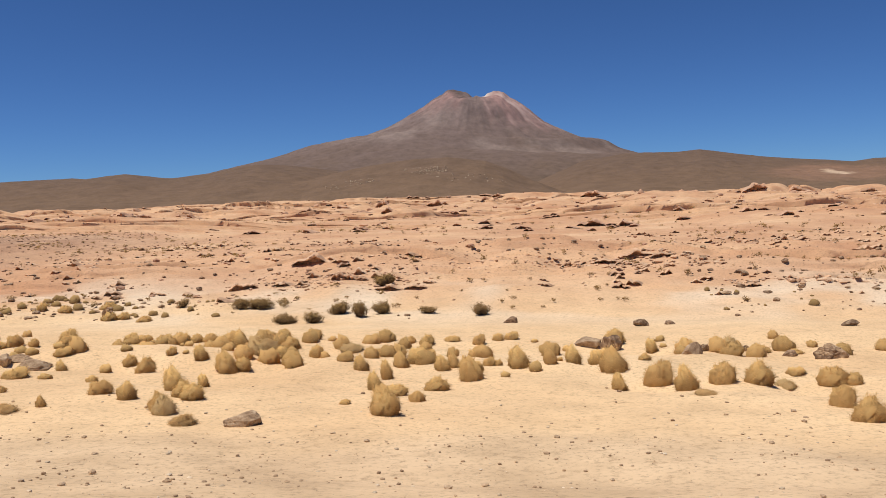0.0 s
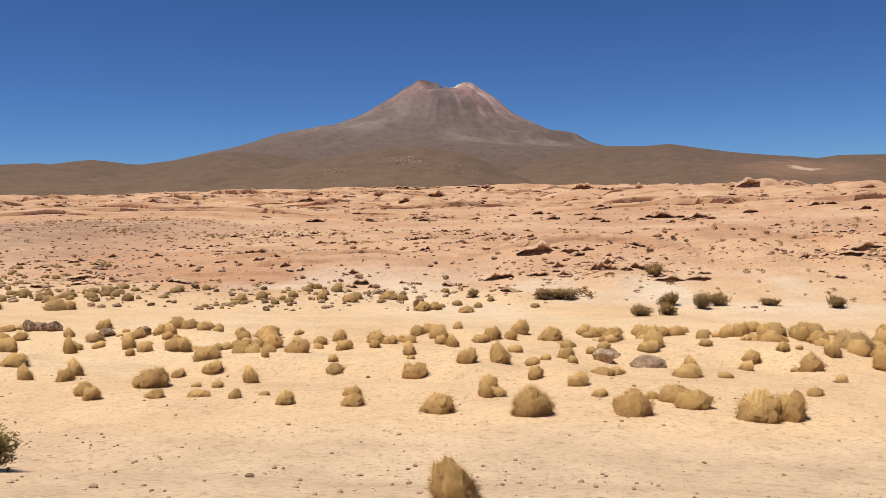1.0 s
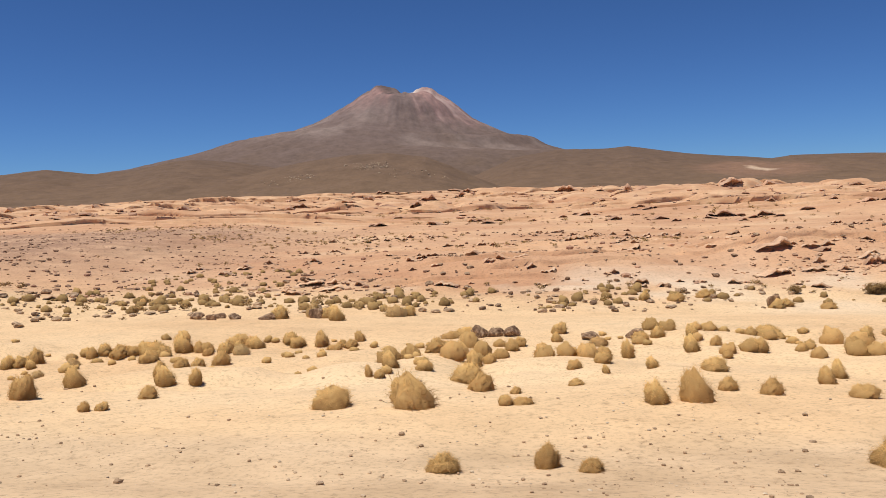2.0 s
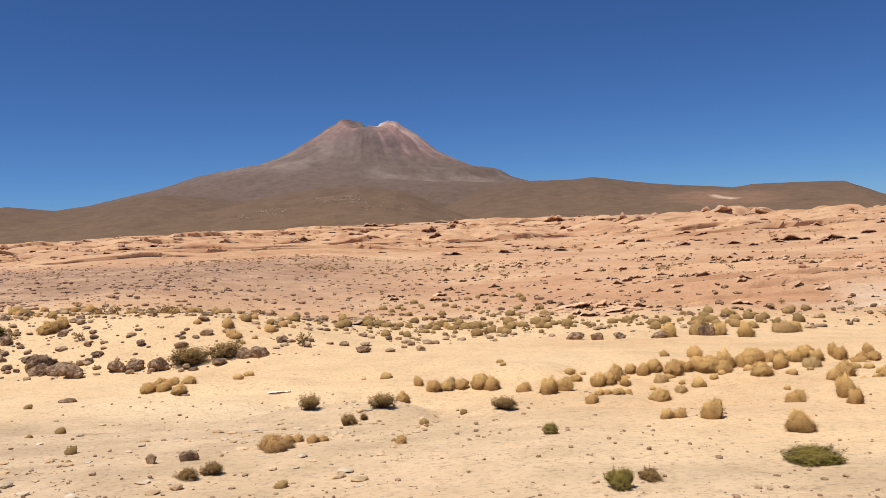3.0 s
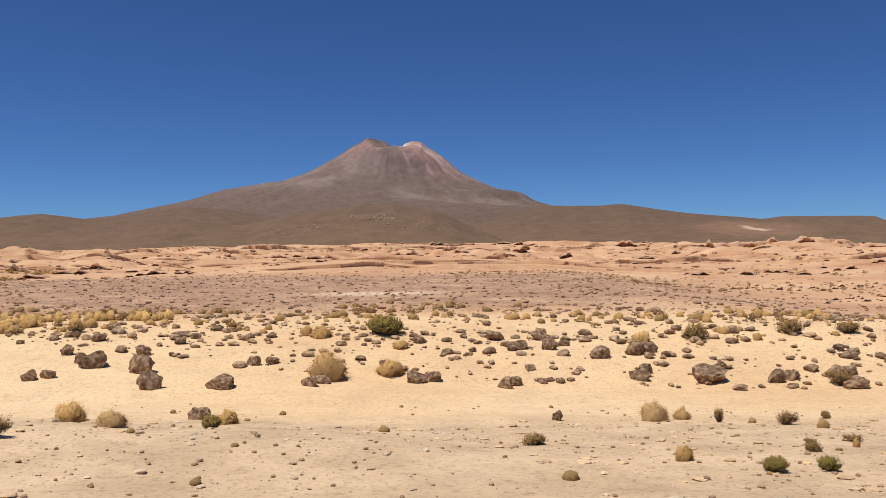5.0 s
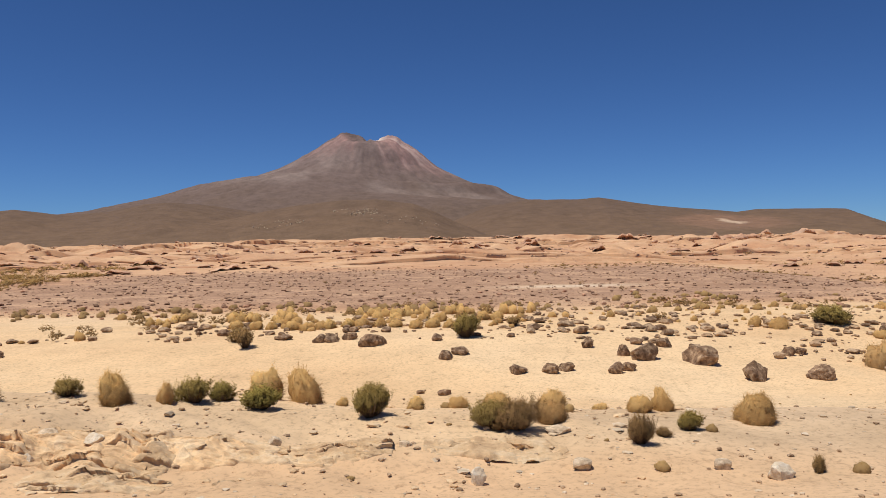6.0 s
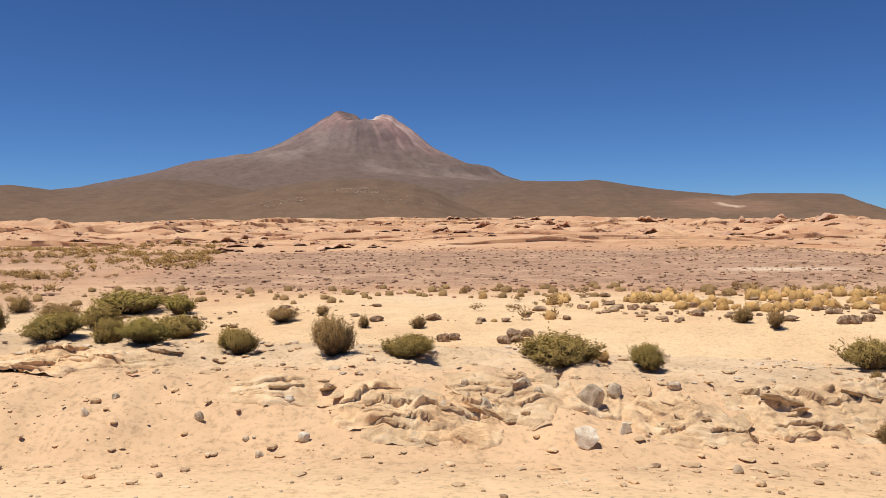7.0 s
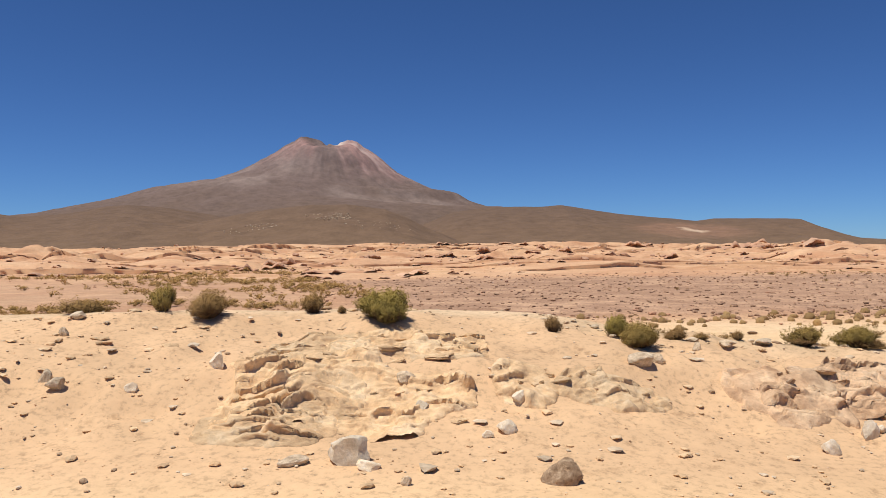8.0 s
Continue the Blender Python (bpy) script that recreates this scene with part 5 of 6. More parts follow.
shrub(-109.47, 9.38, 0.32, 0.24, "green")
shrub(-109.34, 8.90, 0.39, 0.28, "green")
shrub(-108.43, 9.46, 0.17, 0.11, "dry")
shrub(-107.86, 9.74, 0.21, 0.12, "dry")
shrub(-106.95, 9.80, 0.44, 0.25, "green")
shrub(-106.32, 9.60, 0.47, 0.09, "dry")

# the tussock belt between the road and the wash
tussock(-36.14, 17.93, 0.29, 0.18, "rust")
tussock(-35.65, 17.90, 0.32, 0.29, "gold")
tussock(-35.33, 18.00, 0.30, 0.19, "gold")
tussock(-34.71, 17.95, 0.26, 0.21, "peak")
tussock(-34.35, 17.97, 0.41, 0.34, "peak")
tussock(-34.18, 17.98, 0.41, 0.33, "gold")
tussock(-33.62, 18.40, 0.50, 0.43, "peak")
tussock(-33.25, 18.45, 0.34, 0.27, "peak")
tussock(-32.26, 19.26, 0.43, 0.32, "gold")
tussock(-32.35, 18.49, 0.33, 0.27, "gold")
tussock(-31.92, 18.69, 0.40, 0.30, "peak")
tussock(-31.16, 19.42, 0.46, 0.28, "gold")
tussock(-30.55, 19.46, 0.39, 0.31, "gold")
tussock(-30.04, 19.44, 0.30, 0.19, "gold")
tussock(-29.61, 19.87, 0.31, 0.28, "peak")
tussock(-40.62, 16.50, 0.24, 0.20, "peak")
tussock(-39.95, 16.47, 0.30, 0.27, "rust")
tussock(-39.35, 16.44, 0.43, 0.35, "gold")
tussock(-39.06, 16.35, 0.26, 0.19, "gold")
tussock(-38.53, 15.98, 0.23, 0.14, "gold")
tussock(-38.02, 15.64, 0.35, 0.25, "gold")
tussock(-37.18, 17.81, 0.30, 0.19, "gold")
tussock(-36.65, 16.68, 0.38, 0.29, "gold")
tussock(-36.31, 16.55, 0.24, 0.20, "peak")
tussock(-35.51, 16.80, 0.35, 0.23, "rust")
tussock(-35.47, 15.40, 0.26, 0.19, "rust")
tussock(-34.66, 17.96, 0.32, 0.21, "gold")
tussock(-34.09, 18.02, 0.36, 0.24, "peak")
tussock(-33.91, 17.81, 0.50, 0.36, "gold")
tussock(-32.98, 18.22, 0.28, 0.19, "gold")
tussock(-32.52, 18.09, 0.42, 0.35, "gold")
tussock(-31.99, 17.65, 0.42, 0.28, "rust")
tussock(-31.97, 16.20, 0.45, 0.36, "gold")
tussock(-10.27, 9.86, 0.60, 0.42, "gold")
tussock(-9.90, 9.90, 0.46, 0.36, "gold")
tussock(-11.78, 9.75, 0.52, 0.36, "gold")
tussock(-13.02, 9.45, 0.54, 0.38, "gold")
tussock(-14.18, 9.80, 0.48, 0.30, "gold")
tussock(-10.95, 10.40, 0.52, 0.28, "gold")
tussock(-20.93, 9.25, 0.46, 0.30, "rust")
tussock(-5.02, 9.54, 0.36, 0.16, "rust")
tussock(-5.56, 10.08, 0.36, 0.30, "rust")
tussock(-5.80, 10.35, 0.34, 0.32, "gold")
tussock(-6.65, 10.96, 0.32, 0.30, "gold")
tussock(-7.26, 11.23, 0.42, 0.24, "gold")
tussock(-2.50, 10.20, 0.46, 0.38, "gold")
tussock(-2.62, 10.75, 0.40, 0.36, "peak")
tussock(-7.70, 5.57, 0.26, 0.30, "rust")
tussock(-5.74, 11.24, 0.43, 0.29, "gold")
tussock(-6.46, 12.09, 0.41, 0.41, "peak")
tussock(-6.54, 14.99, 0.40, 0.32, "gold")
tussock(-6.75, 16.48, 0.88, 0.44, "rust")
tussock(-6.77, 18.38, 0.55, 0.34, "gold")
tussock(-5.87, 17.58, 0.39, 0.33, "gold")
tussock(-6.63, 19.68, 0.51, 0.29, "gold")
tussock(-5.13, 17.94, 0.59, 0.21, "rust")
tussock(-3.30, 12.89, 0.28, 0.33, "peak")
tussock(-2.73, 11.86, 0.41, 0.21, "gold")
tussock(-4.09, 14.96, 0.32, 0.32, "peak")
tussock(-3.33, 13.87, 0.25, 0.35, "peak")
tussock(-3.43, 15.62, 0.34, 0.32, "peak")
tussock(-3.21, 16.16, 0.58, 0.37, "gold")
tussock(-2.26, 12.72, 0.48, 0.26, "gold")
tussock(-2.30, 11.36, 0.27, 0.17, "gold")
tussock(-3.31, 11.10, 0.19, 0.08, "gold")
tussock(-2.49, 14.97, 0.34, 0.30, "peak")
tussock(-2.31, 15.25, 0.27, 0.27, "peak")
tussock(-1.77, 13.61, 0.49, 0.43, "peak")
tussock(-1.69, 15.66, 0.28, 0.20, "gold")
tussock(-1.52, 15.70, 0.22, 0.15, "gold")
tussock(-1.02, 14.85, 0.44, 0.39, "peak")
tussock(-0.45, 15.07, 0.29, 0.29, "peak")
tussock(-0.03, 15.46, 0.34, 0.34, "peak")
tussock(0.40, 15.74, 0.28, 0.31, "peak")
tussock(0.70, 14.72, 0.52, 0.46, "peak")
tussock(0.72, 13.20, 0.27, 0.28, "peak")
tussock(1.30, 15.62, 0.28, 0.15, "gold")
tussock(1.36, 13.66, 0.55, 0.46, "gold")
tussock(1.75, 13.00, 0.40, 0.42, "peak")
tussock(1.89, 12.12, 0.34, 0.08, "rust")
tussock(2.35, 13.44, 0.49, 0.38, "gold")
tussock(2.91, 13.51, 0.53, 0.43, "gold")
tussock(3.43, 13.83, 0.39, 0.22, "rust")
tussock(3.86, 14.94, 0.38, 0.15, "gold")
tussock(4.13, 13.82, 0.52, 0.35, "gold")
tussock(4.44, 13.72, 0.30, 0.22, "gold")
tussock(3.47, 11.16, 0.40, 0.32, "gold")
tussock(3.40, 10.03, 0.45, 0.37, "gold")
tussock(-4.07, 19.48, 0.35, 0.20, "gold")
tussock(-3.61, 19.30, 0.44, 0.28, "gold")
tussock(-3.04, 19.74, 0.49, 0.14, "gold")
tussock(-2.33, 19.50, 0.35, 0.28, "gold")
tussock(-1.93, 20.10, 0.36, 0.20, "gold")
tussock(-1.60, 20.34, 0.43, 0.23, "gold")
tussock(0.91, 19.44, 0.55, 0.41, "gold")
tussock(1.71, 18.28, 0.32, 0.32, "peak")
tussock(3.41, 18.48, 0.40, 0.46, "rust")
tussock(3.99, 18.24, 0.46, 0.18, "gold")
tussock(4.61, 17.92, 0.39, 0.13, "gold")
tussock(-11.12, 10.89, 0.48, 0.25, "gold")
tussock(-11.38, 11.01, 0.20, 0.12, "gold")
tussock(-7.48, 10.17, 0.15, 0.17, "peak")
tussock(-5.98, 11.37, 0.38, 0.30, "gold")
tussock(-6.66, 13.52, 0.25, 0.25, "peak")
tussock(-6.76, 14.77, 0.47, 0.41, "peak")
tussock(-8.24, 14.28, 0.45, 0.36, "gold")
tussock(-8.31, 12.65, 0.22, 0.14, "gold")
tussock(-9.02, 15.09, 0.37, 0.27, "gold")
tussock(-12.41, 14.86, 0.37, 0.24, "gold")
tussock(-11.85, 13.40, 0.44, 0.14, "gold")
tussock(-11.59, 13.92, 0.35, 0.14, "gold")
tussock(-10.46, 13.53, 0.53, 0.24, "gold")
tussock(-10.19, 14.54, 0.26, 0.22, "peak")
tussock(-9.12, 11.38, 0.27, 0.13, "gold")
tussock(-12.97, 12.97, 0.29, 0.25, "gold")
tussock(-12.32, 12.04, 0.36, 0.23, "gold")
tussock(-13.59, 14.09, 0.38, 0.32, "peak")
tussock(-12.06, 11.24, 0.25, 0.12, "gold")
tussock(-13.52, 10.94, 0.35, 0.14, "gold")
tussock(-13.98, 18.12, 0.47, 0.30, "gold")
tussock(-13.55, 18.30, 0.34, 0.24, "gold")
tussock(-13.37, 19.44, 0.50, 0.40, "gold")
tussock(-12.64, 18.50, 0.61, 0.38, "gold")
tussock(-11.43, 16.52, 0.54, 0.31, "gold")
tussock(-11.80, 19.84, 0.43, 0.26, "gold")
tussock(-10.81, 15.54, 0.45, 0.22, "gold")
tussock(-11.38, 19.94, 0.36, 0.20, "gold")
tussock(-11.01, 20.06, 0.36, 0.17, "gold")
tussock(-10.19, 19.64, 0.42, 0.31, "gold")
tussock(-9.93, 19.86, 0.42, 0.28, "gold")
tussock(-9.74, 20.16, 0.36, 0.14, "gold")
tussock(-9.32, 20.30, 0.29, 0.14, "gold")
tussock(-8.93, 19.80, 0.35, 0.17, "gold")
tussock(-8.33, 18.78, 0.46, 0.33, "gold")
tussock(-7.93, 18.14, 0.41, 0.41, "peak")
tussock(-7.67, 20.32, 0.43, 0.31, "gold")
tussock(-7.53, 15.25, 0.32, 0.32, "peak")
tussock(-7.10, 18.56, 0.39, 0.33, "gold")
tussock(-7.00, 16.38, 0.46, 0.25, "gold")
tussock(-6.32, 16.44, 0.41, 0.26, "gold")
tussock(-8.34, 15.54, 0.27, 0.20, "gold")
tussock(-7.82, 9.84, 0.40, 0.13, "rust")
tussock(-18.67, 11.34, 0.41, 0.33, "gold")
tussock(-15.33, 10.06, 0.35, 0.20, "gold")
tussock(-15.54, 10.84, 0.31, 0.15, "gold")
tussock(-16.23, 10.02, 0.28, 0.21, "gold")
tussock(-17.04, 10.32, 0.21, 0.16, "gold")
tussock(-17.41, 11.98, 0.27, 0.29, "peak")
tussock(-18.28, 10.48, 0.34, 0.15, "gold")
tussock(-17.72, 10.66, 0.38, 0.09, "gold")
tussock(-18.10, 11.46, 0.17, 0.08, "gold")
tussock(-17.76, 11.48, 0.21, 0.12, "gold")
tussock(-16.79, 10.78, 0.19, 0.08, "gold")
tussock(-16.40, 13.28, 0.33, 0.17, "rust")
tussock(-16.58, 13.82, 0.21, 0.14, "gold")
tussock(-14.99, 13.16, 0.48, 0.26, "gold")
tussock(-13.62, 10.80, 0.23, 0.23, "peak")
tussock(-13.66, 11.71, 0.33, 0.22, "gold")
tussock(-13.60, 13.91, 0.38, 0.28, "gold")
tussock(-14.15, 13.72, 0.39, 0.29, "gold")
tussock(-18.48, 13.00, 0.38, 0.21, "gold")
tussock(-18.90, 13.74, 0.55, 0.26, "gold")
tussock(-18.96, 16.54, 0.36, 0.26, "gold")
tussock(-19.73, 19.26, 0.69, 0.28, "gold")
tussock(-18.89, 19.34, 0.28, 0.14, "gold")
tussock(-17.82, 13.82, 0.15, 0.15, "peak")
tussock(-17.98, 16.50, 0.35, 0.19, "gold")
tussock(-18.05, 18.32, 0.39, 0.21, "gold")
tussock(-17.70, 18.76, 0.40, 0.33, "gold")
tussock(-17.01, 16.34, 0.40, 0.23, "gold")
tussock(-16.92, 19.22, 0.41, 0.24, "rust")
tussock(-16.37, 16.52, 0.29, 0.21, "gold")
tussock(-16.15, 17.08, 0.36, 0.22, "gold")
tussock(-15.79, 17.50, 0.37, 0.20, "gold")
tussock(-15.38, 15.16, 0.27, 0.27, "peak")
tussock(-15.01, 16.98, 0.30, 0.24, "gold")
tussock(-14.72, 16.72, 0.29, 0.28, "peak")
tussock(-14.23, 17.84, 0.44, 0.20, "gold")
tussock(-24.09, 10.28, 0.36, 0.32, "peak")
tussock(-23.55, 10.40, 0.46, 0.46, "peak")
tussock(-22.92, 11.30, 0.32, 0.23, "gold")
tussock(-22.43, 10.96, 0.36, 0.27, "gold")
tussock(-21.28, 10.78, 0.42, 0.22, "gold")
tussock(-21.25, 11.98, 0.27, 0.26, "peak")
tussock(-20.79, 12.68, 0.27, 0.29, "peak")
tussock(-20.38, 11.68, 0.31, 0.23, "gold")
tussock(-19.28, 10.40, 0.31, 0.23, "gold")
tussock(-19.02, 10.14, 0.27, 0.20, "gold")
tussock(-18.78, 11.30, 0.52, 0.30, "gold")
tussock(-18.97, 12.72, 0.25, 0.16, "gold")
tussock(-26.06, 10.04, 0.21, 0.17, "gold")
tussock(-25.85, 10.10, 0.34, 0.12, "gold")
tussock(-26.40, 11.52, 0.42, 0.32, "gold")
tussock(-25.90, 11.20, 0.18, 0.13, "gold")
tussock(-26.70, 13.68, 0.67, 0.39, "gold")
tussock(-28.35, 13.30, 0.16, 0.20, "peak")
tussock(-28.18, 13.28, 0.22, 0.16, "gold")
tussock(-28.06, 14.06, 0.32, 0.29, "peak")
tussock(-27.49, 14.14, 0.37, 0.21, "gold")
tussock(-26.59, 15.32, 0.33, 0.33, "peak")
tussock(-26.32, 15.54, 0.30, 0.21, "gold")
tussock(-24.93, 12.54, 0.29, 0.13, "gold")
tussock(-24.80, 14.18, 0.30, 0.19, "gold")
tussock(-24.22, 14.72, 0.38, 0.24, "gold")
tussock(-23.44, 13.92, 0.25, 0.22, "peak")
tussock(-22.52, 13.52, 0.54, 0.27, "gold")
tussock(-23.42, 16.76, 0.30, 0.42, "peak")
tussock(-24.32, 13.42, 0.15, 0.14, "peak")
tussock(-31.35, 19.56, 0.45, 0.35, "gold")
tussock(-30.56, 19.68, 0.32, 0.32, "peak")
tussock(-29.78, 19.36, 0.39, 0.22, "gold")
tussock(-27.48, 16.74, 0.52, 0.33, "gold")
tussock(-30.18, 19.26, 0.46, 0.12, "gold")
tussock(-32.68, 19.44, 0.66, 0.30, "gold")
tussock(-27.37, 20.12, 0.53, 0.18, "gold")
tussock(-26.99, 20.56, 0.69, 0.25, "gold")
tussock(-24.74, 18.86, 0.28, 0.25, "peak")
tussock(-24.59, 20.24, 0.44, 0.32, "gold")
tussock(-23.81, 18.46, 0.47, 0.27, "rust")
tussock(-22.83, 18.72, 0.47, 0.27, "gold")
tussock(-22.07, 16.86, 0.36, 0.36, "peak")
tussock(-22.39, 19.00, 0.41, 0.34, "gold")
tussock(-21.74, 18.26, 0.32, 0.28, "peak")
tussock(-21.59, 16.00, 0.23, 0.18, "gold")
tussock(-21.36, 17.72, 0.31, 0.25, "gold")
tussock(-20.78, 16.76, 0.47, 0.35, "gold")
tussock(-20.26, 18.92, 0.33, 0.24, "gold")
tussock(-19.93, 16.62, 0.26, 0.19, "gold")
tussock(-19.72, 19.46, 0.55, 0.25, "gold")
stone(-11.61, 15.12, 0.62, 0.19, "brown")
stone(-10.91, 14.71, 0.74, 0.27, "brown")
stone(5.12, 17.16, 0.60, 0.36, "brown")
stone(2.37, 16.90, 0.48, 0.33, "brown")
stone(0.37, 19.30, 0.81, 0.22, "brown")

# the verge between the two stretches
tussock(-72.6, 10.6, 0.42, 0.30, "rust")
tussock(-74.1, 12.3, 0.55, 0.42, "gold")
tussock(-71.9, 13.4, 0.40, 0.30, "gold")
shrub(-73.4, 9.1, 0.40, 0.26, "dry")
shrub(-71.6, 11.7, 0.34, 0.22, "green")
shrub(-74.8, 10.2, 0.50, 0.32, "green")
stone(-73.0, 8.0, 0.22, 0.12, "grey")
stone(-74.6, 8.5, 0.16, 0.10, "pale")
boulder(-72.8, 14.6, 0.45, 0.28, "lava")

# ---- crusty ledges of the cutting ----
PLATES = {}
for red, mat in ((False, MAT_CRUST), (True, MAT_BED)):
    PLATES[red] = [mesh_of("slab", *plate_geometry(220 + k, 9 + k % 4), mat, None, False) for k in range(12)]


def rock_ledge(x, y, length, height, deep=1.0):
    """Bedded crust breaking out of the bank in broken slabs."""
    root = new("rock_ledge")
    root.empty_display_size = 0.1
    z0 = float(ground_z(x, y))
    root.matrix_basis = pose(x, y, z0)
    red = -109 < x < -106.5
    crust = new("crust", mesh_of("crust", *crust_patch(x, y, length, height, int(-x * 10) % 97, deep), MAT_BED if red else MAT_CRUST))
    crust.parent = root
    for m in ledge_plates(x, y, length, height, int(-x * 10) % 97, red, deep):
        ob = new("slab", RND.choice(PLATES[red]))
        ob.parent = root
        ob.matrix_basis = m
    return tagged(root, "layered pale caliche ledge breaking out of the roadside bank", "rock ledge", "caliche ledges")


rock_ledge(-85.19, 7.51, 0.43, 0.08)
rock_ledge(-84.60, 7.81, 0.51, 0.10)
rock_ledge(-83.22, 8.16, 0.59, 0.09)
rock_ledge(-92.11, 7.51, 1.30, 0.13)
rock_ledge(-90.70, 7.48, 0.75, 0.16)
rock_ledge(-89.94, 7.31, 0.84, 0.13)
rock_ledge(-86.73, 7.48, 1.18, 0.16)
rock_ledge(-92.96, 7.53, 0.33, 0.10)
rock_ledge(-86.52, 7.28, 0.37, 0.06)
rock_ledge(-88.90, 7.44, 0.59, 0.09)
rock_ledge(-97.53, 7.15, 0.36, 0.08)
rock_ledge(-96.72, 6.98, 0.55, 0.14)
rock_ledge(-96.13, 7.32, 0.37, 0.10)
rock_ledge(-94.89, 7.37, 0.42, 0.16)
rock_ledge(-94.45, 7.12, 0.69, 0.19)
rock_ledge(-93.65, 7.41, 0.53, 0.16)
rock_ledge(-98.35, 7.39, 0.79, 0.05)
rock_ledge(-100.03, 8.32, 0.59, 0.04)
rock_ledge(-107.72, 7.94, 0.56, 0.11)
rock_ledge(-107.18, 7.99, 0.67, 0.13)
rock_ledge(-108.08, 7.56, 0.53, 0.20)
rock_ledge(-102.90, 7.69, 0.99, 0.09)
rock_ledge(-103.24, 7.12, 0.36, 0.05)
rock_ledge(-101.03, 8.41, 0.30, 0.05)
rock_ledge(-110.79, 7.61, 0.40, 0.14)
rock_ledge(-110.07, 7.60, 0.87, 0.12)
rock_ledge(-108.19, 7.80, 0.98, 0.14)
rock_ledge(-112.85, 8.51, 0.83, 0.12)
rock_ledge(-112.86, 8.03, 0.90, 0.10)
rock_ledge(-112.69, 7.39, 0.41, 0.19)
rock_ledge(-113.19, 6.94, 0.75, 0.09)
rock_ledge(-112.29, 8.56, 0.30, 0.09)
rock_ledge(-107.30, 7.86, 0.46, 0.13)
rock_ledge(-111.73, 8.25, 0.70, 0.07)

# broad crumbling stretches of the crust
rock_ledge(-112.50, 7.38, 1.75, 0.14, 1.7)
rock_ledge(-111.96, 8.41, 1.18, 0.13, 1.3)
rock_ledge(-102.60, 7.56, 1.62, 0.12, 1.5)
rock_ledge(-101.03, 8.05, 1.27, 0.10, 1.3)
rock_ledge(-88.68, 7.26, 1.36, 0.14, 1.3)
rock_ledge(-87.44, 7.43, 1.38, 0.13, 1.3)
rock_ledge(-86.01, 7.67, 1.43, 0.14, 1.4)
rock_ledge(-93.34, 7.51, 1.19, 0.13, 1.3)
rock_ledge(-96.89, 7.03, 0.91, 0.09, 1.2)
rock_ledge(-84.28, 7.98, 1.50, 0.08)
rock_ledge(-81.60, 8.40, 1.10, 0.06)
rock_ledge(-85.38, 6.98, 1.51, 0.08, 1.2)
rock_ledge(-95.81, 7.53, 1.62, 0.06, 1.2)

# ---- sandstone outcrops on the plateau ----
def patchy(x, y, size, cut, shift=0.0):
    return float(fbm(np.array(x + shift), np.array(y), size, 3)) > cut


def rock_shapes(seeds, mat):
    out = []
    for k in seeds:
        me = mesh_of("outcrop", *hood_geometry(k), mat)
        me.set_sharp_from_angle(angle=radians(50))
        out.append(me)
    return out


SANDSTONE = rock_shapes(range(300, 310), MAT_PINK)
SWELL_CRUST = rock_shapes(range(310, 318), MAT_SWELL)


def outcrop(x, y, w, h, depth=None, turn=0.0, shapes=SANDSTONE):
    ob = new("sandstone_outcrop", RND.choice(shapes))
    ob.matrix_basis = lay(ob, x, y, w, depth or w * 0.55, h, turn, 0.05 * h)
    return tagged(ob, "low pink sandstone outcrop with a shadowed overhang", "rock outcrop", "sandstone outcrops")


for x, y, w, h in ((-28, 262, 11, 2.6), (38, 337, 16, 4.4), (28, 330, 12, 3.4), (49, 352, 13, 4.0), (28, 345, 9.6, 3.0), (78, 360, 13, 3.4), (96, 365, 15, 3.4), (-143, 195, 9, 2.0), (-140, 200, 6, 1.8), (-78, 330, 8, 3.2), (-107, 215, 6, 1.5), (-40, 400, 12, 3.0), (11, 420, 14, 3.6), (106, 480, 17, 4.0), (-51, 300, 9, 2.0), (-89, 240, 8, 1.7), (-190, 260, 10, 2.0), (80, 300, 11, 2.3)):
    outcrop(x, y, w, h * 1.3, w * RND.uniform(0.5, 0.7), RND.uniform(-15, 15))
count = 0
while count < 190:
    y = 97 * (5.3 ** RND.random())
    x = -55 + RND.uniform(-1, 1) * (45 + 0.66 * y)
    if not patchy(x, y * 1.6, 34, -0.08, 10):
        continue
    w = (1.5 + 6.0 * RND.random() ** 2.5) * (0.3 + y / 380)
    outcrop(x, y, w, w * RND.uniform(0.18, 0.34), w * RND.uniform(0.5, 0.9), RND.uniform(-35, 35))
    count += 1
# the ledges on the swell beyond the wash
for x, y, w, h, turn in ((-12.9, 38.6, 2.1, 0.62, 8), (-14.5, 33.8, 1.4, 0.40, 25), (-12.0, 36.0, 0.6, 0.30, 10), (-11.8, 33.8, 0.7, 0.28, 0), (-12.9, 34.2, 1.1, 0.28, -10), (-10.3, 34.5, 0.8, 0.50, 5), (-9.8, 34.6, 0.6, 0.36, -12), (-9.2, 34.3, 0.6, 0.26, 0), (-7.7, 32.8, 1.3, 0.28, -5), (-6.5, 32.9, 1.1, 0.24, 6), (-34.4, 35.8, 1.7, 0.32, 20), (3.3, 41.7, 1.8, 0.42, 5), (1.6, 39.1, 1.4, 0.32, -8), (2.4, 38.8, 1.0, 0.30, 5), (4.4, 40.4, 1.3, 0.34, 0), (-0.3, 39.9, 0.6, 0.40, 12), (-11.4, 38.5, 0.9, 0.22, 0), (-33, 33.5, 1.4, 0.26, 5)):
    outcrop(x, y, w, h, w * 0.6, turn, SWELL_CRUST)
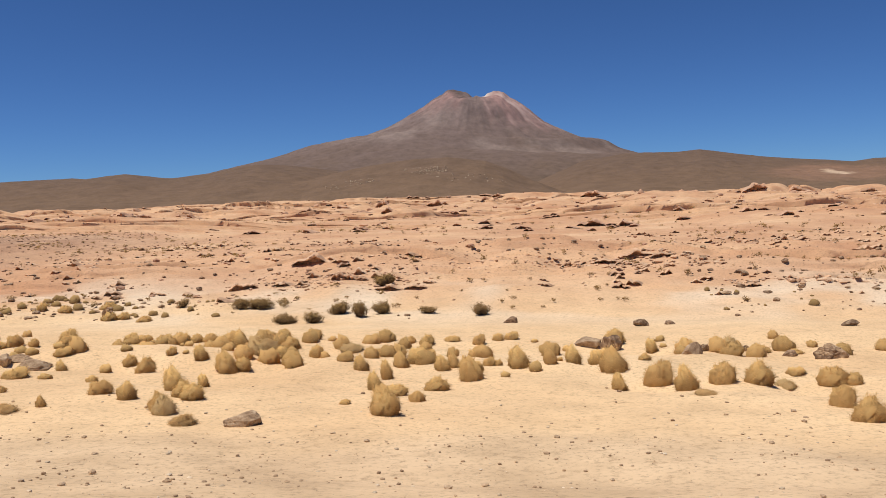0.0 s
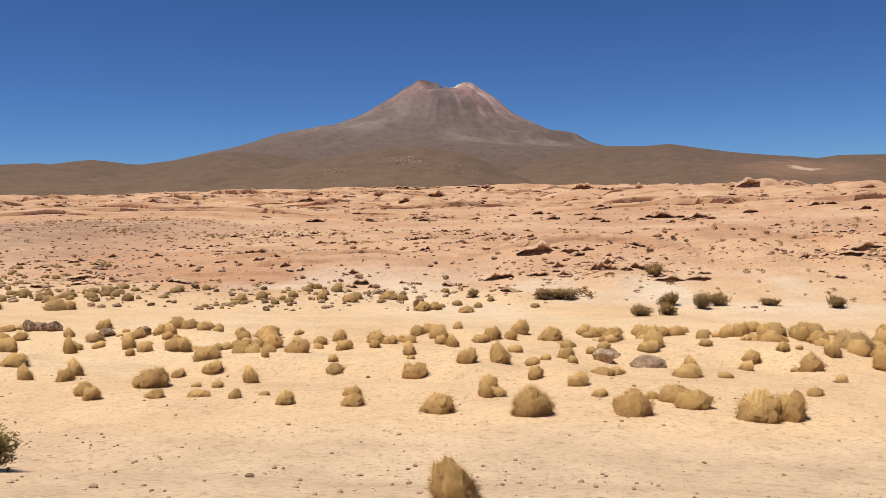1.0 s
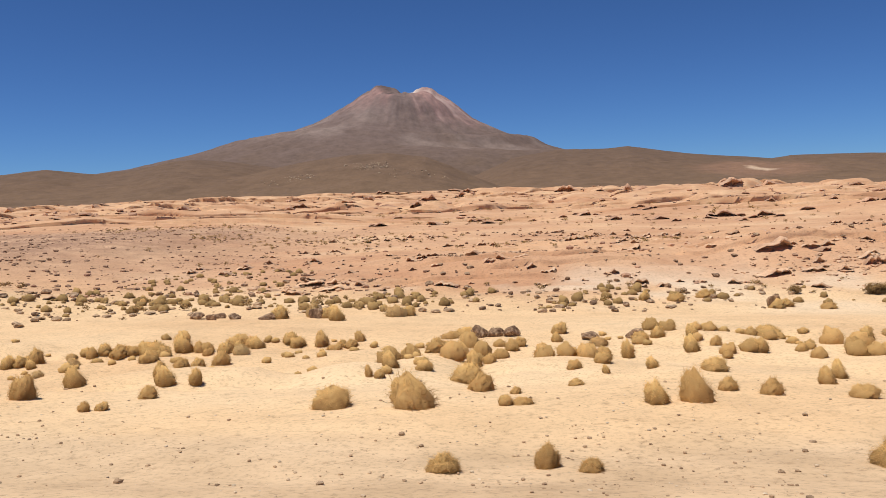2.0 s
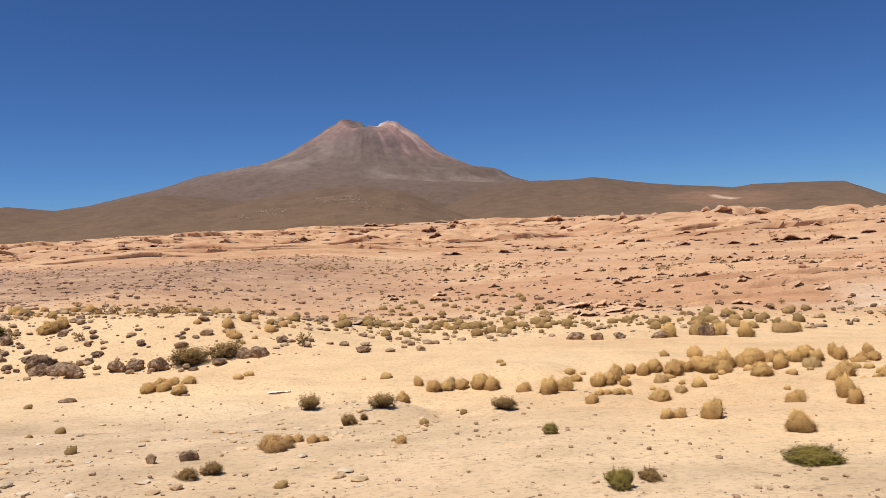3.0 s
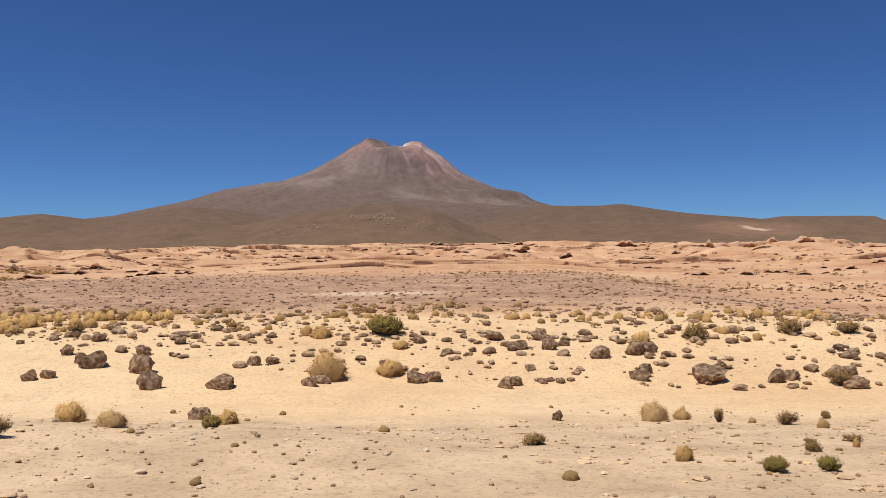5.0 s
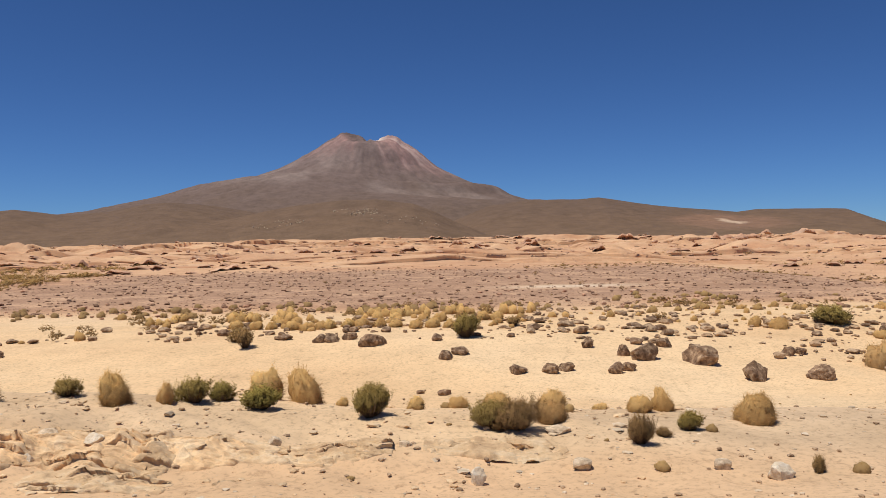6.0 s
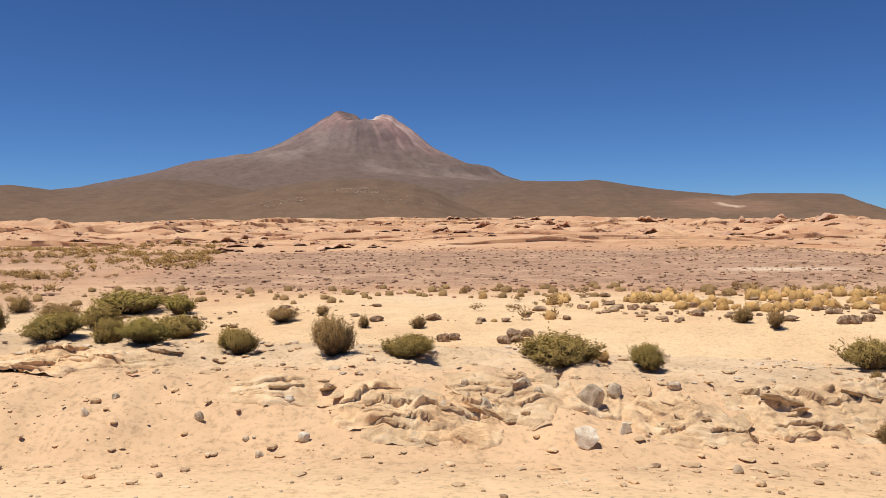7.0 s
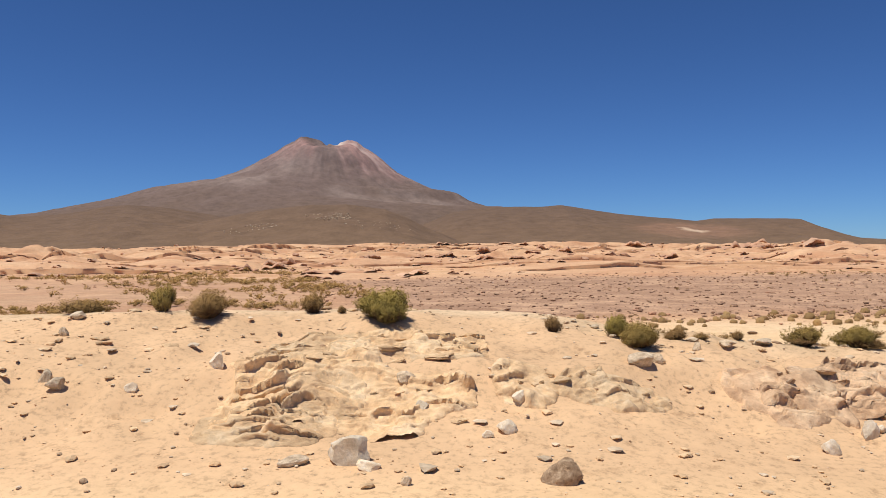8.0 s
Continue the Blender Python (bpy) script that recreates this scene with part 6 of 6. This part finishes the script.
for k in range(46):
    x, y = RND.uniform(-32, 26), RND.uniform(31, 62)
    if patchy(x, y, 9, 0.0, 3):
        w = 0.25 + 0.8 * RND.random() ** 2
        outcrop(x, y, w, w * RND.uniform(0.26, 0.44), w * RND.uniform(0.5, 0.8), RND.uniform(-35, 35), SWELL_CRUST)


def scrap(x, y):
    """A crumpled strip of white litter on the wash."""
    n, v, fcs = 14, [], []
    for i in range(n + 1):
        s = i / n
        for k in range(4):
            v.append(Vector((0.5 * (s - 0.5) + 0.02 * noise.noise(Vector((s * 9, k, 3))), 0.04 * (k - 1.5) + 0.06 * noise.noise(Vector((s * 4, 0, 8))), 0.02 + 0.035 * noise.noise(Vector((s * 8, k * 0.9, 1))))))
    for i in range(n):
        for k in range(3):
            fcs.append((i * 4 + k, (i + 1) * 4 + k, (i + 1) * 4 + k + 1, i * 4 + k + 1))
    m, t, b = material("white_litter", 0.6)
    b.inputs["Base Color"].default_value = (0.8, 0.8, 0.78, 1)
    me = mesh_of("litter", v, fcs, m)
    ob = new("litter", me)
    ob.modifiers.new("thickness", "SOLIDIFY").thickness = 0.004
    ob.matrix_basis = Matrix.Translation((x, y, float(ground_z(x, y)) + 0.01))
    return tagged(ob, "crumpled white strip of litter lying on the sand", "litter")


scrap(-43.80, 17.57)


# ---- what nobody could count ----
def stuff(name, label, category, shapes, mat, places, smooth=False):
    """Many small things joined into one mesh. places: rows of x, y, width, height, turn."""
    vs, fs, ts, ns, base = [], [], [], [], 0
    arr = [(np.array([tuple(p) for p in s[0]]), s[1], np.array(s[2]) if len(s) > 2 else None) for s in shapes]
    zs = ground_z(np.array([p[0] for p in places]), np.array([p[1] for p in places]))
    for (x, y, w, h, turn), z in zip(places, zs):
        sv, sf, st = arr[RND.randrange(len(arr))]
        c, s = math.cos(turn), math.sin(turn)
        q = np.empty_like(sv)
        q[:, 0] = x + (sv[:, 0] * c - sv[:, 1] * s) * w
        q[:, 1] = y + (sv[:, 0] * s + sv[:, 1] * c) * w
        q[:, 2] = z + sv[:, 2] * h
        vs.append(q)
        fs += [tuple(i + base for i in f) for f in sf]
        if st is not None:
            ts.append(st)
            n = sv - np.array([0, 0, 0.15])
            n = n / np.maximum(np.linalg.norm(n, axis=1, keepdims=True), 0.01) + np.array([0, 0, 0.45])
            n = n / np.maximum(np.linalg.norm(n, axis=1, keepdims=True), 0.01)
            ns.append(np.stack([n[:, 0] * c - n[:, 1] * s, n[:, 0] * s + n[:, 1] * c, n[:, 2]], -1))
        base += len(sv)
    me = bpy.data.meshes.new(name)
    me.from_pydata(np.concatenate(vs).tolist(), [], fs)
    if smooth:
        me.polygons.foreach_set("use_smooth", np.ones(len(me.polygons), bool))
    if ts:
        me.attributes.new("tip_shade", "FLOAT", "POINT").data.foreach_set("value", np.concatenate(ts).astype(np.float32))
        # plants are lit as whole clumps
        me.polygons.foreach_set("use_smooth", np.ones(len(me.polygons), bool))
        me.normals_split_custom_set_from_vertices(np.concatenate(ns).tolist())
    me.materials.append(mat)
    return tagged(new(name, me), label, category, kind="stuff")


def spread(n, fx, fy, size, ratio, keep=None):
    out = []
    while len(out) < n:
        y = fy()
        x = fx(y)
        if keep and not keep(x, y):
            continue
        w = size(y)
        out.append((x, y, w, w * RND.uniform(*ratio), RND.uniform(0, 6.28)))
    return out


PEBBLES = [rock_geometry(400 + k, 1, 4, 0.2, (1, 0.8, 0.6)) for k in range(8)]
CHIPS = [rock_geometry(440 + k, 1, 5, 0.2, (1, 0.8, 0.25)) for k in range(6)]
ROUND_ROCKS = [rock_geometry(460 + k, 3, 5, 0.16, (1.2, 0.9, 0.62)) for k in range(9)]
CHUNKS = [rock_geometry(420 + k, 2, 6, 0.2, (1, 0.85, 0.7)) for k in range(8)]


def along(y):
    return RND.uniform(-126, 14)


def fan(y):
    return -55 + RND.uniform(-1, 1) * (70 + 0.75 * y)


def stony_zone(x, y):
    return x < -42 + 8 * RND.gauss(0, 1) and x > -106 - 0.17 * y + 4 * RND.gauss(0, 1)


stuff("gravel", "small pale and grey pebbles strewn along the road edge", "gravel", PEBBLES, MAT_GREY,
      spread(7500, along, lambda: 4.3 + RND.random() ** 1.6 * 7, lambda y: 0.012 + 0.04 * RND.random() ** 4, (0.4, 0.8)))
stuff("gravel", "brown pebbles strewn along the road edge", "gravel", PEBBLES, MAT_BROWN,
      spread(5000, along, lambda: 4.3 + RND.random() ** 1.6 * 9, lambda y: 0.015 + 0.07 * RND.random() ** 4, (0.5, 0.9)))
stuff("gravel", "dark grit and small stones on the gravel strip beside the road", "gravel", PEBBLES, MAT_BROWN,
      spread(4600, lambda y: RND.uniform(-46, 14), lambda: 5.0 + 4.0 * RND.random(), lambda y: 0.008 + 0.042 * RND.random() ** 5, (0.5, 0.9), lambda x, y: patchy(x, y * 2.5, 2.4, 0.02, 85)))
stuff("gravel", "small dark stones and clods all over the gravelly verge", "gravel", PEBBLES, MAT_BROWN,
      spread(3400, lambda y: RND.uniform(-90, -36), lambda: RND.uniform(5.5, 16.5), lambda y: 0.015 + 0.07 * RND.random() ** 4, (0.5, 0.9), lambda x, y: patchy(x, y, 3, -0.15, 55)))
stuff("bank_rubble", "pale broken stones scattered over the bank", "rubble", PEBBLES, MAT_CRUST,
      spread(3400, lambda y: RND.uniform(-122, -80), lambda: RND.uniform(5.5, 10), lambda y: 0.015 + 0.10 * RND.random() ** 5, (0.35, 0.7), lambda x, y: patchy(x, y, 2.2, -0.1, 70)))
stuff("bank_rubble", "grey broken stones scattered over the bank top", "rubble", CHUNKS, MAT_GREY,
      spread(700, lambda y: RND.uniform(-126, -70), lambda: RND.uniform(7.6, 12), lambda y: 0.025 + 0.11 * RND.random() ** 4, (0.4, 0.8)))
stuff("crust_chips", "flat pale crust chips strewn over the verge", "chips", CHIPS, MAT_CRUST,
      spread(2800, lambda y: RND.uniform(-126, -40), lambda: RND.uniform(5.4, 14), lambda y: 0.03 + 0.16 * RND.random() ** 3, (0.6, 1.2), lambda x, y: patchy(x, y, 4, 0.0, 30)))
stuff("crust_chips", "flat grey stone chips strewn over the verge", "chips", CHIPS, MAT_GREY,
      spread(1100, lambda y: RND.uniform(-126, -40), lambda: RND.uniform(5.4, 14), lambda y: 0.03 + 0.15 * RND.random() ** 3, (0.6, 1.3), lambda x, y: patchy(x, y, 5, 0.05, 90)))


def heap(cx, cy, rx, ry, n, low, high, ratio=(0.3, 0.65)):
    out = []
    for _ in range(n):
        a, r = RND.uniform(0, 6.28), RND.random() ** 0.6
        w = low + (high - low) * RND.random() ** 2
        out.append((cx + math.cos(a) * r * rx, cy + math.sin(a) * r * ry, w, w * RND.uniform(*ratio), RND.uniform(0, 6.28)))
    return out


LEDGE_SPOTS = ((-12.9, 38.2), (-14.3, 31.2), (-12.1, 33.5), (-10.3, 32.6), (1.1, 36.7), (-6.9, 30.5), (-2.1, 33.0), (-0.7, 46.5), (1.7, 46.6), (6, 40), (-18, 44), (-5, 41))
stuff("rock_heap", "broken pinkish rocks on the swell beyond the wash", "rocks", CHUNKS, MAT_SWELL,
      heap(3.0, 40.5, 4.5, 3.0, 260, 0.08, 0.40) + heap(8.5, 34.0, 3.0, 1.2, 60, 0.12, 0.5) + heap(-11, 35.2, 5.0, 2.2, 220, 0.06, 0.34) + heap(-5, 38.5, 6.0, 3.5, 320, 0.05, 0.26) + heap(-35, 34, 5, 1.8, 80, 0.1, 0.45) + heap(-20, 42, 9, 4, 90, 0.1, 0.4) + [q for cx, cy in LEDGE_SPOTS for q in heap(cx, cy, 3.0, 2.0, 18, 0.05, 0.2)])
stuff("lava_rubble", "half-buried brown rocks crowding the sandy rise", "rubble", ROUND_ROCKS, MAT_LAVA,
      spread(300, lambda y: RND.uniform(-92, -45), lambda: 20.2 + 6.5 * RND.random(), lambda y: 0.08 + 0.34 * RND.random() ** 2.2, (0.7, 1.05), lambda x, y: y > wash_y(x) + 2.0 and patchy(x, y * 1.6, 2.6, 0.08, 61)))
stuff("lava_rubble", "half-buried tan rocks crowding the sandy rise", "rubble", ROUND_ROCKS, MAT_BROWN,
      spread(400, lambda y: RND.uniform(-92, -45), lambda: 20.2 + 7.0 * RND.random(), lambda y: 0.06 + 0.34 * RND.random() ** 2.4, (0.65, 1.0), lambda x, y: y > wash_y(x) + 2.0 and patchy(x, y * 1.6, 3.2, -0.05, 61)))
stuff("lava_rubble", "dark lava stones strewn between the boulders", "rubble", CHUNKS, MAT_LAVA,
      spread(520, lambda y: RND.uniform(-120, -40), lambda: RND.uniform(17, 34), lambda y: 0.07 + 0.42 * RND.random() ** 3.5, (0.4, 0.8), lambda x, y: abs(y - wash_y(x)) > 2.2 and patchy(x, y * 1.5, 6, 0.12)))
stuff("lava_rubble", "scattered dark stones on the sand beyond the wash", "rubble", CHUNKS, MAT_LAVA,
      spread(1000, lambda y: RND.uniform(-62, 25), lambda: RND.uniform(26.5, 48), lambda y: 0.08 + 0.3 * RND.random() ** 3, (0.5, 0.9), lambda x, y: patchy(x, y, 9, -0.05)))
stuff("lava_rubble", "brown stones crowded round the half-buried boulders", "rubble", CHUNKS, MAT_LAVA,
      spread(330, lambda y: RND.uniform(-80, -44), lambda: RND.uniform(19.5, 33), lambda y: 0.07 + 0.34 * RND.random() ** 2.8, (0.45, 0.8), lambda x, y: abs(y - wash_y(x)) > 2.4 and patchy(x, y * 1.8, 5, -0.02, 15)))
stuff("lava_rubble", "tan stones between the half-buried boulders", "rubble", CHUNKS, MAT_BROWN,
      spread(520, lambda y: RND.uniform(-80, -40), lambda: RND.uniform(19.5, 34), lambda y: 0.07 + 0.36 * RND.random() ** 2.8, (0.45, 0.8), lambda x, y: abs(y - wash_y(x)) > 2.2 and patchy(x, y * 1.8, 5, -0.05, 28)))
stuff("stone_field", "purplish-grey stones covering the flat pavement", "stones", PEBBLES, MAT_PAVE,
      spread(16000, fan, lambda: 35 + 62 * RND.random() ** 1.25, lambda y: 0.04 + 0.34 * RND.random() ** 9, (0.35, 0.7), stony_zone))
stuff("stone_field", "pinkish stones covering the flat pavement", "stones", PEBBLES, MAT_PINK,
      spread(5000, fan, lambda: 32 + 130 * RND.random() ** 1.3, lambda y: 0.05 + 0.4 * RND.random() ** 8, (0.5, 0.9), lambda x, y: patchy(x, y, 16, -0.2, 44)))
stuff("plateau_rubble", "small reddish rocks all over the plateau", "rocks", CHUNKS, MAT_PINK,
      spread(1700, fan, lambda: 110 * 4.6 ** RND.random(), lambda y: (0.30 + 1.7 * RND.random() ** 3.5) * (0.3 + y / 300), (0.4, 0.8), lambda x, y: patchy(x, y, 40, -0.05)))

stuff("rock_lips", "small ragged lips of pink sandstone all over the plateau", "rocks", [hood_geometry(340 + k, 8) for k in range(8)], MAT_PINK,
      [(x, y, w, h, RND.uniform(-0.6, 0.6)) for x, y, w, h, turn in spread(1100, fan, lambda: 94 * 5.4 ** RND.random(), lambda y: (0.7 + 2.4 * RND.random() ** 2) * (0.35 + y / 350), (0.18, 0.4), lambda x, y: patchy(x, y * 1.6, 26, -0.12, 60))], True)
stuff("rock_lips", "small ragged lips of crust on the swell beyond the wash", "rocks", [hood_geometry(360 + k, 8) for k in range(6)], MAT_SWELL,
      [(x, y, w, h, RND.uniform(-0.6, 0.6)) for x, y, w, h, turn in spread(1100, lambda y: RND.uniform(-44, 34), lambda: RND.uniform(30, 80), lambda y: 0.18 + 0.6 * RND.random() ** 2.5, (0.28, 0.5), lambda x, y: patchy(x, y * 1.4, 6, 0.08, 160))], True)

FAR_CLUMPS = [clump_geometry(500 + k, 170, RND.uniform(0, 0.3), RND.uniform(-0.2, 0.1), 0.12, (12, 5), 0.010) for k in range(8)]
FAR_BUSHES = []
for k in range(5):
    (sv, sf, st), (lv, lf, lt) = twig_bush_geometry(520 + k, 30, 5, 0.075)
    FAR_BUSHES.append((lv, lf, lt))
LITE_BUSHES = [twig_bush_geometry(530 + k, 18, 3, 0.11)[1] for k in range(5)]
stuff("grass_tufts", "scattered brownish grass tufts on the sand flat", "grass", FAR_CLUMPS, MAT_BROWNGRASS,
      spread(300, lambda y: RND.uniform(-75, 22), lambda: RND.uniform(27.5, 43), lambda y: 0.12 + 0.42 * RND.random() ** 2.2, (0.5, 0.9), lambda x, y: (y < 31.5 or x < -36) and patchy(x, y, 10, -0.1, 50) and abs(y - wash_y(x)) > 2.5))
stuff("grass_tufts", "golden and brownish tufts crowding the far side of the wash", "grass", FAR_CLUMPS, MAT_BROWNGRASS,
      spread(150, lambda y: RND.uniform(-50, -20), lambda: 26.6 + 5.0 * RND.random(), lambda y: 0.16 + 0.42 * RND.random() ** 1.6, (0.5, 0.95), lambda x, y: y > wash_y(x) + 2.0 and patchy(x, y * 1.6, 4, -0.05, 22)))
stuff("rubble", "flat tan stones between the tufts beyond the wash", "rubble", ROUND_ROCKS, MAT_BROWN,
      spread(170, lambda y: RND.uniform(-50, -14), lambda: 26.4 + 5.0 * RND.random(), lambda y: 0.08 + 0.34 * RND.random() ** 2.4, (0.5, 0.85), lambda x, y: y > wash_y(x) + 1.8 and patchy(x, y * 1.6, 4, -0.05, 122)))
stuff("grass_tufts", "low golden grass tufts between the tussocks", "grass", FAR_CLUMPS, MAT_STRAW,
      spread(120, lambda y: RND.uniform(-46, 12), lambda: RND.uniform(13.5, 20), lambda y: 0.12 + 0.25 * RND.random(), (0.5, 0.9), lambda x, y: patchy(x, y, 5, 0.05, 80)))
stuff("grass_tufts", "small dry grass tufts on the gravelly verge", "grass", FAR_CLUMPS, MAT_BROWNGRASS,
      spread(100, lambda y: RND.uniform(-84, -38), lambda: RND.uniform(7, 17), lambda y: 0.06 + 0.14 * RND.random() ** 1.5, (0.5, 0.9)))
stuff("grass_tufts", "golden tufts and low tussocks along the top of the sandy rise", "grass", FAR_CLUMPS, MAT_STRAW,
      spread(230, lambda y: RND.uniform(-96, -40), lambda: RND.uniform(24, 32), lambda y: 0.12 + 0.36 * RND.random() ** 2.2, (0.6, 1.05), lambda x, y: patchy(x, y * 1.5, 5, 0.0, 12)))
stuff("low_scrub", "small dark scrub on the pale sand beside the wash", "scrub", FAR_BUSHES, MAT_DRYBUSH,
      spread(75, lambda y: RND.uniform(-40, 12), lambda: RND.uniform(28.3, 33), lambda y: 0.2 + 0.35 * RND.random() ** 2, (0.6, 0.9), lambda x, y: patchy(x, y * 1.5, 5, 0.0, 18)))
stuff("low_scrub", "small dark scrub along the top of the sandy rise", "scrub", FAR_BUSHES, MAT_DRYBUSH,
      spread(110, lambda y: RND.uniform(-96, -36), lambda: RND.uniform(24, 36), lambda y: 0.3 + 0.5 * RND.random() ** 2, (0.6, 0.9), lambda x, y: patchy(x, y * 1.5, 6, 0.0, 71)))
stuff("grass_row", "dense row of upright golden grass behind the lava stones", "grass", [clump_geometry(540 + k, 240, 0.4, RND.uniform(-0.25, 0.1), 0.17, (12, 5), 0.012) for k in range(6)], MAT_STRAW,
      spread(70, lambda y: RND.uniform(-93, -75), lambda: RND.uniform(28.6, 30.4), lambda y: 0.20 + 0.26 * RND.random(), (0.85, 1.35), lambda x, y: patchy(x, y, 3, -0.15, 33)))
stuff("scrub_thicket", "yellowish olive scrub thicket on the flat", "scrub", FAR_BUSHES, MAT_OLIVE,
      spread(620, lambda y: -104 - 0.2 * y - 40 * RND.random() ** 1.4, lambda: RND.uniform(26, 52), lambda y: 0.35 + 0.8 * RND.random(), (0.5, 0.8), lambda x, y: patchy(x, y * 1.8, 13, -0.06, 40)))
stuff("scrub_thicket", "brownish scrub thicket farther over the flat", "scrub", LITE_BUSHES, MAT_OLIVE,
      spread(850, lambda y: -100 - 0.24 * y - 70 * RND.random() ** 1.3, lambda: RND.uniform(48, 112), lambda y: 0.5 + 1.1 * RND.random(), (0.45, 0.7), lambda x, y: patchy(x, y * 1.8, 18, -0.08, 40)))
stuff("grass_row", "low golden grass along the edge of the stone field", "grass", FAR_CLUMPS, MAT_BROWNGRASS,
      spread(160, lambda y: RND.uniform(-116, -76), lambda: RND.uniform(31, 38), lambda y: 0.2 + 0.35 * RND.random(), (0.6, 0.9)))
stuff("low_scrub", "dark low scrub dotted over the far flat", "scrub", LITE_BUSHES, MAT_DRYBUSH,
      spread(800, fan, lambda: 34 + 150 * RND.random() ** 1.7, lambda y: 0.22 + 0.5 * RND.random() ** 2, (0.6, 1.0), lambda x, y: patchy(x, y * 2, 22, 0.02, 20) and not (x < -45 and y < 120 and RND.random() < 0.75)))
stuff("low_scrub", "olive scrub patches on the far flat", "scrub", FAR_BUSHES, MAT_OLIVE,
      heap(13, 39, 7, 4, 50, 0.15, 0.4) + heap(-42, 74, 14, 8, 150, 0.3, 0.8) + heap(-60, 90, 16, 7, 110, 0.3, 0.8) + heap(-18, 60, 12, 5, 90, 0.3, 0.7))
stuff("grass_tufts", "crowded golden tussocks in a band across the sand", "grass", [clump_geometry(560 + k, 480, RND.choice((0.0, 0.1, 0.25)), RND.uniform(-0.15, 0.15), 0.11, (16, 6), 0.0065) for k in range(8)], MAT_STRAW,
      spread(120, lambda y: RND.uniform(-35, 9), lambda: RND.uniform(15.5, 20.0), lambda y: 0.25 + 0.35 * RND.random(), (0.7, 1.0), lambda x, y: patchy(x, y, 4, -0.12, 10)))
stuff("low_scrub", "olive scrub strips in the plateau hollows", "scrub", LITE_BUSHES, MAT_OLIVE,
      spread(600, fan, lambda: 60 + 240 * RND.random() ** 1.4, lambda y: 0.5 + 1.0 * RND.random() ** 2, (0.4, 0.7), lambda x, y: patchy(x, y * 2.5, 40, 0.22, 120) and (x > -44 or x < -112 - 0.2 * y or y > 125)))


def hill_rocks(hill, x, y, rx, ry, n, label):
    """Boulder patches on a hillside, lying where its surface is."""
    co = np.empty(len(hill.data.vertices) * 3, np.float32)
    hill.data.vertices.foreach_get("co", co)
    co = co.reshape(-1, 3)
    near = co[((co[:, 0] - x) / rx) ** 2 + ((co[:, 1] - y) / ry) ** 2 < 1]
    picks = []
    for _ in range(n):
        p = near[RND.randrange(len(near))]
        w = RND.uniform(0.8, 2.6)
        picks.append((float(p[0]) + RND.uniform(-2, 2), float(p[1]) + RND.uniform(-2, 2), w, w * RND.uniform(0.5, 0.9), RND.uniform(0, 6.28), float(p[2])))
    return picks, label


for at, spread_x, spread_y, count in (((-212, 1224), 30, 22, 90), ((-222, 1255), 40, 14, 60), ((-330, 1200), 45, 30, 60), ((-150, 1180), 60, 40, 50)):
    picks, label = hill_rocks(FOOTHILL, at[0], at[1], spread_x, spread_y, count, "pale and dark boulders scattered on the foothill")
    ob = stuff("hill_boulders", label, "boulders", CHUNKS, MAT_GREY, [p[:5] for p in picks])
    me = ob.data
    co = np.empty(len(me.vertices) * 3, np.float32)
    me.vertices.foreach_get("co", co)
    co = co.reshape(-1, 3)
    base = ground_z(np.array([p[0] for p in picks]), np.array([p[1] for p in picks]))
    size = len(CHUNKS[0][0])
    for i, p in enumerate(picks):
        co[i * size:(i + 1) * size, 2] += p[5] - base[i]
    me.vertices.foreach_set("co", co.ravel())
    me.update()
